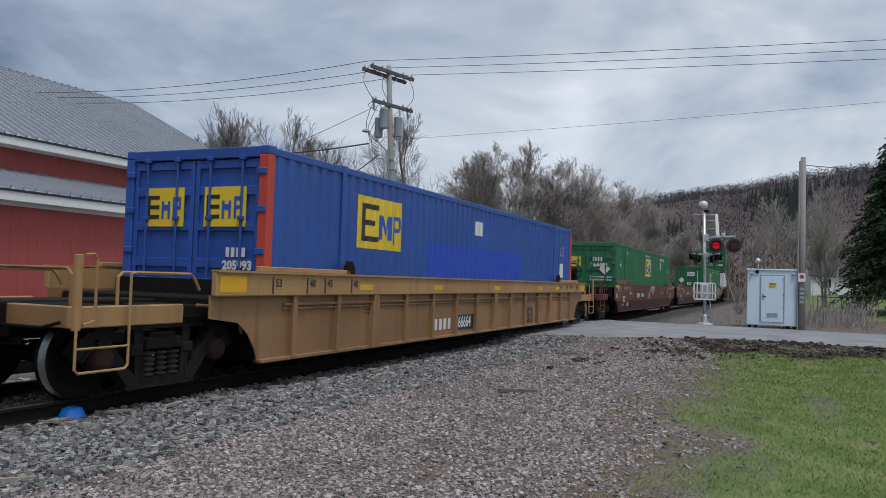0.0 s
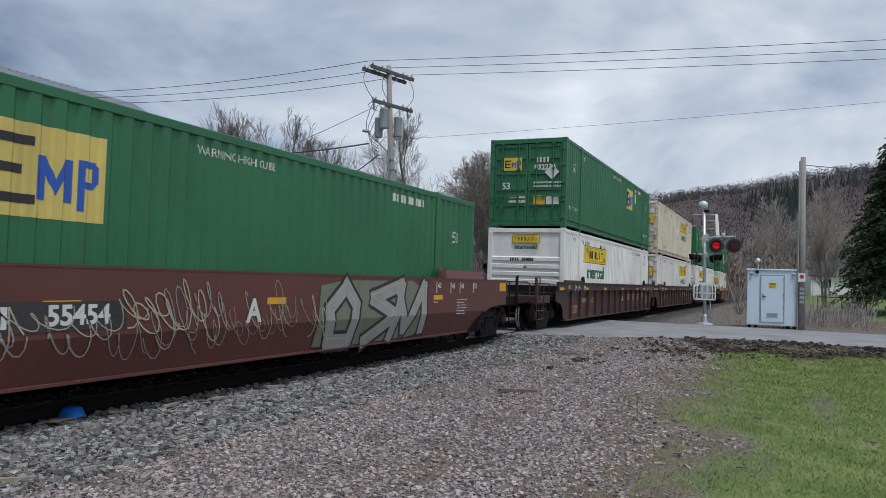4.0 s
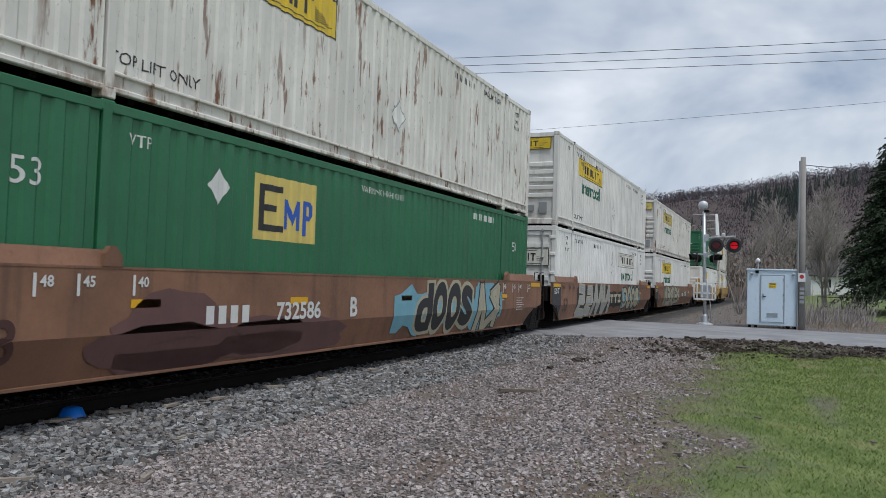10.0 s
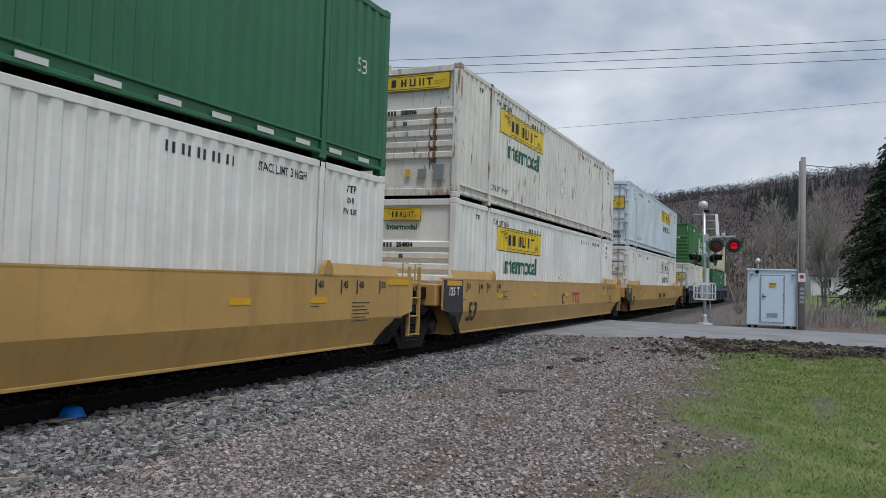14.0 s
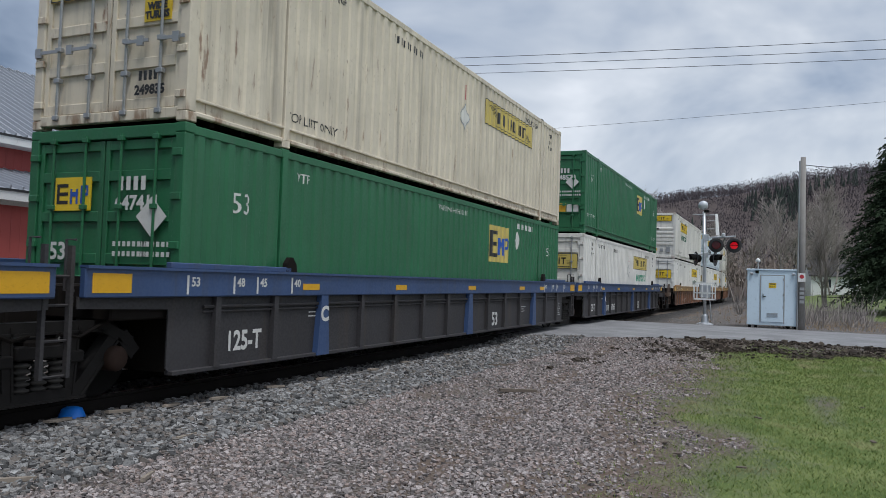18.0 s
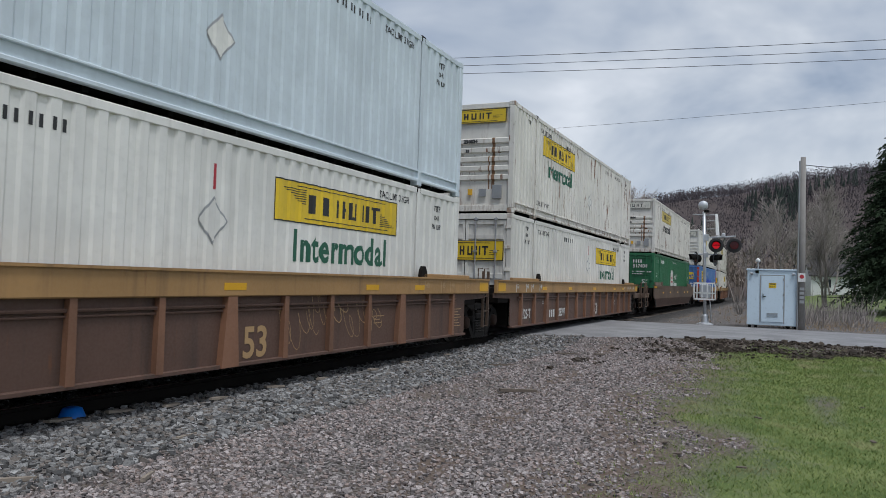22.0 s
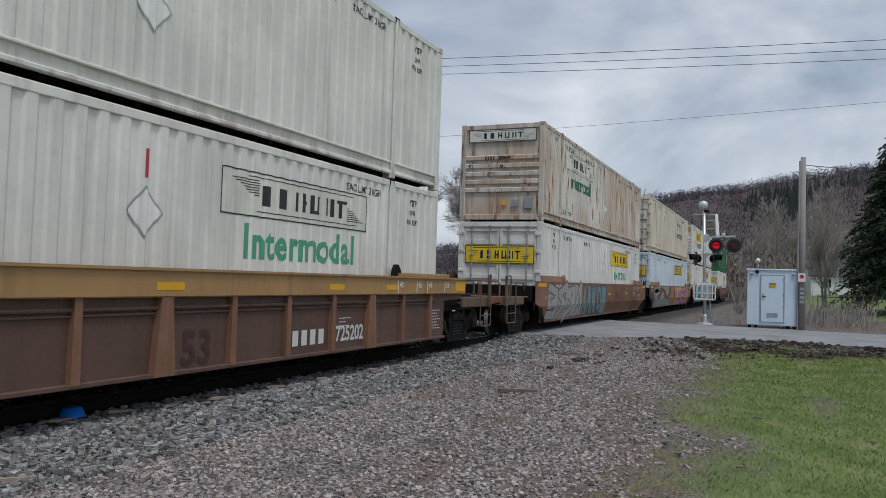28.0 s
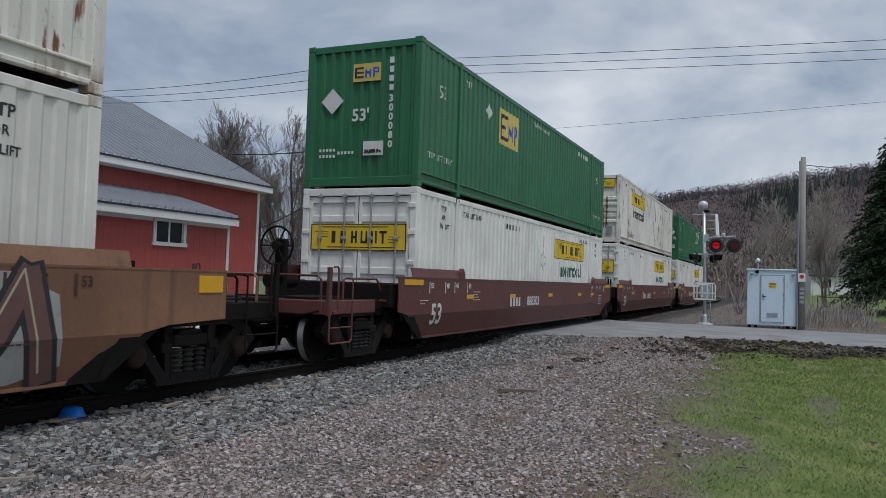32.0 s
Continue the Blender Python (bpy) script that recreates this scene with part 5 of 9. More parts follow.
            def hoses():
                g = Geo()
                x = ex * (HL + 1.2)
                g.pipe([(x, -1.22, 1.0), (x - ex * 0.5, -1.24, 0.96), (x - ex * 0.75, -1.26, 0.80), (x - ex * 0.85, -1.22, 0.62)], 0.02)
                g.pipe([(x, -1.1, 0.90), (x + ex * 0.9, -1.12, 0.88), (x + ex * 1.2, -1.0, 0.74)], 0.018)
                return g.mesh("air_hose", mat if paint_key == "yellow_car" else low)
            part("air_hose", cached(("hose", ex, key), hoses), None, c)
            if brake == ("front" if ex < 0 else "rear"):
                bx = ex * (HL + 2.80)
                st = part("brake_stand", cached(("bstand", ex, key), lambda: Geo().box(bx - 0.06, bx + 0.06, -0.36, -0.16, 1.0, 1.98, 0.02).box(bx - 0.16, bx + 0.16, -0.9, 0.5, 1.0, 1.06).tube((bx - ex * 0.3, 0.2, 1.30), (bx - ex * 1.0, 0.2, 1.30), 0.13, 14).mesh("brake_stand", M["steel_rust"])), None, c, "hand brake housing and air reservoir")

                def wheel():
                    g = Geo()
                    cx, cy, cz, R = bx - 0.14, -0.26, 1.86, 0.31
                    pts = [(cx, cy + R * math.cos(a * math.pi / 12), cz + R * math.sin(a * math.pi / 12)) for a in range(25)]
                    g.pipe(pts, 0.018, 6)
                    for a in range(0, 24, 4):
                        g.tube((cx, cy, cz), pts[a], 0.013, 5)
                    g.lathe([(0.07, -0.06), (0.07, 0.06)], (cx, cy, cz), "x", 10)
                    return g.mesh("brake_wheel", M["steel_rust"])
                part("brake_wheel", cached(("bwheel", ex, key), wheel), None, st)
        else:
            def pin():
                g = Geo()
                x = ex * (HL + long)
                g.lathe([(0.30, 0.62), (0.34, 0.70), (0.34, 0.92), (0.22, 1.0)], (x - ex * 0.1, 0, 0), "z", 16)
                for yy in (-1.0, 1.0):
                    x0, x1 = sorted((x, x - ex * 0.7))
                    g.box(x0, x1, yy - 0.12, yy + 0.12, 1.0, 1.24, 0.02)
                g.pipe([(x - ex * 0.6, -1.15, 0.86), (x - ex * 0.2, -1.18, 0.70), (x, -1.15, 0.74)], 0.02)
                return g.mesh("articulation_joint", M["steel_rust"])
            part("articulation_joint", cached(("pin", ex), pin), None, c)
    truck_parts(c, -HL - 1.60)
    if rear == "coupler":
        truck_parts(c, HL + 1.65)
    if marks:
        marks(c, kind)
    return c


def on_side(parent, g, ink, name="lettering"):
    part(name, g.mesh(name, ink), None, parent)


def common_marks(c, kind, ink, y):
    """Load marks along the top of the side, small instructions and reflectors."""
    yy = -1.458 if kind == "smooth" else -1.484
    places = ((0.35, "53"), (1.10, "48"), (1.58, "45"), (2.28, "40")) if kind == "smooth" else ((-0.05, "53"), (0.76, "48"), (1.22, "45"), (1.98, "40"))
    for ex in (-1, 1):
        for d, t in places:
            def mark():
                g = Geo()
                z = 1.24 if kind == "smooth" else 1.25
                sheet(g, -0.018, 0.018, z - 0.11, z + 0.11, yy)
                flat_text(g, t, 0.15, 0.13, z + 0.03, yy, 0.004)
                return g.mesh("load_mark", ink)
            o = part("load_mark", cached(("load", t, kind, ink.name), mark), None, c)
            o.location.x = ex * (HL - d)
    zr = 1.0 if kind == "smooth" else 1.19
    for x in (-HL + 2.25, -HL + 5.1, 0.4, HL - 4.2, HL - 2.4):
        o = part("reflector", cached(("refl_small", kind), lambda: Geo().box(0, 0.42, yy + 0.001, yy + 0.006, zr, zr + 0.09).mesh("reflector", M["reflector"])), None, c)
        o.location.x = x
    yl = -1.456 if kind == "smooth" else -1.389
    for x, z, rows, n in ((-HL + 2.62, 1.14, 4, 6), (HL - 1.25, 0.98, 6, 8), (HL - 2.4, 1.06, 3, 4), (-HL - 0.05, 0.98, 2, 5)) if kind == "smooth" else ((HL - 0.44, 0.90, 7, 7), (-HL + 2.55, 0.98, 2, 6), (HL - 3.75, 0.86, 3, 5)):
        def print_block():
            g = Geo()
            for k in range(rows):
                bars(g, 0.0, -0.058 * k, yl, n - (k * 2) % 3, 0.060, 0.016, 0.012)
            return g.mesh("small_print", ink)
        o = part("small_print", cached(("print", rows, n, kind, ink.name), print_block), None, c)
        o.location.x, o.location.z = x, z - (0.12 if kind != "smooth" else 0.0)


def side_y(kind, z):
    """The y of the outer face at the height z, for paint on a side."""
    if kind == "smooth":
        return -1.456 if z >= 0.73 else -1.456 + (0.73 - z) * 0.27
    return -1.389


def patch(g, pts, kind, lift=0.0):
    """A painted polygon (x, z) on the side, split where the smooth side bends."""
    if kind != "smooth":
        g.add([(a, -1.389 - lift, b) for a, b in pts], [tuple(range(len(pts)))])
        return
    for upper in (True, False):
        out = []
        n = len(pts)
        for i in range(n):
            (a, b), (c, d) = pts[i], pts[(i + 1) % n]
            ia, ic = (b >= 0.73) == upper or b == 0.73, (d >= 0.73) == upper or d == 0.73
            if ia:
                out.append((a, b))
            if ia != ic:
                t = (0.73 - b) / (d - b)
                out.append((a + (c - a) * t, 0.73))
        if len(out) > 2:
            g.add([(a, side_y("smooth", b if upper else min(b, 0.7299)) - lift, b) for a, b in out], [tuple(range(len(out)))])


def blob(cx, cz, rx, rz, rng, n=14, rough=0.25, square=0.0):
    out = []
    for i in range(n):
        a = 2 * math.pi * i / n
        k = 1 + rng.uniform(-rough, rough)
        c, s = math.cos(a), math.sin(a)
        q = max(abs(c), abs(s)) if square else 1
        k = k * (1 - square + square / max(q, 0.5) * 0.95) if square else k
        out.append((cx + rx * c * k, max(0.27, min(1.40, cz + rz * s * k))))
    return out


def stroke(g, pts, w, kind, lift):
    for (a, b), (c, d) in zip(pts[:-1], pts[1:]):
        p, q = Vector((a, b)), Vector((c, d))
        if (q - p).length < 1e-4:
            continue
        t = (q - p).normalized()
        n = Vector((-t.y, t.x)) * w / 2
        e = t * w * 0.3
        patch(g, [tuple(v) for v in (p - e - n, q + e - n, q + e + n, p - e + n)], kind, lift)


def graffiti(c, kind, seed, x0, x1, fills, outline, style="letters", z0=0.30, z1=1.36):
    """Spray-painted lettering-like shapes: swollen blocks with outlines and inner strokes, no words."""
    rng = random.Random(seed)
    zc, rz = (z0 + z1) / 2, (z1 - z0) / 2
    if style == "tags":
        for k, ink in enumerate(fills):
            g = Geo()
            x = x0 + rng.uniform(0, 0.4)
            while x < x1 - 0.3:
                h = rng.uniform(0.35, 0.85) * rz
                cz = zc + rng.uniform(-0.3, 0.3) * rz
                run, turns, ph = rng.uniform(0.35, 0.95), rng.uniform(2.0, 4.5), rng.uniform(0, 6.283)
                wide, second = rng.uniform(0.06, 0.16), rng.uniform(0.5, 1.0)
                pts = []
                for i in range(int(turns * 11)):
                    t = i / (turns * 11)
                    a = ph + 6.283 * turns * t
                    pts.append((x + run * t + wide * math.cos(a * 1.0 + 0.8), max(z0, min(z1, cz + h * (0.6 * math.sin(a) + 0.4 * math.sin(a * 0.5 * second + ph))))))
                stroke(g, pts, rng.choice((0.008, 0.011, 0.016)), kind, 0.003 + 0.001 * k)
                x += rng.uniform(0.45, 0.9)
            part("spray_paint", g.mesh("spray_paint", M[ink]), None, c)
        return
    n = max(2, round((x1 - x0) / 1.05))
    w = (x1 - x0) / n
    shapes = (((0, 0), (0.05, 1), (0.85, 0.05), (0.95, 1)), ((0.95, 0.92), (0.15, 0.88), (0.12, 0.55), (0.85, 0.48), (0.85, 0.1), (0, 0.06)), ((0.05, 0), (0.1, 1), (0.85, 0.74), (0.15, 0.46), (0.95, 0)),
              ((0.95, 1), (0.08, 0.86), (0.1, 0.5), (0.7, 0.52), (0.1, 0.5), (0.05, 0.05), (1, 0.1)), ((0, 0), (0.48, 1), (0.95, 0)), ((0.5, 1), (0.06, 0.6), (0.2, 0.06), (0.8, 0.02), (0.95, 0.6), (0.5, 1)))
    back = Geo()
    patch(back, [(x0 - 0.1, zc - rz * 0.9), (x0 + 0.3 * w, z0), (x1 - 0.4 * w, z0 + 0.03), (x1 + 0.12, zc - rz * 0.7), (x1 + 0.02, zc + rz * 0.6), (x1 - 0.5 * w, z1), (x0 + 0.5 * w, z1 - 0.02), (x0 - 0.05, zc + rz * 0.8)], kind, 0.0012)
    part("spray_paint", back.mesh("spray_paint", M[fills[-1]]), None, c)
    for i in range(n):
        lx = x0 + (i + 0.08) * w
        lean = rng.uniform(-0.12, 0.25)
        pts = [(lx + (1 - a + rng.uniform(-0.14, 0.14) + lean * b) * w * 0.92, zc + rz * 0.84 * (2 * b - 1 + rng.uniform(-0.14, 0.14))) for a, b in rng.choice(shapes)]
        up = 0.0006 * (i % 2)
        for name, width, ink, lift in (("spray_paint", 0.34, outline, 0.0022), ("spray_paint", 0.23, fills[0], 0.0044), ("spray_paint", 0.022, "graf_cream" if "graf_cream" not in fills else "graf_grey", 0.0068)):
            g = Geo()
            for k in range(len(pts) - 1):
                off = 0.05 if width < 0.1 else 0.0
                stroke(g, [(pts[k][0] - off, pts[k][1] + off), (pts[k + 1][0] - off, pts[k + 1][1] + off)], width, kind, lift + up + 0.00012 * k)
            part(name, g.mesh(name, M[ink]), None, c)


def fields(c, kind, seed, x0, x1, inks):
    """Wide sprayed fields of colour with wandering edges."""
    rng = random.Random(seed)
    for k, ink in enumerate(inks):
        g = Geo()
        for _ in range(5):
            cx = rng.uniform(x0 + 0.5, x1 - 0.5)
            patch(g, blob(cx, rng.uniform(0.5, 1.2), rng.uniform(0.7, 1.5), rng.uniform(0.25, 0.55), rng, 22, 0.10), kind, 0.001 + 0.0006 * k)
        part("spray_paint", g.mesh("spray_paint", M[ink]), None, c)


def panel_mid(x):
    """The middle of the side panel nearest to x metres behind the front, between two posts."""
    step = (BOX_L - 1.04) / 13
    return -HL + 0.52 + step * (round((x - 0.52) / step - 0.5) + 0.5)


def well_marks(ink="ink_white", number="", num_at=5.0, tag="bars", big="53", big_at=0.70, big_ink=None, big_size=0.56, letter="", letter_at=8.2, plate=False, load="", extra=None, slope=0.0, num_ink=None):
    """Returns a function that letters one well car unit."""
    def do(c, kind):
        I = M[ink]
        common_marks(c, kind, I, 0)
        f = -HL
        if kind == "smooth":
            yl = -1.459
            zb = 0.70
        else:
            yl = -1.392
            zb = 0.70 if num_ink else 0.49
        if big:
            g = Geo()
            v, fc = letter_mesh(big, big_size, 0.012, 0.95)
            if kind != "smooth":
                big_at_ = panel_mid(big_at) - f
            else:
                big_at_ = big_at
            g.add([(a + slope * b + f + big_at_, side_y(kind, b + zb) - 0.004, b + zb) for a, _, b in v], fc)
            on_side(c, g, M[big_ink] if big_ink else I)
        if number:
            z = (1.31 if load else 0.89) if kind == "smooth" else 0.84 if num_ink else 0.50
            g = Geo()
            if load:
                on_side(c, Geo().add([(f + num_at - 0.62, yl + 0.001, z - 0.10), (f + num_at + 0.62, yl + 0.001, z - 0.10), (f + num_at + 0.62, yl + 0.001, z + 0.10), (f + num_at - 0.62, yl + 0.001, z + 0.10)], [(0, 1, 2, 3)]), M["grime"], "number_panel")
                bars(g, f + num_at - 0.56, z - 0.06, yl - 0.001, 3, 0.075, 0.125, 0.03)
                flat_text(g, number, 0.19, f + num_at + 0.12, z, yl - 0.001, 0.006, 1.1)
                if letter:
                    flat_text(g, letter, 0.19, f + num_at + 0.54, z, yl - 0.001, 0.006)
            else:
                at = f + num_at if kind == "smooth" else panel_mid(num_at + 0.55)
                pre = f + num_at - 1.30 if kind == "smooth" else panel_mid(num_at + 0.55) - 1.163 - 0.40
                at = f + num_at + 0.62 if kind == "smooth" else at
                if plate:
                    sheet_at = (pre - 0.12, at + 0.78) if kind == "smooth" else (at - 0.53, at + 0.53)
                    p = Geo()
                    sheet(p, sheet_at[0], sheet_at[1], z - 0.16, z + 0.16, yl + 0.002)
                    on_side(c, p, M["ink"], "number_panel")
                k = 0.72 if num_ink else 1.0
                bars(g, pre, z - 0.11 * k, yl - 0.001, 4, 0.14 * k, 0.22 * k, 0.08 * k)
                flat_text(g, number, 0.33 * k, at, z, yl - 0.001, 0.008 * k, 1.1 if kind == "smooth" else 0.86)
            on_side(c, g, M[num_ink] if num_ink else I if not plate else M["ink_white"])
        if letter:
            g = Geo()
            la = letter_at if kind == "smooth" else 2.85 if letter_at < 5 else 8.66
            flat_text(g, letter, 0.42 if kind == "smooth" else 0.30, f + la, 0.91 if kind == "smooth" else 0.83, yl - 0.001 if kind == "smooth" else -1.48, 0.012)
            on_side(c, g, I)
        if load:
            g = Geo()
            flat_text(g, load, 0.17, f + num_at, 1.17, yl, 0.006)
            on_side(c, g, I)
        if extra:
            extra(c, kind)
    return do


def tonnage(text, x=1.36, plate=True, ink="ink_white"):
    def do(c, kind):
        g = Geo()
        if kind == "smooth" and not plate:
            flat_text(g, text, 0.22, -HL - 0.12, 1.18, -1.461, 0.006)
        elif kind == "smooth":
            g2 = Geo().box(-HL - 0.88, -HL + 0.12, -1.458, -1.451, 1.04, 1.40)
            part("tonnage_plate", g2.mesh("tonnage_plate", M["grime"]), None, c)
            corner = [(-HL - 0.89, 1.04), (-HL - 0.89, 0.815), (-HL - 0.53, 0.735), (-HL + 0.0, 0.30), (-HL + 0.13, 0.30), (-HL + 0.16, 0.73), (-HL + 0.12, 1.04)]
            part("dark_corner", lay(corner, [tuple(range(7))], kind, 0.0015).mesh("dark_corner", M["grime"]), None, c)
            flat_text(g, text, 0.235, -HL - 0.36, 1.155, -1.461, 0.008)
        else:
            flat_text(g, text, 0.34, panel_mid(x), 0.54, -1.392, 0.010, 0.85)
        on_side(c, g, M[ink])
    return do


def both(*fs):
    def do(c, kind):
        for f in fs:
            f(c, kind)
    return do


def spray(*a, **k):
    return lambda c, kind: graffiti(c, kind, *a, **k)


def spray_fields(*a, **k):
    return lambda c, kind: fields(c, kind, *a, **k)


def road_number(number, x0, size=0.27):
    """Large white number on a darker patch, with bars for the owner's mark."""
    def do(c, kind):
        f = -HL
        p = Geo()
        sheet(p, f + x0 - 0.06, f + x0 + 1.95, 0.80, 1.08, -1.4575)
        on_side(c, p, M["grime"], "number_panel")
        g = Geo()
        bars(g, f + x0 + 0.02, 0.84, -1.460, 3, 0.15, 0.20, 0.06)
        on_side(c, g, M["ink_white"], "mark_bars")
        g = Geo()
        flat_text(g, number, size, f + x0 + 1.36, 0.94, -1.460, 0.008, 1.1)
        on_side(c, g, M["ink_white"])
        g = Geo()
        for k in range(4):
            bars(g, f + 1.62, 0.66 - 0.055 * k, side_y("smooth", 0.5) - 0.06, 5 - k % 2, 0.075, 0.022, 0.014)
        on_side(c, g, M["ink_white"], "small_print")
        on_side(c, Geo().box(f + 0.28 - 0.9, f + 0.52 - 0.9, -1.462, -1.456, 0.86, 1.06), M["logo_faded"], "notice")
    return do


def slanted_marks(c, kind):
    """The owner's mark as four slanted gold shapes, one between each pair of posts, cut by a slit."""
    step = (BOX_L - 1.04) / 13
    for k in range(4):
        x = panel_mid(14.7) - step * (4 - k)
        g = Geo()
        for z0, z1 in ((0.74, 0.84), (0.865, 0.92), (0.945, 1.02)):
            s0, s1 = 0.9 * (z0 - 0.88), 0.9 * (z1 - 0.88)
            cut = 0.12 if k % 2 else 0.0
            g.add([(x - 0.30 + s0, -1.392, z0), (x + 0.26 + s0 - cut * (z0 < 0.8), -1.392, z0), (x + 0.26 + s1, -1.392, z1), (x - 0.30 + s1 + cut * (z1 > 1.0), -1.392, z1)], [(0, 1, 2, 3)])
        on_side(c, g, M["ink_gold"], "owner_mark")


def block_marks(ink, x, z=0.80, size=0.34):
    """Three blocky bars for the owner's mark."""
    def do(c, kind):
        y = -1.459 if kind == "smooth" else -1.392
        for k in range(3):
            g = Geo()
            x0 = -HL + x + k * size * 1.25
            sheet(g, x0, x0 + size, z + 0.24, z + 0.34, y)
            sheet(g, x0 + 0.35 * size, x0 + 0.65 * size, z, z + 0.24, y)
            if k == 2:
                sheet(g, x0, x0 + size, z, z + 0.10, y - 0.0005)
            on_side(c, g, M[ink], "owner_mark")
    return do


def lay(v, f, kind, lift):
    """A flat shape (x, z) laid on the side, split where the smooth side bends."""
    bm = bmesh.new()
    vs = [bm.verts.new((a, 0.0, b)) for a, b in v]
    for q in f:
        try:
            bm.faces.new([vs[i] for i in q])
        except ValueError:
            pass
    if kind == "smooth":
        bmesh.ops.bisect_plane(bm, geom=bm.verts[:] + bm.edges[:] + bm.faces[:], plane_co=(0, 0, 0.73), plane_no=(0, 0, 1))
    for p in bm.verts:
        p.co.y = side_y(kind, p.co.z) - lift
    bm.verts.index_update()
    g = Geo().add([tuple(p.co) for p in bm.verts], [tuple(p.index for p in q.verts) for q in bm.faces])
    bm.free()
    return g


def spray_word(text, x0, x1, z0, z1, fill, outline, seed, lean=0.12, fat=0.035, edge=0.085, shine=""):
    """Spray-painted fat letters with an outline, each of its own size and tilt."""
    def do(c, kind):
        rng = random.Random(seed)
        w = (x1 - x0) / len(text)
        for i, ch in enumerate(text):
            ref = letter_mesh(ch, 1.0, fat)[0]
            a0, a1 = min(p[0] for p in ref), max(p[0] for p in ref)
            b0, b1 = min(p[2] for p in ref), max(p[2] for p in ref)
            cx, cz = -HL + x0 + (i + 0.5) * w, (z0 + z1) / 2 + rng.uniform(-0.03, 0.03)
            hh, ww, tilt = (z1 - z0) * rng.uniform(0.84, 1.0), w * rng.uniform(0.90, 1.06), lean + rng.uniform(-0.12, 0.12)
            bend = rng.uniform(-0.10, 0.10)
            layers = [(edge, outline, 0.0022), (fat, fill, 0.0046)]
            if shine:
                layers.append((-0.035, shine, 0.0068))
            for bold, ink, lift in layers:
                v, f = letter_mesh(ch, 1.0, bold)
                pts = []
                for a, _, b in v:
                    s, t = (a - a0) / (a1 - a0) - 0.5, (b - b0) / (b1 - b0) - 0.5
                    pts.append((cx + s * ww * (1 + bend * 2 * t) + tilt * t * hh, max(0.275, min(1.40, cz + t * hh + bend * s * hh))))
                part("spray_paint", lay(pts, f, kind, lift + 0.0004 * (i % 2)).mesh("spray_paint", M[ink]), None, c)
    return do


def spray_ground(x0, x1, z0, z1, ink, seed, ragged=0.12):
    """A sprayed field with a wandering edge behind the letters."""
    def do(c, kind):
        rng = random.Random(seed)
        n = max(4, int((x1 - x0) / 0.22))
        top = [(-HL + x0 + (x1 - x0) * i / n, min(1.40, z1 + rng.uniform(-ragged, ragged))) for i in range(n + 1)]
        low = [(-HL + x0 + (x1 - x0) * i / n, max(0.275, z0 + rng.uniform(-ragged, ragged))) for i in range(n + 1)]
        pts = top + low[::-1]
        quads = [(i, i + 1, 2 * n - i, 2 * n + 1 - i) for i in range(n)]
        part("spray_paint", lay(pts, quads, kind, 0.0010).mesh("spray_paint", M[ink]), None, c)
    return do


def spray_almonds(*places):
    """Sprayed almond shapes with a dark rim and fields of brown, plum and cream."""
    def do(c, kind):
        for cx, cz, rx, rz, tilt in places:
            for k, (ink, grow_, dx) in enumerate((("graf_black", 1.16, 0.0), ("brown", 1.0, 0.0), ("graf_plum", 0.70, 0.22), ("graf_cream", 0.34, -0.55))):
                pts = []
                for i in range(20):
                    u = 6.283 * i / 20
                    s, t = math.cos(u), math.sin(u) * abs(math.sin(u)) ** 0.7
                    pts.append((-HL + cx + rx * (dx + grow_ * s), max(0.29, min(1.39, cz + rz * grow_ * t + tilt * rx * grow_ * s))))
                part("spray_paint", lay(pts, [tuple(range(20))], kind, 0.0022 + 0.0012 * k).mesh("spray_paint", M[ink]), None, c)
    return do


BOTTOM_Z, TOP_Z = 0.262, 3.172
IG, IT, IB = M["ink_green"], M["ink_teal"], M["ink"]


def haul(p, end, style="yellow", word=IG, code=""):
    return dict(code=code, paint_key=p, end=end, sign="haul", style=style, word=word, at_front=(end != "doors"))


def block(p, end, code=""):
    return dict(code=code, paint_key=p, end=end, sign="block", at_front=(end != "doors"))


def hexa(p, end, code=""):
    return dict(code=code, paint_key=p, end=end, sign="hex")


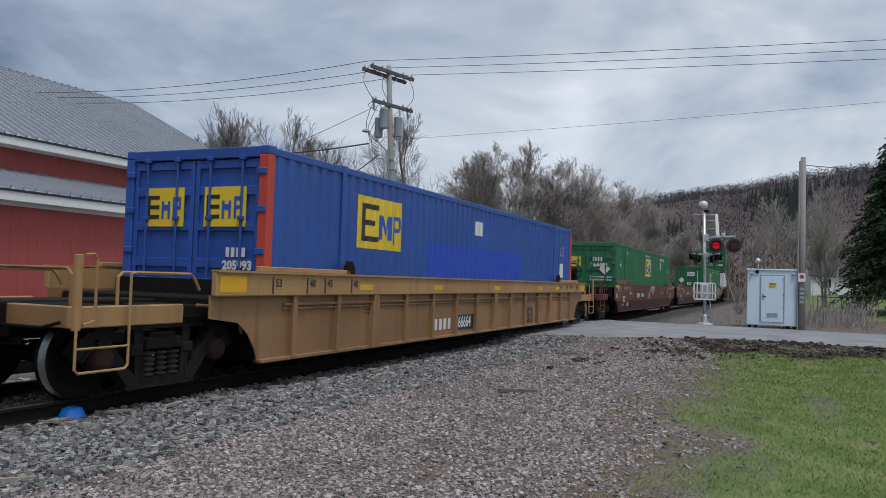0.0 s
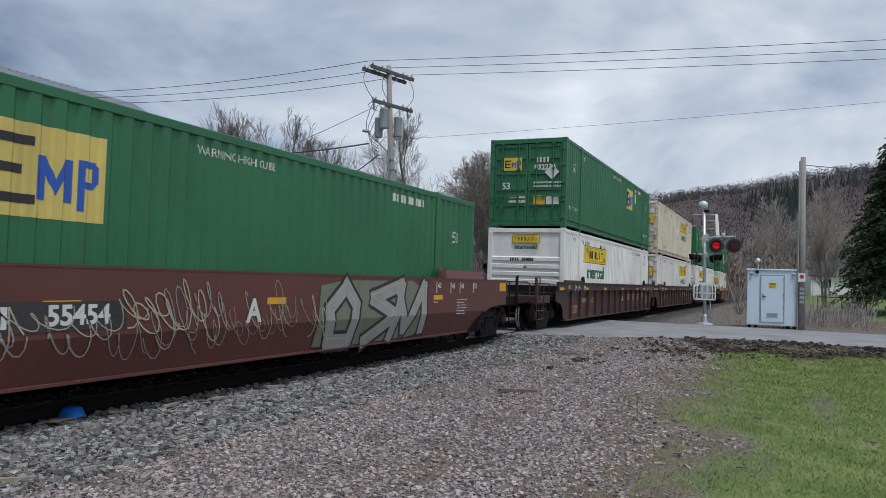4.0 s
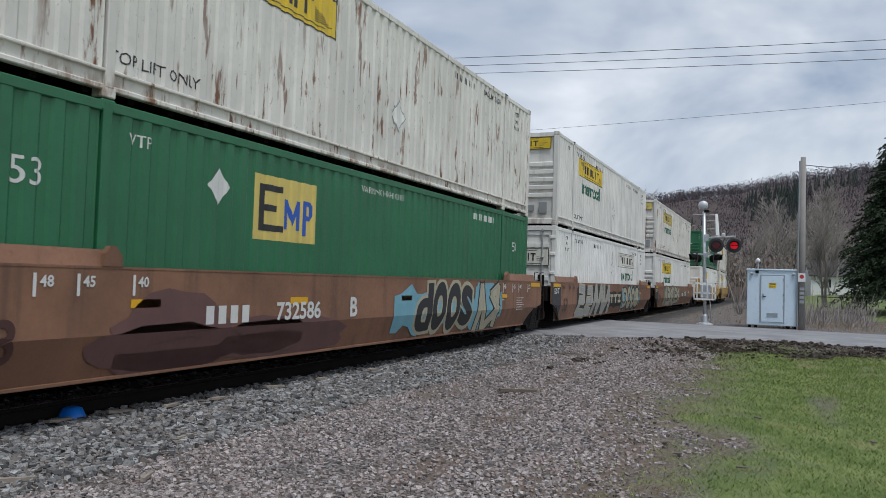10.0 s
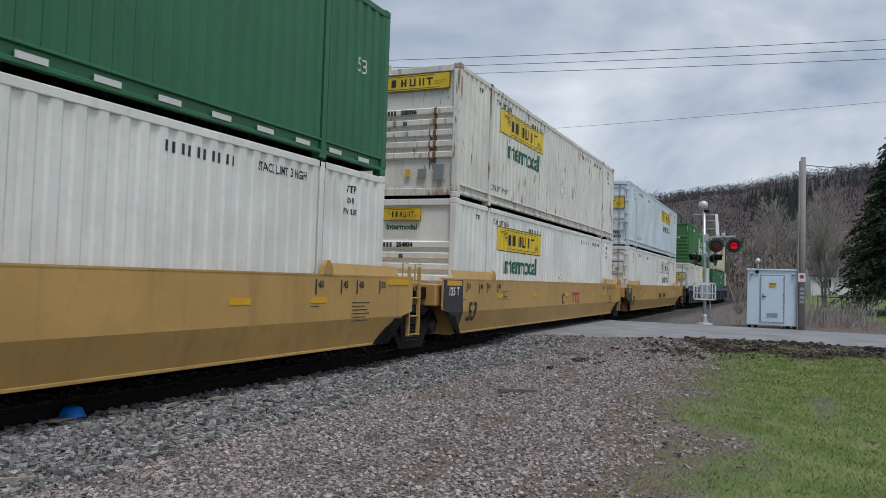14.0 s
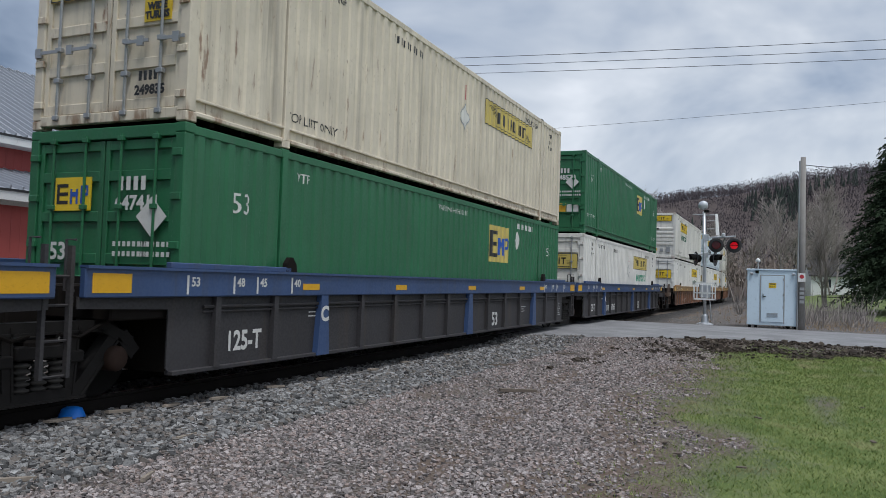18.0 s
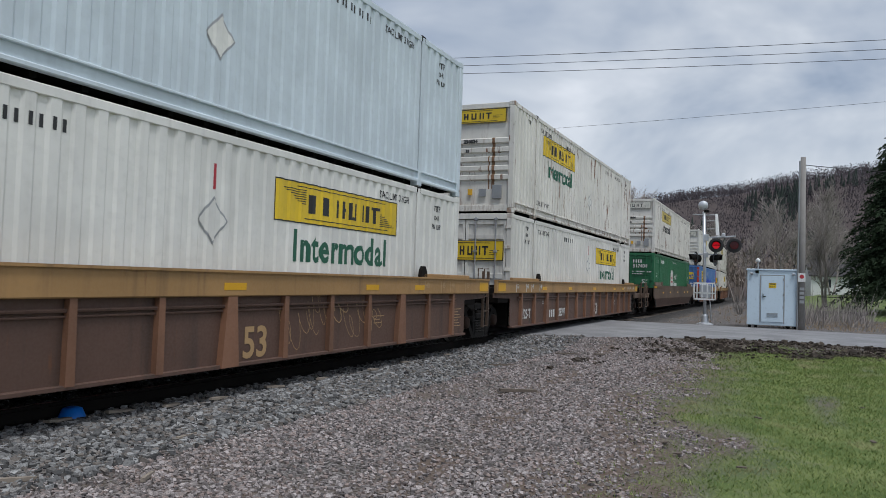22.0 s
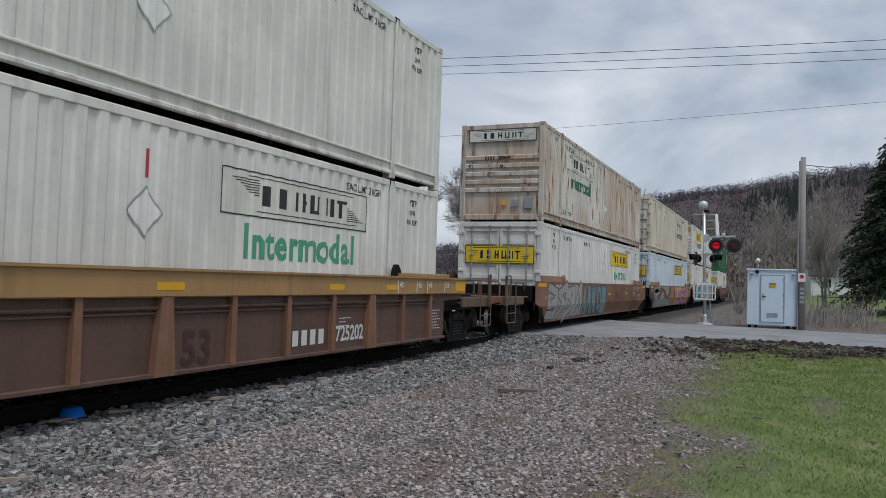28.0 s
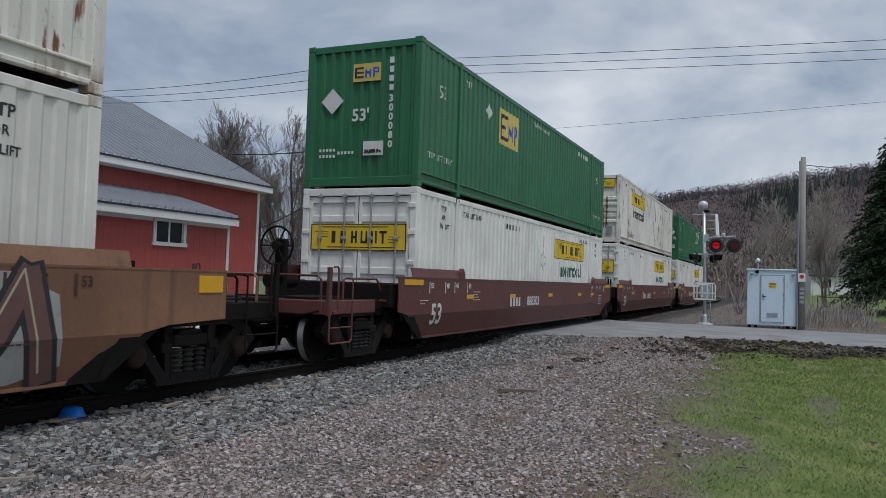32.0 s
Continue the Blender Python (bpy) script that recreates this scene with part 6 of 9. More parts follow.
C, J = "coupler", "joint"
TRAIN = [
    # place, (kind, paint, front, rear, lower paint), marks, brake, bottom, top
    (-28.2, ("ribbed", "brown_dark", C, C, "brown_dark"), well_marks(number="66012", big=""), "", None, None),
    (-4.7, ("ribbed", "ochre", C, C, "tan_car"), well_marks("ink", number="66664", num_at=6.4, plate=True, big="53", big_at=11.0), "", dict(paint_key="blue", end="doors", sign="block", code="205993"), None),
    (18.75, ("smooth", "maroon", C, J, None), well_marks(number="55454", num_at=8.58, letter="B", letter_at=7.5, load="WELL LD LMT 118,700", big_at=0.98, big_ink="logo_white", slope=0.2, extra=both(tonnage("125 T", plate=False), road_number("55454", 4.15), spray(11, 10.8 - HL, 15.4 - HL, ["graf_grey", "graf_black"], "graf_black", "tags"))), "front", dict(block("green", "doors", "264482"), mark_at=7.45), None),
    (38.0, ("smooth", "maroon", J, J, None), well_marks(number="55454", num_at=8.58, letter="C", letter_at=7.5, load="WELL LD LMT 118,600", big_at=0.98, big_ink="logo_white", slope=0.2, extra=both(tonnage("125 T", plate=False), road_number("55454", 4.15), spray(12, 12.2 - HL, 13.6 - HL, ["graf_grey"], "graf_black", "tags"))), "", None, None),
    (57.1, ("smooth", "maroon", J, C, None), well_marks(number="", letter="A", big_at=0.98, big_ink="logo_white", slope=0.2, extra=both(tonnage("125 T", plate=False), road_number("55454", 4.15), spray(13, 4.0 - HL, 9.8 - HL, ["graf_cream", "graf_grey"], "graf_black", "tags"), spray(14, 9.8 - HL, 13.4 - HL, ["graf_grey", "graf_sage"], "graf_black"))), "", dict(block("green", "waves"), end_style="white"), None),
    (81.0, ("ribbed", "maroon_dark", C, J, None), well_marks(letter="A", letter_at=6.9, number="211628", num_at=3.0, big="53", big_at=14.7, big_ink="ink_gold", num_ink="ink_gold", extra=both(tonnage("125T", 1.0, ink="ink_gold"), slanted_marks)), "", haul("white_clean", "ribs", word=IG), block("green", "doors", "832234")),
    (100.2, ("ribbed", "maroon_dark", J, J, None), well_marks(letter="C", letter_at=6.9, number="211628", num_at=3.0, big="53", big_at=14.7, big_ink="ink_gold", num_ink="ink_gold", extra=both(tonnage("125T", 1.0, ink="ink_gold"), slanted_marks)), "", haul("white", "doors", word=IG), haul("cream", "doors", "yellow", IG, "244779")),
    (119.6, ("ribbed", "maroon_dark", J, C, None), well_marks(letter="B", letter_at=6.9, number="211628", num_at=3.0, big="53", big_at=14.7, big_ink="ink_gold", num_ink="ink_gold", extra=both(tonnage("125T", 1.0, ink="ink_gold"), slanted_marks)), "", dict(haul("white_clean", "ribs", word=IG, code="256187"), end_style="white"), block("green", "waves", "650869")),
    (142.9, ("ribbed", "ochre", C, C, "brown_dark"), well_marks("ink_white", number="657126", num_at=11.6, big="", extra=spray(21, 6.5 - HL, 9.5 - HL, ["graf_cream"], "graf_black", "tags")), "rear", dict(haul("white_clean", "doors", "white", IG), end_style="yellow"), hexa("green", "doors")),
    (166.6, ("smooth", "brown", C, J, None), well_marks("ink_white", number="732586", num_at=4.7, big="53", big_ink="ink_dark", letter="B", letter_at=6.8, plate=False, extra=both(tonnage("125 T"), spray_ground(8.2, 13.8, 0.40, 1.24, "graf_sky", 31, 0.16), spray_word("doos", 9.1, 11.9, 0.36, 1.34, "graf_black", "graf_cream", 33), spray(34, 12.1 - HL, 13.5 - HL, ["graf_cream", "graf_sky"], "graf_black"), spray_fields(32, 2.2 - HL, 6.2 - HL, ["graf_plum"]))), "", block("green", "waves"), dict(haul("white_old", "ribs", "yellow", None), end_style="white")),
    (185.6, ("smooth", "brown", J, J, None), well_marks("ink_dark", number="", big="53", big_ink="ink_dark", extra=both(tonnage("125 T"), spray(41, 2.2 - HL, 7.2 - HL, ["graf_grey", "graf_black"], "graf_cream"), spray_ground(7.0, 9.7, 0.52, 1.12, "graf_black", 43, 0.05), block_marks("graf_cream", 7.35, 0.68, 0.58), spray_ground(9.7, 13.9, 0.42, 1.28, "graf_sky", 44, 0.14), spray_word("Doos", 9.9, 13.6, 0.36, 1.34, "graf_cream", "graf_black", 42, edge=0.10))), "", haul("white_clean", "doors", "white", IG, "241129"), haul("white", "ribs", "yellow", IG)),
    (205.2, ("smooth", "brown", J, C, None), well_marks("ink_dark", number="732586", num_at=11.55, plate=True, big="53", big_ink="ink_dark", letter="A", letter_at=9.6, extra=both(tonnage("125 T"), spray(51, 2.3 - HL, 8.9 - HL, ["graf_cream", "graf_sage"], "graf_black"))), "", haul("white_clean", "ribs", "yellow", IG, "293914"), haul("white_old", "ribs", "faded", IG)),
    (228.85, ("smooth", "yellow_car", C, J, None), well_marks("ink", number="768457", num_at=4.6, plate=True, big="53", letter="A", letter_at=6.95, slope=0.2), "", haul("white_clean", "ribs", "yellow", IB, "302304"), hexa("green", "ribs")),
    (248.2, ("smooth", "yellow_car", J, J, None), well_marks("ink", number="", big="53", letter="C", letter_at=8.2, slope=0.2, extra=both(tonnage("125 T"), block_marks("ink_red", 9.3, 0.78, 0.26))), "", haul("white_clean", "ribs", "yellow", IG), haul("white_old", "ribs", "yellow", IG, "258396")),
    (267.8, ("smooth", "yellow_car", J, C, None), well_marks("ink", number="768457", num_at=9.5, big="53", letter="B", slope=0.2, extra=tonnage("125 T")), "rear", haul("white_clean", "doors", "white", IG), haul("ice", "doors", "yellow", IG)),
    (291.1, ("ribbed", "navy", C, J, "grime"), well_marks(number="888965", num_at=4.1, letter="B", letter_at=2.2, big="53", big_at=10.2, big_size=0.4, extra=spray(61, 0.4 - HL, 3.2 - HL, ["graf_grey"], "graf_black", "tags")), "", haul("white", "doors", "faded", IB), hexa("green_pale", "ribs")),
    (310.5, ("ribbed", "navy", J, J, "grime"), well_marks(number="", letter="C", letter_at=2.0, big="53", big_at=10.6, big_size=0.42, extra=tonnage("125-T")), "", block("green", "doors", "647411"), dict(haul("cream", "doors", "faded", None, "249835"), caution=True)),
    (329.95, ("ribbed", "navy", J, C, "grime"), well_marks(number="888965", num_at=4.1, letter="A", letter_at=2.2, big="53", big_at=10.6, big_size=0.42, extra=tonnage("125-T")), "", haul("white", "doors", "faded", IT), block("green", "doors", "648578")),
    (353.8, ("ribbed", "ochre", C, J, "brown_dark"), well_marks("ink_white", number="728397", num_at=4.4, big="53", big_at=10.2, big_ink="ink_dark"), "", haul("white_clean", "doors", "yellow", IG), haul("white", "ribs", "yellow", IG)),
    (373.0, ("ribbed", "ochre", J, J, "brown_dark"), well_marks("ink_gold", number="", big="53", big_at=9.0, extra=both(tonnage("125-T"), block_marks("ink_red", 3.0, 0.42, 0.36), spray(71, 9.6 - HL, 13.0 - HL, ["ink_gold"], "graf_black", "tags"))), "", haul("white_clean", "doors", "yellow", IG), haul("ice", "ribs", "bold", IB)),
    (392.65, ("ribbed", "ochre", J, C, "brown_dark"), well_marks("ink_white", number="728397", num_at=4.4, big="53", big_at=9.6, extra=tonnage("125-T")), "rear", haul("white", "doors", "yellow", IG), haul("white_old", "ribs", "yellow", IG)),
    (415.95, ("smooth", "umber", C, C, "brown_dark"), well_marks("ink_dark", number="", big=""), "rear", hexa("green", "doors", "517400"), dict(haul("white_old", "ribs", "faded", IB), end_style="white")),
    (438.95, ("ribbed", "ochre", C, J, "brown_dark"), well_marks("ink_white", number="725202", num_at=4.6, big="53", big_at=9.4, plate=True), "", dict(paint_key="blue_pale", end="doors", sign="block", code="205149"), dict(haul("white", "ribs", "faded", IG, "243496"), end_style="white")),
    (458.6, ("ribbed", "ochre", J, J, "brown_dark"), well_marks("ink_white", number="", big="53", big_at=9.4, extra=tonnage("125T")), "", haul("white", "doors", "yellow", IG), haul("white_old", "ribs", "faded", IG)),
    (477.5, ("ribbed", "ochre", J, C, "brown_dark"), well_marks("ink_white", number="725202", num_at=12.2, big="53", big_at=9.2, big_ink="ink_dark", extra=tonnage("125T")), "", haul("white", "doors", "white", IT), haul("white", "ribs", "yellow", IG)),
    (500.9, ("smooth", "brown", C, J, None), well_marks("ink_white", number="", big="", extra=both(spray(81, 0.2 - HL, 4.4 - HL, ["graf_grey", "brown"], "graf_grey", "tags"), spray(82, 0.3 - HL, 4.1 - HL, ["graf_grey"], "graf_plum"), spray_word("ARKOI", 4.3, 8.0, 0.34, 1.36, "graf_slate", "graf_tealdark", 83, 0.05, 0.05, 0.10), spray(84, 8.2 - HL, 14.7 - HL, ["ink_dark"], "graf_black", "tags"))), "", haul("white", "doors", "yellow", IT), dict(haul("white_rusty", "ribs", "white", IG), end_style="white")),
    (520.3, ("smooth", "brown", J, J, None), well_marks("ink_dark", number="", big="53", big_ink="ink_dark", extra=both(tonnage("125 T"), spray_ground(6.6, 15.6, 0.30, 1.40, "ochre", 95, 0.02), spray_ground(0.5, 6.9, 0.30, 1.38, "graf_mist", 91, 0.03), spray_ground(0.25, 2.0, 1.02, 1.24, "graf_cream", 98, 0.05), spray_almonds((2.4, 1.02, 0.95, 0.22, 0.22), (4.2, 0.98, 0.85, 0.20, -0.22), (6.0, 1.02, 0.72, 0.26, 0.40)), spray(94, 5.6 - HL, 6.7 - HL, ["graf_cream"], "graf_black", "tags", z0=0.40, z1=0.72), block_marks("ink_red", 7.0, 0.72, 0.36), spray_ground(8.3, 14.6, 0.42, 1.18, "graf_sky", 96, 0.12), spray(92, 8.7 - HL, 14.3 - HL, ["graf_pink", "graf_yellow"], "graf_plum"), spray(97, 8.4 - HL, 14.4 - HL, ["graf_black"], "graf_black", "tags"))), "", haul("ice", "doors", "bold", None), haul("cream", "doors", "white", IB)),
    (539.55, ("smooth", "brown", J, C, None), well_marks("ink_dark", number="733235", num_at=11.2, plate=True, big="53", big_at=0.72, big_size=0.5, big_ink="ink_dark", extra=both(tonnage("125 T"), spray_ground(9.45, 14.2, 0.30, 1.40, "ochre", 105, 0.02), spray_ground(1.25, 9.4, 0.30, 1.36, "graf_teal", 104, 0.03), spray_word("NOSER", 1.95, 5.95, 0.34, 1.36, "graf_teal", "graf_black", 101, 0.16, 0.04, 0.075), spray(102, 5.95 - HL, 9.3 - HL, ["graf_tealdark", "graf_teal"], "graf_tealdark"), spray(103, 12.6 - HL, 15.6 - HL, ["graf_plum", "graf_grey"], "graf_black"))), "", haul("white", "doors", "yellow", IG), haul("white_old", "ribs", "yellow", IG)),
    (563.1, ("smooth", "maroon", C, J, None), well_marks("ink_white", number="888503", num_at=6.4, big="53"), "front", haul("white_clean", "doors", "yellow", IG), block("green", "waves", "300080")),
    (582.5, ("smooth", "maroon", J, J, None), well_marks("ink_white", number="888503", num_at=6.4, big="53"), "", haul("white_clean", "doors", "yellow", IG), haul("white_old", "ribs", "yellow", IB)),
    (601.9, ("smooth", "maroon", J, C, None), well_marks("ink_white", number="888503", num_at=6.4, big="53"), "", haul("white_clean", "doors", "yellow", IG), block("green", "doors")),
]
for place, (kind, pk, fr_, re_, lo_), marks, brake, bottom, top in TRAIN:
    u = well_car(kind, pk, fr_, re_, lo_, marks, brake)
    moving.append((u, place, 0.0))
    for spec, z, where in ((bottom, BOTTOM_Z, "sitting in a well car"), (top, TOP_Z, "stacked on another container")):
        if spec:
            moving.append((container(place=where, **spec), place, z))

# ------------------------------------------------------------------ ground, road, track
def smooth(a, b, x):
    t = min(1.0, max(0.0, (x - a) / (b - a)))
    return t * t * (3 - 2 * t)


def along(table, y):
    for (a, xa), (b, xb) in zip(table[:-1], table[1:]):
        if y <= b:
            return xa + (xb - xa) * (y - a) / (b - a)
    return table[-1][1]


NEAR_EDGE = [(-120, 62.0), (-20, 31.2), (-2.7, 26.0), (1.4, 24.5), (3.6, 22.4), (5.6, 20.4), (7.7, 19.6), (12, 19.8), (30, 19.0), (120, 12.0)]
FAR_EDGE = [(-120, 74.0), (-20, 40.8), (-3.6, 34.4), (2.0, 32.4), (4.8, 31.6), (6.6, 31.4), (12, 30.6), (30, 28.0), (120, 20.0)]


def road_d(x, y):
    """Distance past the road's near edge."""
    return x - along(NEAR_EDGE, y)


def road_far(x, y):
    return x - along(FAR_EDGE, y)


def road_z(y):
    return 0.06 + 0.17 * smooth(-6, 6.0, y) - 0.25 * smooth(11, 30, y)


def ground_z(x, y):
    z = 0.0
    d = abs(y - TRACK_Y) if x < 84 else 9
    z += 0.055 * (1 - smooth(1.5, 2.6, d))
    z -= 0.25 * smooth(10.5, 13, y) * (1 - smooth(40, 60, x))
    q = road_d(x, y)
    k = smooth(-2.2, -0.2, q) * (1 - smooth(0.2, 2.5, road_far(x, y)))
    z = z * (1 - k) + (road_z(y) - 0.03) * k
    if x > 33:
        z += 0.12 * smooth(33, 38, x) * (1 - smooth(3, 6, y))
        z += 1.15 * smooth(48, 80, x) * (1 - smooth(-6, 3, y))
    z += 0.03 * noise.noise((x * 0.5, y * 0.5, 3.1)) * (1 - k) * (1 if d > 2 else 0)
    return z


def edge_grass(x):
    """The ragged edge of the lawn: y below which grass grows."""
    return 1.35 - 0.42 * (1 - smooth(5.0, 10.0, x)) + 0.40 * noise.noise((x * 0.45, 5.0, 0.0)) + 0.3 * noise.noise((x * 1.7, 9.0, 0.0)) - 0.55 * smooth(6.5, 9, x) * (1 - smooth(9, 11, x))


def grass_amount(x, y):
    q = road_d(x, y)
    if q > -0.1 and road_far(x, y) < 0.4:
        return 0.0
    if q <= 0:
        e = edge_grass(x)
        g = smooth(e + 1.35, e - 1.5, y + 0.55 * noise.noise((x * 1.1, y * 1.1, 4.0)) + 0.45 * noise.noise((x * 3.3, y * 3.3, 1.0)) + 0.35 * noise.noise((x * 8.0, y * 8.0, 1.0)))
        g *= 1 - 0.5 * smooth(0.38, 0.68, noise.noise((x * 0.55, y * 0.9, 13.0)))
        return g * smooth(-0.4, -3.4, q + 1.7 * noise.noise((x * 0.7, y * 0.9, 21.0)) + 0.8 * noise.noise((x * 2.3, y * 2.3, 2.0))) if x > 10 else g
    if y < 1.0 and x > 38:
        return smooth(44, 50, x)
    if y > 14:
        return 0.7
    return 0.1


def dirt_amount(x, y):
    q = road_d(x, y)
    spill = 0.75 * math.exp(-((x - 15.8) / 2.6) ** 2 - ((y - 3.95) / 0.62) ** 2) * smooth(-0.25, 0.25, noise.noise((x * 0.9, y * 2.0, 17.0)) + 0.25)
    if spill > 0.3:
        return spill
    if q < 0.1 and y < 4.2:
        n_ = 0.9 * noise.noise((x * 0.7, y * 0.7, 8.0)) + 0.5 * noise.noise((x * 2.1, y * 2.1, 2.0))
        return smooth(-6.6, -1.6, q + 2.0 * n_) * smooth(4.6, 2.4, y)
    if y < 6 and 0 < road_far(x, y) < 14:
        return 0.45
    return 0.0


def worn_amount(x, y):
    """Brown earth worn bare beside the lawn and in a wheel track across the yard."""
    if not (0 < x < 24 and 0 < y < 6):
        return 0.0
    a = 1 - smooth(0.3, 1.3, abs(y - edge_grass(x) - 0.45))
    b = 1 - smooth(0.1, 0.55, abs(y - 2.9 - 0.09 * (x - 6)))
    k = 0.75 + 1.0 * noise.noise((x * 0.6, y * 1.6, 31.0))
    return max(0.0, min(1.0, max(a, 0.8 * b) * k))


xs = np.concatenate([[-3000, -1200, -400, -120, -50, -20, -8], np.arange(-3, 10, 0.14), np.arange(10, 34, 0.22), np.arange(34, 60, 1.0), np.arange(60, 140, 5), [160, 220, 320, 500, 900, 1600, 3000]])
ys = np.concatenate([[-3000, -1200, -400, -120, -50, -25, -12, -8], np.arange(-5, 10, 0.16), np.arange(10, 30, 1.0), np.arange(30, 100, 6), [120, 200, 400, 900, 3000]])
gv, gf = [], []
wg, wd, wb, ww = [], [], [], []
for x in xs:
    for y in ys:
        gv.append((x, y, ground_z(x, y)))
        wg.append(grass_amount(x, y))
        wd.append(dirt_amount(x, y))
        ww.append(worn_amount(x, y))
        d = abs(y - TRACK_Y)
        e = 2.35 + 0.25 * noise.noise((x * 0.6, 2.2, 0.0))
        wb.append(1 - smooth(e - 0.5, e + 0.7, d + 0.3 * noise.noise((x * 2.0, y * 2.0, 6.0))))
ny = len(ys)
gf = [(i * ny + j, (i + 1) * ny + j, (i + 1) * ny + j + 1, i * ny + j + 1) for i in range(len(xs) - 1) for j in range(ny - 1)]
n = Nodes("yard_ground")
vec = n.raw
grav = n.mix(n.ramp(n.noise(30, 3, vec=vec), 0.38, 0.66), (0.040, 0.036, 0.034), (0.25, 0.235, 0.228))
grav = n.mix(n.mul(n.ramp(n.noise(0.55, 4, (0.6, 1.6, 1), vec=vec), 0.46, 0.66), 0.6), grav, (0.15, 0.114, 0.092))
grav = n.mix(n.mul(n.ramp(n.noise(1.6, 6, (0.5, 2.2, 1), vec=vec), 0.57, 0.70), 0.65), grav, (0.085, 0.063, 0.048))
turf = n.mix(n.ramp(n.noise(1.3, 5, vec=vec), 0.35, 0.68), (0.085, 0.135, 0.038), (0.20, 0.24, 0.09))
turf = n.mix(n.mul(n.ramp(n.noise(60, 3, vec=vec), 0.4, 0.7), 0.5), turf, (0.11, 0.13, 0.045))
soil = n.mix(n.noise(6, 6, vec=vec), (0.035, 0.028, 0.023), (0.11, 0.09, 0.074))
stone = n.mix(n.ramp(n.noise(22, 3, vec=vec), 0.35, 0.65), (0.014, 0.013, 0.013), (0.085, 0.082, 0.08))
grav = n.mix(n.mul(n.attr("worn"), 0.8), grav, (0.135, 0.096, 0.072))
c = n.mix(n.attr("ballast"), grav, stone)
c = n.mix(n.mul(n.ramp(n.attr("dirt"), 0.3, 0.9), n.ramp(n.noise(2.4, 6, vec=vec), 0.40, 0.54)), c, soil)
c = n.mix(n.ramp(n.attr("grass"), 0.35, 0.95), c, turf)
n.bump(n.noise(45, 4, vec=vec), 0.6, 0.02)
M["ground"] = n.done(c, 0.95, spec=0.2)
me = raw_mesh("ground", gv, gf, M["ground"], True)
for nm, w in (("grass", wg), ("dirt", wd), ("ballast", wb), ("worn", ww)):
    me.attributes.new(nm, "FLOAT", "POINT").data.foreach_set("value", w)
ground = tagged(new("ground", me), "gravel yard with ballast, mud and spring grass", "ground", kind="structure")

n = Nodes("worn_asphalt")
c = n.mix(n.ramp(n.noise(0.8, 4, vec=n.raw), 0.3, 0.7), (0.17, 0.17, 0.178), (0.26, 0.26, 0.268))
c = n.mix(n.mul(n.ramp(n.noise(90, 2, vec=n.raw), 0.4, 0.7), 0.5), c, (0.13, 0.13, 0.135))
c = n.mix(n.mul(n.ramp(n.noise(2.2, 5, (1, 0.25, 1), vec=n.raw), 0.56, 0.70), 0.6), c, (0.33, 0.33, 0.33))
n.bump(n.noise(120, 3, vec=n.raw), 0.3, 0.006)
M["asphalt"] = n.done(c, 0.75)
rv, rf = [], []
steps = np.concatenate([np.arange(-100, -8, 4), np.arange(-8, 14, 0.4), np.arange(14, 100, 6)])
for a in steps:
    x0, x1 = along(NEAR_EDGE, a), along(FAR_EDGE, a)
    for j in range(11):
        t = j / 10
        x = x0 + (x1 - x0) * t
        w = 0.14 * noise.noise((a * 0.9, j, 7.0)) if j in (0, 10) else 0
        drop = -0.03 if j in (0, 10) else 0.0
        rv.append((x + w, a, road_z(a) + drop + 0.02 * (1 - abs(2 * t - 1))))
rf = [(i * 11 + j, i * 11 + j + 1, (i + 1) * 11 + j + 1, (i + 1) * 11 + j) for i in range(len(steps) - 1) for j in range(10)]
g = Geo()
g.add(rv, rf)
road = solid("road", g, M["asphalt"], "grey worn asphalt road over the level crossing", "road", "structure", smooth=True)

# rails: foot, web and head swept along the track
CURVE_X, CURVE_R, CURVE_END = 84.0, 330.0, 0.55


def track_point(s):
    """Place and heading on the track: straight past the yard, then bending to the left."""
    if s <= CURVE_X:
        return s, TRACK_Y, 0.0
    a = min((s - CURVE_X) / CURVE_R, CURVE_END)
    x = CURVE_X + CURVE_R * math.sin(a)
    y = TRACK_Y + CURVE_R * (1 - math.cos(a))
    rest = s - CURVE_X - CURVE_R * a
    return x + rest * math.cos(a), y + rest * math.sin(a), a


RAIL = [(-0.070, 0.0), (0.070, 0.0), (0.070, 0.014), (0.012, 0.032), (0.010, 0.135), (0.035, 0.150), (0.036, 0.176), (0.028, 0.184), (-0.028, 0.184), (-0.036, 0.176), (-0.035, 0.150), (-0.010, 0.135), (-0.012, 0.032), (-0.070, 0.014)]
stops = [-60, CURVE_X] + list(np.arange(CURVE_X + 4, 200, 4)) + list(np.arange(200, 700, 50))
for side in (-1, 1):
    v, f = [], []
    for s in stops:
        x, y, a = track_point(s)
        nx, ny_ = -math.sin(a), math.cos(a)
        for o, h in RAIL:
            v.append((x + nx * (side * 0.7525 + o), y + ny_ * (side * 0.7525 + o), RAIL_Z - 0.184 + h))
    k = len(RAIL)
    f = [(i * k + j, i * k + (j + 1) % k, (i + 1) * k + (j + 1) % k, (i + 1) * k + j) for i in range(len(stops) - 1) for j in range(k)]
    g = Geo().add(v, f)
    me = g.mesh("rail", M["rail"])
    me.materials.append(M["steel_bright"])
    for p in me.polygons:
        if p.normal.z > 0.95 and p.center.z > RAIL_Z - 0.01:
            p.material_index = 1
    tagged(new("rail", me), "steel rail with a polished head", "rail", "rails", "structure")

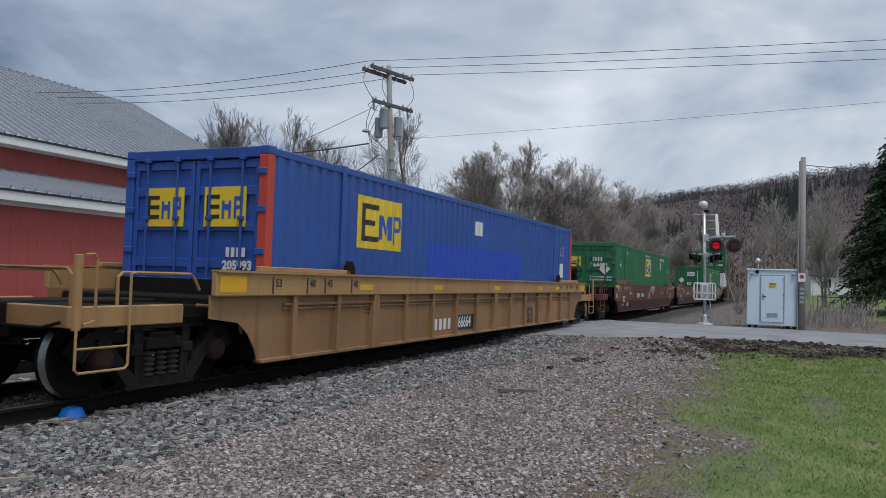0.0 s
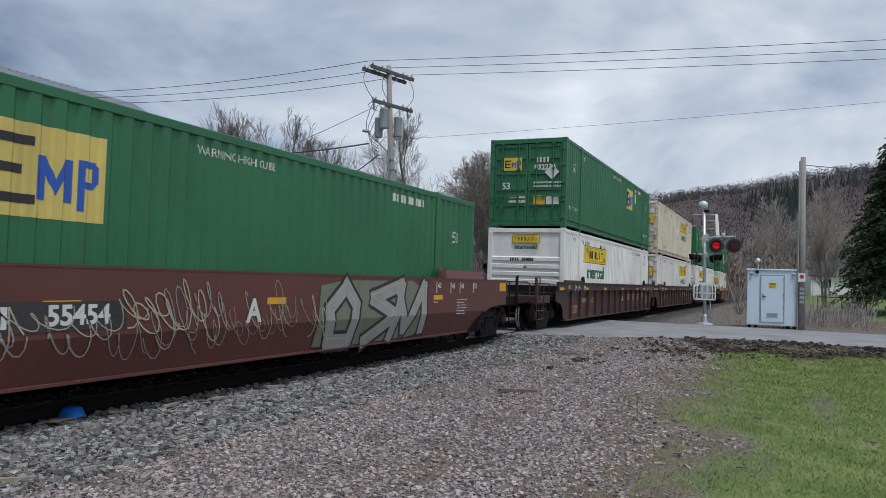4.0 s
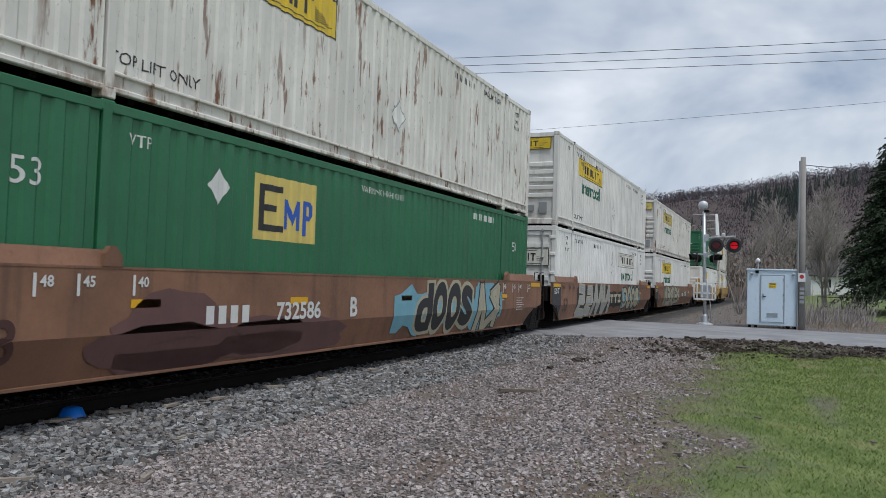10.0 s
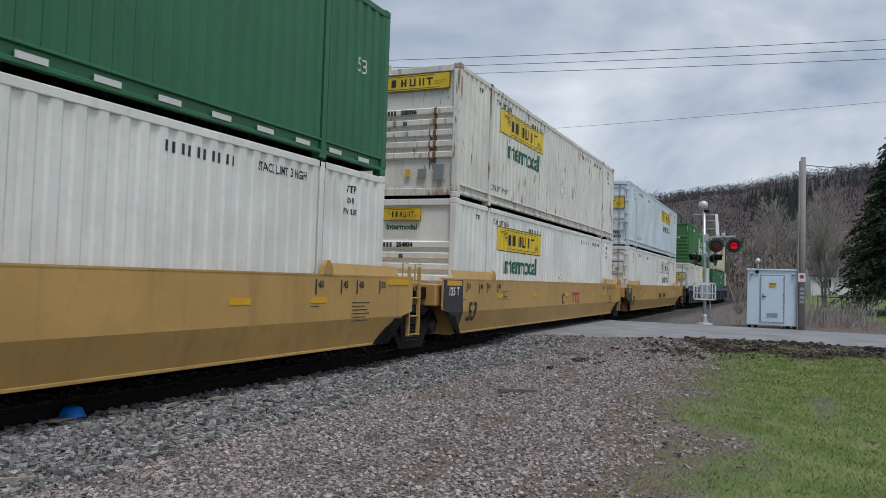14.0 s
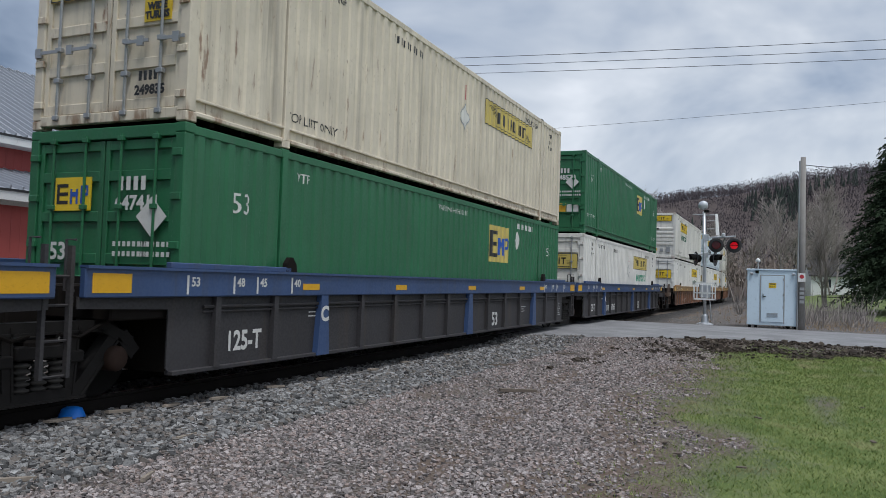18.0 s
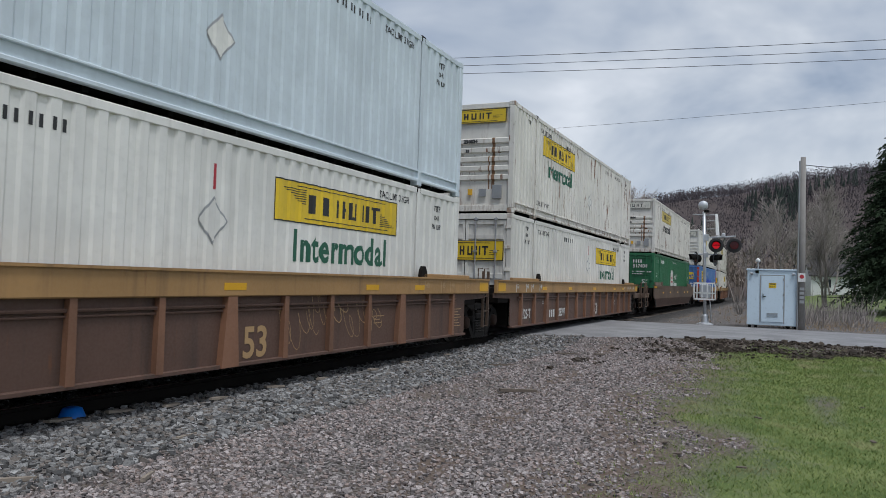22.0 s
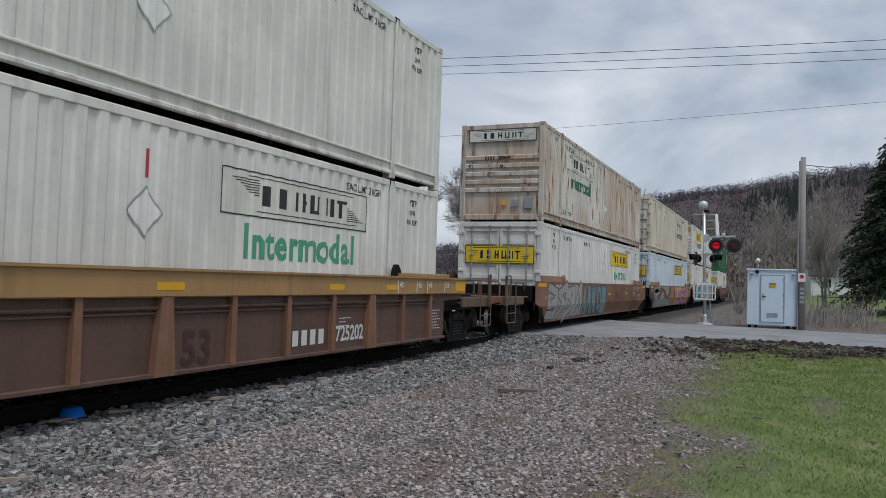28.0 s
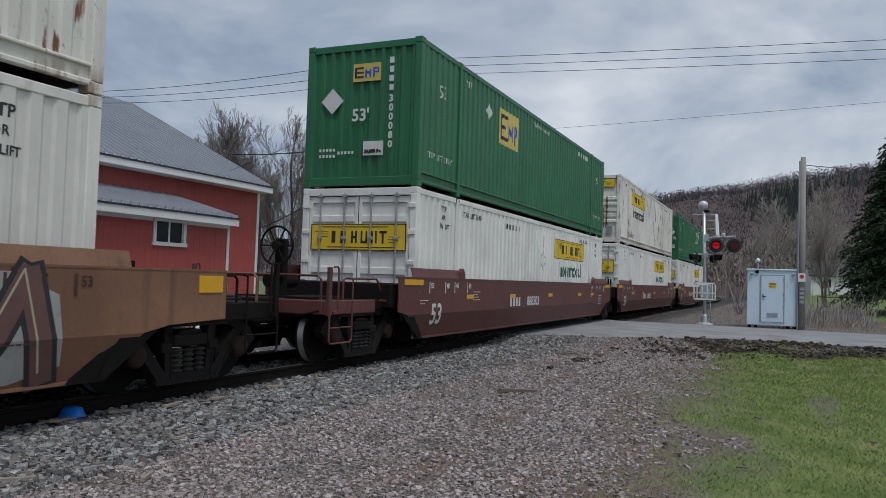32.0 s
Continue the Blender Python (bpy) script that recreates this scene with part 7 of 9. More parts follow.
rng = random.Random(5)
tie = cached("tie", lambda: Geo().box(-0.115, 0.115, -1.3, 1.3, -0.17, 0.0, 0.012).mesh("railway_tie", M["tie_wood"]))
ties = thing("railway_ties", "row of weathered wooden railway ties in ballast", "railway tie", kind="structure")
for i in range(130):
    s = -8 + i * 0.52
    if 19.7 < s < 31.3:
        continue
    x, y, a = track_point(s)
    o = part("tie", tie, None, ties)
    o.location = (x + rng.uniform(-0.03, 0.03), y + rng.uniform(-0.05, 0.05), RAIL_Z - 0.186)
    o.rotation_euler = (rng.uniform(-0.01, 0.01), 0, a + rng.uniform(-0.03, 0.03))
# crossing panels between and beside the rails
g = Geo()
for i in range(5):
    x0 = 20.0 + i * 2.2
    for y0, y1 in ((-0.64, -0.02), (0.02, 0.64), (-1.55, -0.87), (0.87, 1.55)):
        g.box(x0, x0 + 2.15, TRACK_Y + y0, TRACK_Y + y1, RAIL_Z - 0.16, RAIL_Z - 0.006, 0.01)
solid("crossing_panel", g, M["asphalt"], "dark crossing panels laid between the rails", "crossing", "structure")

# ------------------------------------------------------------------ barn, hut, signals, poles
n = Nodes("red_barn_siding")
c = n.mix(n.noise(1.2, 4), (0.33, 0.062, 0.055), (0.42, 0.085, 0.075))
c = n.mix(n.mul(n.ramp(n.noise(1.0, 4, (6, 6, 0.3)), 0.5, 0.75), 0.35), c, (0.25, 0.05, 0.045))
n.bump(n.noise(20, 3), 0.1, 0.005)
M["red_wall"] = n.done(c, 0.7)
n = Nodes("grey_metal_roofing")
c = n.mix(n.noise(0.6, 4), (0.29, 0.31, 0.35), (0.41, 0.43, 0.47))
c = n.mix(n.mul(n.ramp(n.noise(2.5, 5, (1, 1, 1)), 0.62, 0.72), 0.35), c, (0.20, 0.20, 0.21))
M["roofing"] = n.done(c, 0.48, 0.25)
n = Nodes("window_glass")
M["glass"] = n.done((0.02, 0.025, 0.03), 0.06, 0.0)

BX0, BX1 = -6.0, 31.1            # barn along the track
BY, BZ, BG = 24.0, 6.15, -0.4    # front wall, its top and the ground
EY, EZ = 23.25, 5.91             # eave
RY, RZ = 32.6, 10.57             # ridge
BYB = RY + (RY - BY)
barn = thing("red_barn", "long red barn with a grey ribbed metal roof", "barn")
LEAN_X1, LEAN_Y, LEAN_Z = 24.96, 20.7, 3.86


def board_wall(name, p0, p1, z0, z1, parent, holes=()):
    """A sided wall from p0 to p1: panels with raised seams between their boards."""
    a, b = Vector(p0), Vector(p1)
    d = (b - a)
    ln = d.length
    d.normalize()
    nrm = Vector((d.y, -d.x))
    g = Geo()
    w = 0.15

    def slab(u0, u1, h0, h1):
        line = [(u0, 0.0)]
        k = math.ceil((u0 + 0.02) / 0.305)
        while k * 0.305 < u1 - 0.02:
            u = k * 0.305
            line += [(u - 0.014, 0.0), (u - 0.008, 0.006), (u + 0.008, 0.006), (u + 0.014, 0.0)]
            k += 1
        line += [(u1, 0.0), (u1, -w), (u0, -w)]
        q = [a + d * u + nrm * t for u, t in line]
        g.prism([(v.x, v.y, h0) for v in q], (0, 0, h1 - h0))
    cuts = sorted({0.0, ln, *[u for h in holes for u in h[:2]]})
    for u0, u1 in zip(cuts[:-1], cuts[1:]):
        um = (u0 + u1) / 2
        hs = [h for h in holes if h[0] < um < h[1]]
        if not hs:
            slab(u0, u1, z0, z1)
        for h in hs:
            slab(u0, u1, z0, h[2])
            slab(u0, u1, h[3], z1)
    return part(name, g, M["red_wall"], parent)


board_wall("front_wall", (BX0, BY), (BX1, BY), BG, BZ, barn)
board_wall("end_wall", (BX1, BY + 0.0), (BX1, BYB), BG, BZ, barn)
board_wall("end_wall", (BX0, BYB), (BX0, BY), BG, BZ, barn)
g = Geo()
for x in (BX0, BX1 - 0.15):
    g.prism([(x, BY, BZ), (x, BYB, BZ), (x, RY, RZ - 0.12)], (0.15, 0, 0))
part("gable", g, M["red_wall"], barn)
part("back_wall", Geo().box(BX0, BX1, BYB - 0.15, BYB, BG, BZ), M["red_wall"], barn)


def ribbed_roof(x0, x1, y0, z0, y1, z1, parent, name="roof", thick=0.05, pitch=0.40):
    """Metal roofing between two level lines, with raised ribs running up the slope."""
    a, b = Vector((0, y0, z0)), Vector((0, y1, z1))
    up = Vector((0, -(b - a).z, (b - a).y)).normalized()
    if up.z < 0:
        up = -up
    g = Geo()
    g.prism([(x0, a.y, a.z), (x1, a.y, a.z), (x1, b.y, b.z), (x0, b.y, b.z)], up * -thick)
    roof = part(name, g, M["roofing"], parent)
    rib = Geo()
    x = x0 + 0.08
    while x < x1:
        q = [Vector((x - 0.028, 0, 0)), Vector((x + 0.028, 0, 0)), Vector((x + 0.02, 0, 0)) + up * 0.12, Vector((x - 0.02, 0, 0)) + up * 0.12]
        rib.prism([tuple(p + a) for p in q], b - a)
        x += pitch
    o = part("roof_ribs", rib, M["roofing"], roof)
    tagged(o, kind="stuff")
    return roof


OVX = 0.05
EYB = 2 * RY - EY
ribbed_roof(BX0 - OVX, BX1 + OVX, EY, EZ, RY, RZ, barn)
ribbed_roof(BX0 - OVX, BX1 + OVX, EYB, EZ, RY, RZ, barn)
part("ridge_cap", Geo().prism([(BX0 - OVX, RY - 0.22, RZ - 0.08), (BX0 - OVX, RY, RZ + 0.06), (BX0 - OVX, RY + 0.22, RZ - 0.08)], (BX1 - BX0 + 2 * OVX, 0, 0)), M["grime"], barn)
part("fascia", Geo().box(BX0 - OVX, BX1 + OVX, EY - 0.03, EY, EZ - 0.31, EZ - 0.045, 0.006), M["barn_trim"], barn, "white fascia board under the eave")
# black strip that paints the shadow line below the roof's edge
part("drip_edge", Geo().box(BX0 - OVX, BX1 + OVX + 0.02, EY - 0.06, EY - 0.03, EZ - 0.05, EZ + 0.02), M["ink"], barn)
part("soffit", Geo().box(BX0 - OVX, BX1 + OVX, EY, BY, EZ - 0.31, EZ - 0.28), M["barn_trim"], barn)
for yb in (EY, EYB):
    part("rake_board", Geo().prism([(BX1 + OVX, yb, EZ - 0.26), (BX1 + OVX, RY, RZ - 0.26), (BX1 + OVX, RY, RZ - 0.02), (BX1 + OVX, yb, EZ - 0.02)], (0.03, 0, 0)), M["barn_trim"], barn)
part("corner_trim", Geo().box(BX1 - 0.15, BX1 + 0.02, BY - 0.03, BY, BG, EZ - 0.31).box(BX1, BX1 + 0.03, BY, BY + 0.14, BG, EZ - 0.31), M["barn_trim"], barn)
# lean-to along the front
WX0, WX1, WZ0, WZ1 = 20.87, 22.50, 2.56, 3.52
board_wall("lean_to_wall", (BX0, LEAN_Y), (LEAN_X1, LEAN_Y), BG, LEAN_Z, barn, [(WX0 - BX0 + 0.12, WX1 - BX0 - 0.12, WZ0 + 0.1, WZ1 - 0.08)])
board_wall("lean_to_wall", (LEAN_X1, LEAN_Y), (LEAN_X1, BY), BG, LEAN_Z, barn)
LEY, LEZ = 20.3, 3.83
ribbed_roof(BX0 - 0.3, LEAN_X1 + 0.10, LEY, LEZ, BY - 0.02, 4.80, barn, "lean_to_roof")
part("fascia", Geo().box(BX0 - 0.3, LEAN_X1 + 0.10, LEY - 0.03, LEY, LEZ - 0.32, LEZ - 0.045, 0.006), M["barn_trim"], barn)
part("soffit", Geo().box(BX0 - 0.3, LEAN_X1 + 0.08, LEY, LEAN_Y, LEZ - 0.30, LEZ - 0.27), M["barn_trim"], barn)
# the same painted shadow line along the lean-to's eave
part("drip_edge", Geo().box(BX0 - 0.3, LEAN_X1 + 0.12, LEY - 0.06, LEY - 0.03, LEZ - 0.05, LEZ + 0.015), M["ink"], barn)
part("flashing", Geo().box(BX0, LEAN_X1 + 0.05, BY - 0.07, BY - 0.0, 4.80, 4.88), M["roofing"], barn)
part("frieze_board", Geo().box(BX0, WX0 - 0.05, LEAN_Y - 0.03, LEAN_Y, LEAN_Z - 0.46, LEAN_Z - 0.33).box(WX1 + 0.05, LEAN_X1, LEAN_Y - 0.03, LEAN_Y, LEAN_Z - 0.46, LEAN_Z - 0.33), M["barn_trim"], barn)
part("corner_trim", Geo().box(LEAN_X1 - 0.12, LEAN_X1 + 0.02, LEAN_Y - 0.035, LEAN_Y, BG, LEAN_Z - 0.33).box(LEAN_X1, LEAN_X1 + 0.03, LEAN_Y, LEAN_Y + 0.12, BG, LEAN_Z), M["barn_trim"], barn)
win = part("window", Geo().box(WX0, WX0 + 0.13, LEAN_Y - 0.05, LEAN_Y, WZ0, WZ1).box(WX1 - 0.13, WX1, LEAN_Y - 0.05, LEAN_Y, WZ0, WZ1).box(WX0 + 0.13, WX1 - 0.13, LEAN_Y - 0.05, LEAN_Y, WZ1 - 0.10, WZ1).box(WX0 - 0.04, WX1 + 0.04, LEAN_Y - 0.08, LEAN_Y, WZ0 - 0.02, WZ0 + 0.12), M["barn_trim"], barn, "small sliding window in a white frame")
for x0, x1 in ((WX0 + 0.13, (WX0 + WX1) / 2), ((WX0 + WX1) / 2, WX1 - 0.13)):
    part("pane", Geo().box(x0 + 0.03, x1 - 0.03, LEAN_Y + 0.03, LEAN_Y + 0.036, WZ0 + 0.14, WZ1 - 0.12), M["glass"], win)
    part("sash", Geo().box(x0, x0 + 0.035, LEAN_Y + 0.01, LEAN_Y + 0.05, WZ0 + 0.1, WZ1 - 0.08).box(x1 - 0.035, x1, LEAN_Y + 0.01, LEAN_Y + 0.05, WZ0 + 0.1, WZ1 - 0.08), M["barn_trim"], win)
# the unlit room's darkness, put into a black sheet behind the panes
part("dark_room", Geo().box(WX0 - 0.1, WX1 + 0.1, LEAN_Y + 0.25, LEAN_Y + 0.3, WZ0 - 0.3, WZ1 + 0.1), M["ink"], barn)
part("downpipe", Geo().box(BX1 + 0.16, BX1 + 0.55, BY + 0.2, BY + 0.6, BG, 4.35, 0.03), M["grime"], barn, "dark square flue beside the corner")

# signal hut
hut = thing("signal_hut", "pale blue-grey metal railway signal hut on legs", "signal hut")
hc = Vector((34.5, 0.53))
ang = radians(-88.5)
hut.matrix_world = Matrix.Translation((hc.x, hc.y, 0.06)) @ Matrix.Rotation(ang, 4, "Z")
HWD, HDP = 0.945, 0.9            # half width along local x; the door side looks towards local -y
part("body", Geo().box(-HWD, HWD, -HDP, HDP, 0.16, 2.36, 0.015), M["hut"], hut)
part("roof_lip", Geo().box(-HWD - 0.04, HWD + 0.04, -HDP - 0.05, HDP + 0.05, 2.36, 2.42, 0.012), M["hut"], hut)
door = part("door", Geo().box(-0.42, 0.40, -HDP - 0.03, -HDP, 0.30, 2.14, 0.008), M["hut"], hut)
part("door_frame", Geo().box(-0.47, -0.43, -HDP - 0.02, -HDP, 0.26, 2.18).box(0.41, 0.45, -HDP - 0.02, -HDP, 0.26, 2.18).box(-0.43, 0.41, -HDP - 0.02, -HDP, 2.15, 2.18), M["galv"], hut)
part("handle", Geo().box(-0.36, -0.33, -HDP - 0.07, -HDP - 0.03, 1.26, 1.42).box(-0.36, -0.24, -HDP - 0.08, -HDP - 0.06, 1.30, 1.33), M["steel_dark"], door)
part("warning_sign", Geo().box(-0.14, 0.14, -HDP - 0.036, -HDP - 0.03, 1.66, 1.86), M["logo_yellow"], door, "small yellow warning label")
part("sign_bar", Geo().box(-0.11, 0.11, -HDP - 0.039, -HDP - 0.036, 1.80, 1.84).box(-0.11, 0.09, -HDP - 0.039, -HDP - 0.036, 1.70, 1.72), M["ink"], door)
for z in (0.9, 1.4, 2.0):
    part("hinge", Geo().box(0.38, 0.44, -HDP - 0.045, -HDP - 0.02, z - 0.05, z + 0.05), M["galv"], door)
for k in range(5):
    part("louvre", Geo().box(-0.2, 0.2, -HDP - 0.045, -HDP - 0.028, 0.50 + k * 0.035, 0.515 + k * 0.035), M["galv"], door)
for x in (-0.78, 0.76):
    part("lamp", Geo().box(x - 0.06, x + 0.06, -HDP - 0.10, -HDP, 2.18, 2.26, 0.01), M["galv"], hut)
for x in (-HWD + 0.1, -HWD + 0.34, HWD - 0.34, HWD - 0.1):
    for y in (-HDP + 0.1, HDP - 0.1):
        part("leg", Geo().box(x - 0.05, x + 0.05, y - 0.05, y + 0.05, -0.08, 0.20), M["steel_dark"], hut)
vent = part("vent_pipe", Geo().tube((-0.55, -0.6, 2.36), (-0.55, -0.6, 2.76), 0.025, 10), M["galv"], hut)
part("vent_cap", Geo().lathe([(0.09, 2.72), (0.085, 2.79), (0.05, 2.84), (0.01, 2.86)], (-0.55, -0.6, 0), "z", 14), M["barn_trim"], vent, smooth=True)
part("junction_box", Geo().box(-0.64, -0.52, -HDP - 0.06, -HDP, 2.24, 2.34), M["steel_dark"], hut)
for z in (2.0, 1.0):
    part("side_hasp", Geo().box(-HWD - 0.05, -HWD, -0.5, -0.3, z, z + 0.12), M["galv"], hut)
part("conduit", Geo().tube((HWD + 0.04, -HDP - 0.02, 0.0), (HWD + 0.04, -HDP - 0.02, 2.3), 0.035, 8), M["steel_dark"], hut)


vanes = []


def lamp_head(parent, x, y, z, ax, lit=True, name="signal_lamp"):
    """A round flashing light with black background disc, hood and red lens, looking along ax in the plan."""
    d = Vector((math.cos(ax), math.sin(ax), 0))
    m = Matrix.Translation((x, y, z)) @ Matrix.Rotation(ax, 4, "Z")
    o = new(name)
    o.parent = parent
    o.matrix_local = m
    tagged(o, "flashing red crossing light on a black disc")
    part("background_disc", Geo().lathe([(0.02, 0.0), (0.30, 0.0), (0.30, 0.015), (0.28, 0.02), (0.02, 0.02)], (0, 0, 0), "x", 28), M["wire"], o)
    part("housing", Geo().lathe([(0.06, -0.22), (0.14, -0.18), (0.17, -0.05), (0.17, 0.0)], (0, 0, 0), "x", 18), M["steel_dark"], o, smooth=True)
    lens = part("lens", Geo().lathe([(0.01, 0.055), (0.08, 0.05), (0.145, 0.025), (0.15, 0.02)], (0, 0, 0), "x", 20), M["red_glow"] if lit else M["red_lens"], o, smooth=True)
    if lit:
        # added disc hides the steadily glowing lens, so the lamp seems to flash
        vane = part("vane", Geo().lathe([(0.01, 0.0), (0.165, 0.0), (0.165, 0.008), (0.01, 0.012)], (0, 0, 0), "x", 20), M["red_lens"], o, "dark red disc added before the lens to blank it")
        vane.location = (0.225, 0, 0)
        vanes.append(vane)
    g = Geo()
    nn = 12
    v, f = [], []
    for r in (0.185, 0.195):
        for k in range(nn + 1):
            a = math.pi * (-0.08 + 1.16 * k / nn)
            v += [(0.02, r * math.cos(a), r * math.sin(a)), (0.34 - 0.12 * abs(math.cos(a)), r * math.cos(a), r * math.sin(a) * 0.95)]
    st = 2 * (nn + 1)
    for k in range(nn):
        f += [(2 * k, 2 * k + 2, 2 * k + 3, 2 * k + 1), (st + 2 * k, st + 2 * k + 1, st + 2 * k + 3, st + 2 * k + 2), (2 * k + 1, 2 * k + 3, st + 2 * k + 3, st + 2 * k + 1)]
    g.add(v, f)
    part("hood", g, M["steel_dark"], o)
    return o


# the near crossing signal
SX, SY, SZ = 33.91, 3.09, 0.12
sig = thing("crossing_signal", "silver crossing signal mast with red flashing lights", "crossing signal", at=Matrix.Translation((SX, SY, SZ)))
part("base", Geo().lathe([(0.30, 0.0), (0.30, 0.04), (0.16, 0.08), (0.13, 0.36), (0.10, 0.42)], (0, 0, 0), "z", 16).box(-0.32, 0.32, -0.32, 0.32, -0.1, 0.02, 0.01), M["aluminium"], sig)
part("mast", Geo().tube((0, 0, 0.3), (0, 0.10, 4.72), 0.068, 16), M["aluminium"], sig, smooth=True)
part("bell", Geo().lathe([(0.05, -0.10), (0.13, -0.08), (0.19, -0.02), (0.20, 0.03), (0.16, 0.09), (0.05, 0.13)], (-0.02, 0.15, 4.98), "x", 22), M["aluminium"], sig, "silver crossing bell", smooth=True)
part("bell_bracket", Geo().box(-0.08, 0.08, -0.10, 0.10, 4.68, 4.78, 0.01), M["steel_dark"], sig)
part("side_arm", Geo().tube((0, 0, 4.58), (0.0, 0.56, 4.60), 0.025, 8).tube((0, 0, 4.56), (0, -0.35, 4.58), 0.025, 8), M["galv"], sig)
# the crossbuck seen nearly edge-on
cb = part("crossbuck", Geo().prism([(-0.05, -0.38, 3.72), (0.14, -0.50, 3.72), (0.14, -0.42, 4.62), (-0.05, -0.34, 4.62)], (0.02, -0.01, 0)), M["barn_trim"], sig, "white crossbuck blades seen edge-on")
part("bracket", Geo().tube((0, 0, 4.32), (0.05, -0.42, 4.34), 0.02, 6).tube((0, 0, 3.98), (0.05, -0.42, 4.0), 0.02, 6), M["galv"], sig)
LZ = 3.30
part("lamp_arm", Geo().tube((0, 0, LZ + 0.32), (-0.05, -1.15, LZ + 0.38), 0.035, 10), M["aluminium"], sig)
part("lamp_arm", Geo().tube((0, 0.5, 2.92), (0.0, -0.45, 2.92), 0.03, 8), M["aluminium"], sig)
part("junction_box", Geo().box(-0.09, 0.09, -0.09, 0.09, LZ + 0.18, LZ + 0.46, 0.01), M["aluminium"], sig)
part("junction_box", Geo().box(-0.09, 0.09, -0.09, 0.09, 2.80, 3.0, 0.01), M["aluminium"], sig)
BACK = math.atan2(-SY, -SX)
lamps = [lamp_head(sig, -0.10, -0.40, LZ, BACK + 0.02), lamp_head(sig, -0.10, -1.10, LZ, BACK + 0.02)]
lamp_head(sig, 0.05, 0.40, 2.74, BACK - 1.25, False)
lamp_head(sig, 0.05, -0.36, 2.74, BACK + 1.25, False)
part("cantilever_cap", Geo().lathe([(0.08, LZ + 0.36), (0.08, LZ + 0.48), (0.03, LZ + 0.52)], (-0.05, -0.68, 0), "z", 10), M["aluminium"], sig)
# gate motor with its counterweight frame, arm raised away from the yard
part("gate_motor", Geo().box(-0.2, 0.2, -0.22, 0.22, 1.12, 1.66, 0.03), M["aluminium"], sig, "grey gate motor box")
g = Geo()
for y in (-0.42, 0.42):
    g.box(-0.30, -0.24, y - 0.025, y + 0.025, 1.02, 1.74)
g.box(-0.30, -0.24, -0.44, 0.44, 1.02, 1.08).box(-0.30, -0.24, -0.44, 0.44, 1.28, 1.33).box(-0.30, -0.24, -0.44, 0.44, 1.68, 1.74)
for y in (-0.3, -0.1, 0.1, 0.3):
    g.box(-0.30, -0.26, y - 0.02, y + 0.02, 1.08, 1.68)
part("counterweight_frame", g, M["barn_trim"], sig)
part("cable", Geo().pipe([(0.1, -0.12, 1.3), (0.14, -0.2, 0.8), (0.12, -0.24, 0.2)], 0.025), M["galv"], sig)

# crossing signal on the far side of the track, seen from behind
sig2 = thing("crossing_signal", "silver crossing signal mast seen from behind with crossbuck", "crossing signal", at=Matrix.Translation((23.75, 12.4, -0.25)))
part("mast", Geo().tube((0, 0, 0), (0, 0, 4.7), 0.07, 14), M["aluminium"], sig2, smooth=True)
for r in (0.8, -0.8):
    m = Matrix.Translation((-0.12, 0.42, 4.02)) @ Matrix.Rotation(1.55, 4, "Z") @ Matrix.Rotation(r, 4, "X")
    g = Geo().box(-0.012, 0.012, -0.62, 0.62, -0.11, 0.11)
    g.v = [tuple(m @ Vector(p)) for p in g.v]
    part("crossbuck_blade", g, M["barn_trim"], sig2, "white crossbuck blade")
part("lamp_arm", Geo().tube((0, 0.7, 2.98), (0, -0.7, 2.98), 0.035, 8), M["aluminium"], sig2)
part("lamp_arm", Geo().tube((0.48, 0, 2.80), (-0.48, 0, 2.80), 0.035, 8), M["aluminium"], sig2)
part("junction_box", Geo().box(-0.12, 0.12, -0.12, 0.12, 2.70, 2.98, 0.01), M["aluminium"], sig2)
for lx in (-0.42, 0.42):
    lamp_head(sig2, lx, 0.34, 2.74, 1.75, False)
    lamp_head(sig2, lx, -0.34, 2.76, -1.40, False)
sig3 = thing("crossing_signal", "slim silver mast with small lights beside the far road", "crossing signal", at=Matrix.Translation((35.95, 13.0, -0.2)))
part("mast", Geo().tube((0, 0, 0), (0, 0, 5.0), 0.10, 12), M["aluminium"], sig3, smooth=True)
part("crossbuck_blade", Geo().box(-0.02, 0.02, 0.25, 0.33, 3.6, 4.5), M["barn_trim"], sig3)
lamp_head(sig3, 0.0, 0.55, 2.5, 2.8, False)
lamp_head(sig3, 0.0, 0.15, 2.5, 2.8, False)

# ------------------------------------------------------------------ poles and wires
PB, PT = Vector((25.95, 13.5, -0.3)), Vector((24.78, 13.5, 9.45))


def on_pole(z):
    return PB.lerp(PT, (z - PB.z) / (PT.z - PB.z))


pole = thing("utility_pole", "grey weathered wooden utility pole with crossarms and transformers", "utility pole")
part("shaft", Geo().tube(PB, PT, 0.135, 14, 0.095), M["pole_wood"], pole, smooth=True)
ARM = Vector((0.97, -0.257, 0)).normalized()
M["arm_wood"] = plain("dark_crossarm_wood", (0.10, 0.092, 0.085), 0.9, 0, 0.25, 6)
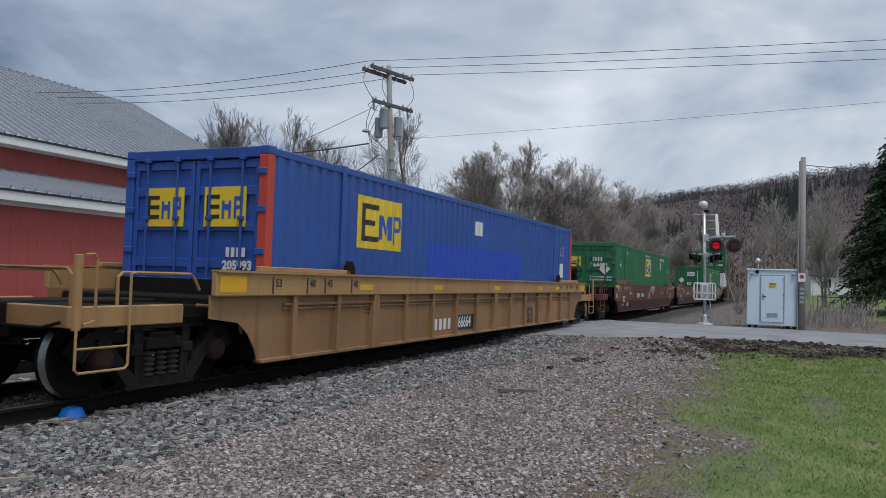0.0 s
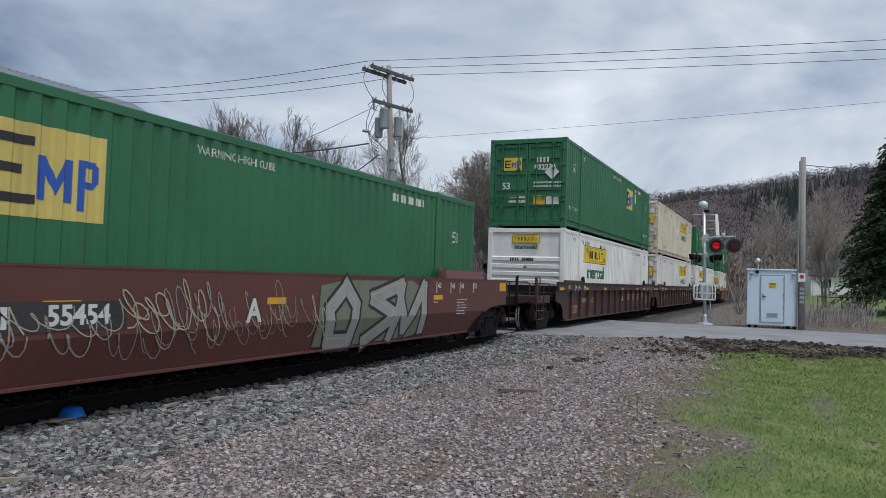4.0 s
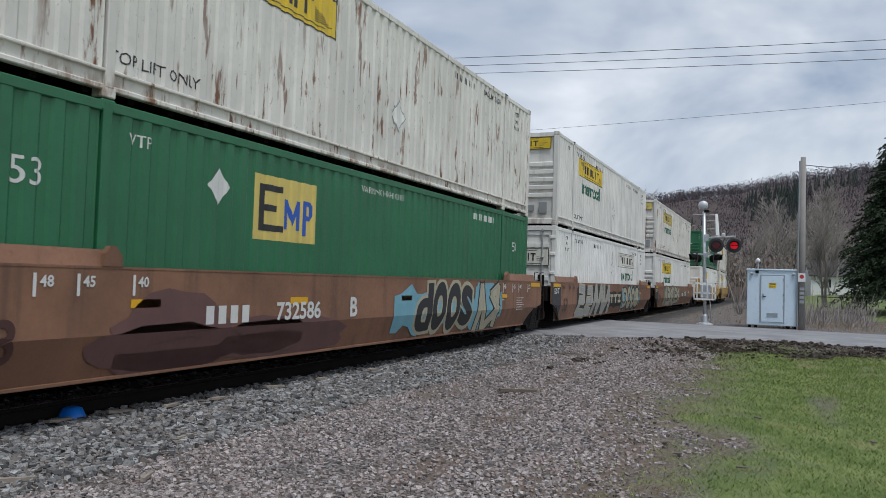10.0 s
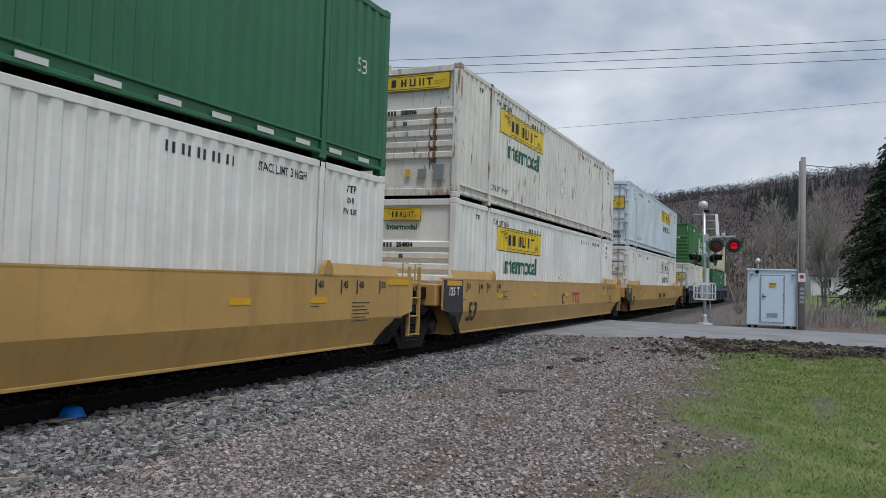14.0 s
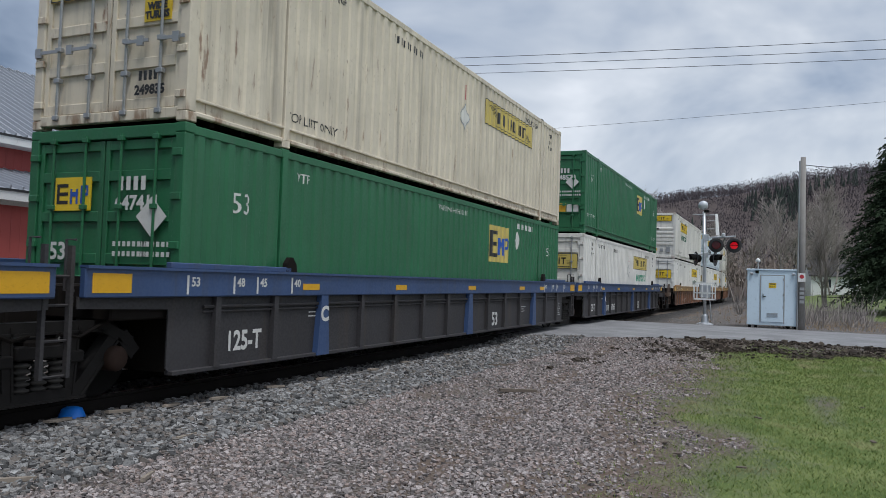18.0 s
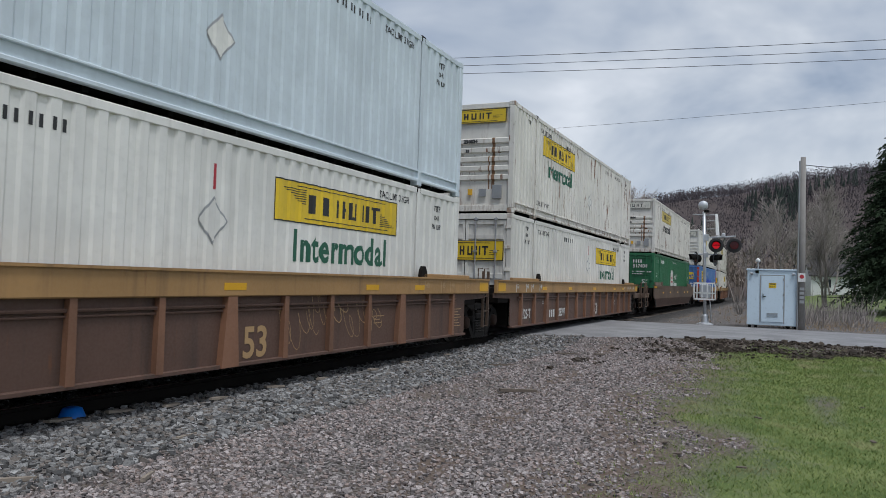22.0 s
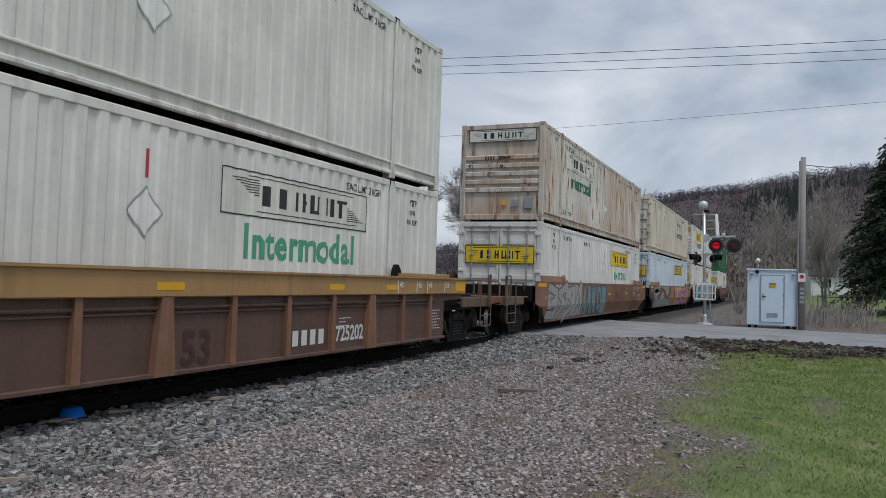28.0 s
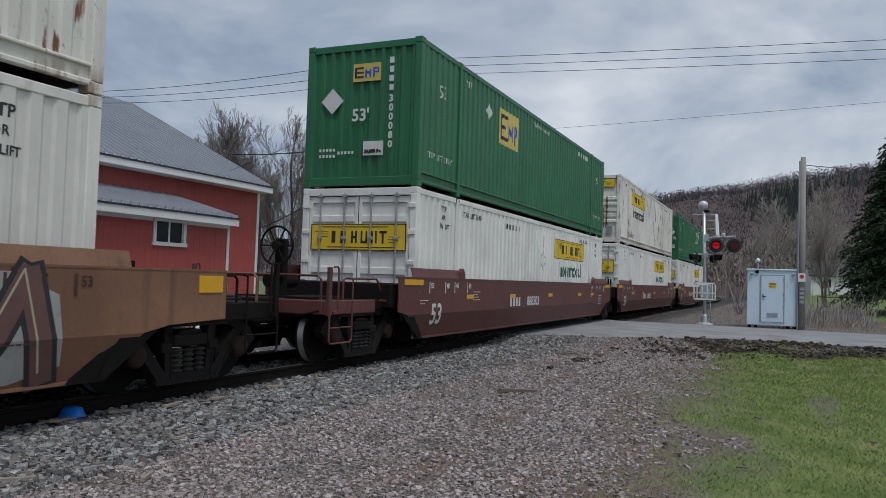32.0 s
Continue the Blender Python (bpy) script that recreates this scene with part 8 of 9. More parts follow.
for z, half in ((9.15, 1.15), (9.0, 1.15), (7.95, 1.05)):
    p = on_pole(z)
    off = Vector((-0.14, 0.1, 0)) if z == 9.0 else Vector((0.12, -0.1, 0))
    a, b = p - ARM * half + off, p + ARM * half + off
    n_ = Vector((-ARM.y, ARM.x, 0)) * 0.04
    part("crossarm", Geo().prism([a - n_, b - n_, b + n_, a + n_], (0, 0, 0.12)), M["arm_wood"], pole)
    for k in (-0.92, -0.5, 0.5, 0.92):
        q = p + ARM * half * k + off
        part("insulator", Geo().lathe([(0.018, 0.1), (0.04, 0.13), (0.042, 0.18), (0.022, 0.22)], q, "z", 10), M["ceramic"], pole)
ACROSS = Vector((0.408, -0.913, 0))
TOWARD = Vector((-0.913, -0.408, 0))
for k, (u, w, z) in enumerate(((-0.42, 0.02, 7.2), (-0.20, 0.24, 7.5), (0.29, 0.02, 7.25))):
    p = on_pole(z) + ACROSS * u + TOWARD * w
    t = part("transformer", Geo().lathe([(0.05, -0.40), (0.145, -0.39), (0.155, -0.35), (0.155, 0.28), (0.165, 0.30), (0.165, 0.33), (0.11, 0.37), (0.03, 0.39)], p, "z", 18), M["ceramic"], pole, "grey cylindrical pole transformer", smooth=True)
    part("bushing", Geo().lathe([(0.03, 0.36), (0.05, 0.42), (0.03, 0.46), (0.05, 0.50), (0.02, 0.60)], p + ACROSS * 0.05, "z", 8), M["ceramic"], t)
    part("hanger", Geo().tube(p, on_pole(z), 0.04, 6), M["galv"], t)
    top = on_pole(8.0) + ARM * (-0.9 + 0.85 * k)
    q = p + Vector((0, 0, 0.58)) + ACROSS * 0.05
    bow = ACROSS * (-0.3 if k < 2 else 0.35)
    part("lead", Geo().pipe([q + (top - q) * t_ + bow * math.sin(math.pi * t_) for t_ in (0, 0.2, 0.4, 0.6, 0.8, 1)], 0.011, 5), M["wire"], pole)
for k in (-0.9, 0.0, 0.95):
    a = on_pole(8.1) + ARM * k
    b = on_pole(9.25) + ARM * k * 1.1
    bow = ARM * (0.4 if k > 0 else -0.4)
    part("lead", Geo().pipe([a.lerp(b, t_) + bow * math.sin(math.pi * t_) for t_ in (0, 0.2, 0.4, 0.6, 0.8, 1)], 0.011, 5), M["wire"], pole)
    part("cutout_fuse", Geo().tube(a + Vector((0, 0, 0.05)), a + ARM * 0.12 - Vector((0, 0, 0.42)), 0.04, 8), M["ceramic"], pole)
for z in (9.15, 7.95):
    for sg in (-1, 1):
        part("arm_brace", Geo().tube(on_pole(z - 0.45), on_pole(z) + ARM * 0.55 * sg, 0.016, 5), M["galv"], pole)
arm = part("street_lamp_arm", Geo().pipe([on_pole(6.2), on_pole(6.6) - ACROSS * 0.4, on_pole(7.0) - ACROSS * 0.8], 0.026, 8), M["galv"], pole)
part("lamp_head", Geo().lathe([(0.05, -0.06), (0.15, -0.03), (0.13, 0.03), (0.04, 0.07)], on_pole(7.06) - ACROSS * 0.9, "z", 12), M["galv"], arm)
part("meter", Geo().lathe([(0.17, -0.05), (0.17, 0.08), (0.10, 0.14)], on_pole(5.35) + TOWARD * 0.2 + ACROSS * 0.14, "x", 16), M["ceramic"], pole)
part("bracket_arm", Geo().tube(on_pole(5.02), on_pole(4.95) + ACROSS * 1.0, 0.03, 8), M["galv"], pole)
part("bracket_box", Geo().box(24.95, 25.35, 13.2, 13.75, 4.98, 5.12, 0.01), M["galv"], pole)
part("conduit", Geo().tube(on_pole(-0.2) + TOWARD * 0.16 - ACROSS * 0.1, on_pole(6.4) + TOWARD * 0.14 - ACROSS * 0.08, 0.035, 8), M["galv"], pole)
for z in (5.7, 6.05):
    part("strap", Geo().lathe([(0.135, -0.03), (0.135, 0.03)], on_pole(z), "z", 12), M["galv"], pole)
for k in range(6):
    a = on_pole(6.9 + 0.28 * k) - ACROSS * (0.15 + 0.07 * k)
    b = on_pole(6.05 + 0.12 * k) - ACROSS * (0.3 + 0.04 * k)
    part("lead", Geo().pipe([a.lerp(b, t) + (-ACROSS * 0.38 + Vector((0, 0, -0.25))) * math.sin(math.pi * t) for t in (0, 0.2, 0.4, 0.6, 0.8, 1)], 0.012, 5), M["wire"], pole)


def hang(name, a, b, sag, r, label, category="cable"):
    a, b = Vector(a), Vector(b)
    n_ = 28
    pts = [tuple(a.lerp(b, i / n_) + Vector((0, 0, -4 * sag * (i / n_) * (1 - i / n_)))) for i in range(n_ + 1)]
    return solid(name, Geo().pipe(pts, r, 5), M["wire"], label, category, group="overhead wires")


RD = Vector((0.112, -1.0, 0)).normalized()
for k, z in ((-1.08, 9.38), (0.15, 9.42), (1.08, 9.36)):
    p = on_pole(9.2) + ARM * k
    p.z = z
    hang("overhead_wire", p, p + RD * 46, 0.32, 0.009, "thin black overhead line running along the road")
    hang("overhead_wire", p, p - RD * 48 + Vector((2.0, 0, 6.3)), 2.7, 0.011, "thin black overhead line running over the barn")
p = on_pole(6.75)
hang("overhead_wire", p, p + RD * 46 + Vector((0, 0, 3.0)), 0.3, 0.005, "thin telephone line across the yard")
hang("service_cable", on_pole(6.6) - ACROSS * 0.8, (40.6, 35.9, 9.74), 0.3, 0.030, "thick black service cable to the barn side")
hang("service_cable", on_pole(6.2) - ACROSS * 0.45, (33.4, 27.5, 3.6), 0.5, 0.022, "black service cable dropping behind the barn")
hang("guy_wire", on_pole(7.9) + Vector((-0.5, 0.3, 0)), (36.0, 40.0, 5.5), 0.5, 0.010, "thin guy wire with a black insulator")

rp = thing("utility_pole", "slim grey wooden pole with a small sign and conduit", "utility pole")
ra, rb = Vector((33.6, -0.56, 0.0)), Vector((33.6, -0.55, 6.95))
part("shaft", Geo().tube(ra, rb, 0.135, 12, 0.10), M["pole_wood"], rp, smooth=True)
part("sign", Geo().box(33.42, 33.44, -0.68, -0.42, 2.0, 2.34), M["barn_trim"], rp, "small white notice with a red ring")
part("sign_ring", Geo().lathe([(0.05, -0.002), (0.08, -0.002), (0.08, 0.0), (0.05, 0.0)], (33.415, -0.55, 2.2), "x", 14), M["ink_red"], rp)
for k in range(4):
    part("tag", Geo().box(33.43, 33.45, -0.64, -0.48, 1.15 + k * 0.17, 1.27 + k * 0.17), M["galv"], rp)
part("riser", Geo().tube((33.55, -0.40, 0), (33.55, -0.43, 6.8), 0.03, 6), M["galv"], rp)
hang("overhead_wire", rb - Vector((0, 0, 0.3)), rb + Vector((6, -14, -0.2)), 0.3, 0.014, "thin line from the slim pole towards the trees")

# ------------------------------------------------------------------ trees


def grow(seed, height, spread, stems=1, depth=5, twig=0.012, lean=0.25, base_r=0.16, buds=0):
    """A bare tree as two vertex sets: (trunk and limbs) and (fine branches), in local space."""
    rng = random.Random(seed)
    limb, fine, bud = ([], []), ([], []), ([], [])

    def seg(store, p, q, r0, r1, n):
        d = (q - p)
        if d.length < 1e-5:
            return
        d.normalize()
        u = d.orthogonal().normalized()
        w = d.cross(u)
        v, f = store
        k = len(v)
        for c, r in ((p, r0), (q, r1)):
            for i in range(n):
                a = 2 * math.pi * i / n
                v.append(tuple(c + (u * math.cos(a) + w * math.sin(a)) * r))
        for i in range(n):
            f.append((k + i, k + (i + 1) % n, k + n + (i + 1) % n, k + n + i))

    def branch(p, d, ln, r, lv):
        steps = (9, 6, 4, 3, 2)[min(lv, 4)]
        wander = 0.06 if lv == 0 else 0.13
        for i in range(steps):
            d = (d + Vector((rng.gauss(0, wander), rng.gauss(0, wander), rng.gauss(0.05, 0.06)))).normalized()
            q = p + d * ln / steps
            r2 = max(twig * 0.4, r * (1 - 0.8 / steps))
            seg(limb if lv < 2 else fine, p, q, r, r2, 7 if lv < 1 else 5 if lv < 2 else 3)
            p, r = q, r2
            if lv < depth and i >= (2 if lv == 0 else 1 if lv < 3 else 0):
                for _ in range(3 if lv == 0 else rng.choice((1, 2))):
                    ax = d.orthogonal().normalized()
                    ax.rotate(Matrix.Rotation(rng.uniform(0, 6.283), 3, d))
                    side = d.copy()
                    side.rotate(Matrix.Rotation(rng.uniform(0.35, 0.80) * spread, 3, ax))
                    side = (side + Vector((0, 0, 0.10))).normalized()
                    k = rng.uniform(0.30, 0.58) if lv == 0 else rng.uniform(0.45, 0.75)
                    branch(p, side, ln * (1 - (0.6 if lv == 0 else 0.4) * i / steps) * k, max(twig * 0.45, r * rng.uniform(0.34, 0.5)), lv + 1)
        if buds and lv >= depth - 1:
            v, f = bud
            for _ in range(buds):
                c = p + Vector((rng.gauss(0, 0.2), rng.gauss(0, 0.2), rng.gauss(0, 0.2)))
                s = rng.uniform(0.02, 0.045)
                k = len(v)
                a = Vector((rng.gauss(0, 1), rng.gauss(0, 1), rng.gauss(0, 1))).normalized() * s
                b = a.orthogonal().normalized() * s
                v += [tuple(c - a), tuple(c + b), tuple(c + a), tuple(c - b)]
                f.append((k, k + 1, k + 2, k + 3))
    for k in range(stems):
        a = rng.uniform(0, 6.283)
        d = Vector((math.cos(a) * lean, math.sin(a) * lean, 1)).normalized() if stems > 1 else Vector((rng.uniform(-0.05, 0.05), rng.uniform(-0.05, 0.05), 1))
        off = Vector((math.cos(a), math.sin(a), 0)) * 0.25 * (stems > 1)
        branch(off, d, height * rng.uniform(0.78, 0.92) * (1 if stems == 1 else rng.uniform(0.8, 1.05)), base_r * (1 if stems == 1 else 0.7), 0)
    return limb, fine, bud


def bare_tree(x, y, label, seed, height, bark="bark", **k):
    z = ground_z(x, y) - 0.1
    limb, fine, bud = grow(seed, height, k.pop("spread", 1.0), **k)
    top = max(p[2] for p in limb[0] + fine[0])
    t = thing("bare_tree", label, "tree", "bare trees", at=Matrix.Translation((x, y, z)) @ Matrix.Diagonal((height / top,) * 3 + (1,)))
    part("trunk", raw_mesh("trunk", limb[0], limb[1], M[bark], True), None, t)
    part("crown", raw_mesh("crown", fine[0], fine[1], M[bark]), None, t)
    if bud[0]:
        tagged(part("bud_cluster", raw_mesh("bud_cluster", bud[0], bud[1], M["bud"]), None, t), kind="stuff")
    return t


bare_tree(40.0, 27.6, "dark bare multi-stemmed tree behind the barn", 3, 11.6, stems=5, depth=4, lean=0.42, spread=0.75, base_r=0.19, twig=0.016)
bare_tree(38.0, 29.6, "tall bare tree rising behind the barn roof", 9, 12.6, stems=3, depth=4, lean=0.2, spread=0.7, base_r=0.15, twig=0.016)
bare_tree(42.5, 25.0, "small bare scrubby tree", 4, 6.2, stems=2, depth=4, base_r=0.16, twig=0.016)
bare_tree(50.0, 23.3, "slender bare tree with upright branches", 15, 14.0, stems=1, depth=4, spread=0.95, base_r=0.2, twig=0.02)
bare_tree(58.0, 22.6, "broad bare tree with long ascending branches", 6, 12.8, stems=3, depth=4, lean=0.3, spread=1.0, base_r=0.18, twig=0.02)
bare_tree(66.0, 23.4, "broad bare tree with a dense twiggy crown", 21, 15.0, stems=4, depth=4, lean=0.38, spread=1.0, buds=2, base_r=0.22, twig=0.03)
bare_tree(70.0, 22.0, "bare tree with a twiggy crown", 22, 14.4, stems=4, depth=4, lean=0.38, spread=1.0, buds=2, base_r=0.2, twig=0.03)
bare_tree(74.0, 18.9, "budding tree with a rounded pinkish crown", 31, 14.6, "bark_pale", stems=1, depth=4, spread=1.05, base_r=0.24, buds=3, twig=0.032)
bare_tree(76.0, 17.6, "budding tree with a pinkish crown", 33, 12.4, "bark_pale", stems=2, depth=4, spread=1.0, base_r=0.22, buds=3, twig=0.032)
bare_tree(80.0, 16.4, "budding tree with a rounded pinkish crown", 38, 12.6, "bark_pale", stems=2, depth=4, spread=1.0, base_r=0.2, buds=3, twig=0.034)
bare_tree(88.0, 15.8, "tall budding tree beside the line", 35, 12.5, "bark_pale", stems=2, depth=4, spread=0.9, base_r=0.2, buds=2, twig=0.036)
bare_tree(98.0, 16.0, "budding tree beside the line", 36, 12.0, stems=2, depth=4, spread=0.9, base_r=0.2, buds=2, twig=0.038)
bare_tree(104.0, 13.5, "pale budding tree beside the line", 37, 10.0, "bark_pale", stems=2, depth=4, spread=0.9, base_r=0.18, buds=2, twig=0.04)
bare_tree(60.0, -2.6, "pale bare tree behind the scrub", 41, 7.0, "bark_pale", stems=2, depth=3, lean=0.35, spread=1.0, base_r=0.16, twig=0.022)
bare_tree(88.0, 0.2, "pale bare tree at the foot of the hill", 43, 11.5, "bark_pale", stems=2, depth=3, lean=0.25, spread=0.9, twig=0.036)
bare_tree(94.0, -4.5, "pale bare tree at the foot of the hill", 44, 12.5, "bark_pale", stems=3, depth=3, lean=0.3, spread=0.9, twig=0.038)
bare_tree(100.0, 5.5, "bare tree at the foot of the hill", 45, 11.0, "bark_pale", stems=2, depth=3, lean=0.3, spread=0.9, twig=0.038)

# dark spruce beside the lawn
sp = thing("spruce_tree", "dark dense spruce with drooping branches", "tree", at=Matrix.Translation((56.5, -6.9, ground_z(56.5, -6.9))))
part("trunk", Geo().tube((0, 0, -0.2), (0, 0, 12.5), 0.24, 10, 0.04), M["bark"], sp, smooth=True)
rng = random.Random(77)
v, f = [], []
for k in range(520):
    h = 1.2 + 11.2 * (k / 520) ** 0.95
    ln = (4.5 * (1 - (h - 1.0) / 12.2) ** 0.75 + 0.15) * rng.uniform(0.65, 1.1)
    a = k * 2.399 + rng.uniform(-0.3, 0.3)
    d = Vector((math.cos(a), math.sin(a), 0))
    side = Vector((-d.y, d.x, 0))
    p = Vector((0, 0, h))
    m_ = max(4, int(ln * 6))
    for i in range(m_):
        t = (i + 0.6) / m_
        q = p + d * ln * t + Vector((0, 0, -0.42 * ln * t * t + 0.12 * ln * t))
        for _ in range(6):
            s = rng.uniform(0.22, 0.46) * (1.15 - 0.5 * t)
            o = q + Vector((rng.gauss(0, 0.09), rng.gauss(0, 0.09), rng.gauss(-0.05, 0.07))) + side * rng.gauss(0, 0.26) * (1 - 0.5 * t)
            e = (d * rng.uniform(0.3, 1) + side * rng.uniform(-1, 1) + Vector((0, 0, rng.uniform(-0.9, 0.05)))).normalized()
            w = e.orthogonal().normalized()
            w.rotate(Matrix.Rotation(rng.uniform(0, 3.14), 3, e))
            j = len(v)
            v += [tuple(o - w * s * 0.22), tuple(o + e * s), tuple(o + w * s * 0.22)]
            f.append((j, j + 1, j + 2))
part("crown", raw_mesh("crown", v, f, M["spruce"]), None, sp)

# ------------------------------------------------------------------ wooded hill and distance


def bearing(px_frac):
    """Direction in the plan for a place across the view, -1 far left to 1 far right."""
    return YAW - math.atan(px_frac * math.tan(radians(59.82 / 2)))


RIDGE = [(-1.6, 0.030), (-0.5, 0.030), (-0.2, 0.032), (0.05, 0.034), (0.22, 0.056), (0.36, 0.088), (0.46, 0.100), (0.6, 0.110), (0.75, 0.121), (0.9, 0.131), (1.05, 0.137), (1.4, 0.125), (2.2, 0.08)]


def ridge(u):
    for (a, ha), (b, hb) in zip(RIDGE[:-1], RIDGE[1:]):
        if u <= b:
            return ha + (hb - ha) * max(0, (u - a)) / (b - a)
    return RIDGE[-1][1]


def hill_z(u, r):
    rise = ridge(u) * 520
    t = smooth(170, 520, r)
    return 0.3 + rise * t + 2.5 * noise.noise((u * 6, r * 0.01, 4.0)) * t


hv, hf = [], []
us = np.linspace(-1.5, 2.0, 71)
rs = [165, 190, 215, 245, 275, 310, 350, 400, 460, 520, 600, 800]
for u in us:
    a = bearing(u)
    for r in rs:
        z = hill_z(u, r) if r <= 520 else hill_z(u, 520) * (1 - 0.25 * smooth(520, 800, r))
        hv.append((r * math.cos(a), r * math.sin(a), z if r > 165 else -0.3))
k = len(rs)
hf = [(i * k + j, (i + 1) * k + j, (i + 1) * k + j + 1, i * k + j + 1) for i in range(len(us) - 1) for j in range(k - 1)]
n = Nodes("leaf_littered_hillside")
c = n.mix(n.noise(0.03, 5, vec=n.raw), (0.065, 0.055, 0.056), (0.135, 0.113, 0.107))
M["hillside"] = n.done(c, 1.0, spec=0.0)
hill = solid("hill", Geo().add(hv, hf), M["hillside"], "long wooded hill in early spring", "hill", "structure", smooth=True)
n = Nodes("far_bare_woods")
c = n.mix(n.ramp(n.noise(0.02, 4, vec=n.raw), 0.35, 0.65), (0.052, 0.046, 0.055), (0.145, 0.124, 0.132))
c = n.mix(n.mul(n.ramp(n.noise(0.6, 3, vec=n.raw), 0.5, 0.7), 0.5), c, (0.21, 0.185, 0.185))
M["far_woods"] = n.done(c, 1.0, spec=0.0)
n = Nodes("valley_bare_woods")
c = n.mix(n.ramp(n.noise(0.05, 4, vec=n.raw), 0.35, 0.65), (0.16, 0.13, 0.115), (0.30, 0.255, 0.225))
M["valley_woods"] = n.done(c, 1.0, spec=0.0)

rng = random.Random(12)


def woods(count, r0, r1, u0, u1, hmin, hmax, kind, keep=None):
    v, f = [], []
    made = 0
    while made < count:
        u = rng.uniform(u0, u1)
        r = math.sqrt(rng.uniform(r0 * r0, r1 * r1))
        if keep and not keep(u, r):
            continue
        made += 1
        a = bearing(u)
        z = hill_z(u, r) - 0.3 if r > 170 else ground_z(r * math.cos(a), r * math.sin(a)) - 0.2
        p = Vector((r * math.cos(a), r * math.sin(a), z))
        h = rng.uniform(hmin, hmax)
        if kind == "bare":
            def spike(b, e, w):
                d = (e - b).normalized()
                s = d.orthogonal().normalized() * w
                s.rotate(Matrix.Rotation(rng.uniform(0, 3.14), 3, d))
                j = len(v)
                v.extend([tuple(b - s), tuple(b + s), tuple(e)])
                f.append((j, j + 1, j + 2))
            top = p + Vector((rng.gauss(0, 0.4), rng.gauss(0, 0.4), h * 0.9))
            spike(p, top, 0.09)
            wide = h * rng.uniform(0.26, 0.38)
            for _ in range(15):
                # clumps of twigs fill an upright oval crown
                ang, q = rng.uniform(0, 6.283), rng.uniform(0, 1) ** 0.6
                t = rng.uniform(0.34, 0.92)
                rr = wide * q * math.sqrt(max(0.05, 1 - ((t - 0.66) / 0.40) ** 2))
                b = p + Vector((math.cos(ang) * rr, math.sin(ang) * rr, h * t))
                e = b + Vector((math.cos(ang) * 0.5, math.sin(ang) * 0.5, 1.0)) * rng.uniform(0.4, 1.0)
                spike(b, e, rng.uniform(0.10, 0.26))
        else:
            R = h * rng.uniform(0.17, 0.24)
            for lv in range(6):
                zb = h * (0.10 + 0.15 * lv)
                rr = R * (1 - lv / 6.6)
                apex = p + Vector((0, 0, zb + h * 0.26))
                ring = []
                for i in range(9):
                    aa = 6.283 * i / 9 + lv
                    q = rr * rng.uniform(0.7, 1.15)
                    ring.append(p + Vector((math.cos(aa) * q, math.sin(aa) * q, zb + rng.uniform(-0.05, 0.03) * h)))
                j = len(v)
                v.extend([tuple(apex)] + [tuple(q) for q in ring])
                f.extend([(j, j + 1 + i, j + 1 + (i + 1) % 9) for i in range(9)])
    return v, f


v, f = woods(7000, 185, 520, -1.1, 1.15, 4.5, 8, "bare")
v2, f2 = woods(2200, 488, 530, -0.2, 1.15, 1.8, 4.2, "bare")
f += [tuple(i + len(v) for i in q) for q in f2]
v += v2
solid("bare_woods", raw_mesh("bare_woods", v, f, M["far_woods"]), None, "far bare woods covering the hillside", "woods", "stuff")
v, f = woods(420, 230, 415, 0.34, 1.1, 3.0, 8.0, "conifer", lambda u, r: noise.noise((u * 6, r * 0.014, 1.0)) > 0.16)
solid("far_conifers", raw_mesh("far_conifers", v, f, M["far_spruce"]), None, "dark conifers scattered on the hillside", "conifers", "stuff")
v, f = woods(12, 500, 520, 0.36, 0.58, 5, 8, "conifer")
solid("ridge_conifers", raw_mesh("ridge_conifers", v, f, M["far_spruce"]), None, "dark conifers standing on the ridge", "conifers", "stuff")
v, f = woods(520, 108, 190, 0.12, 0.80, 5, 10, "bare")
solid("valley_woods", raw_mesh("valley_woods", v, f, M["valley_woods"]), None, "greyish bare woods along the valley", "woods", "stuff")

# ------------------------------------------------------------------ loose ground: stones, grass, mud, scraps
prng = np.random.RandomState(4)


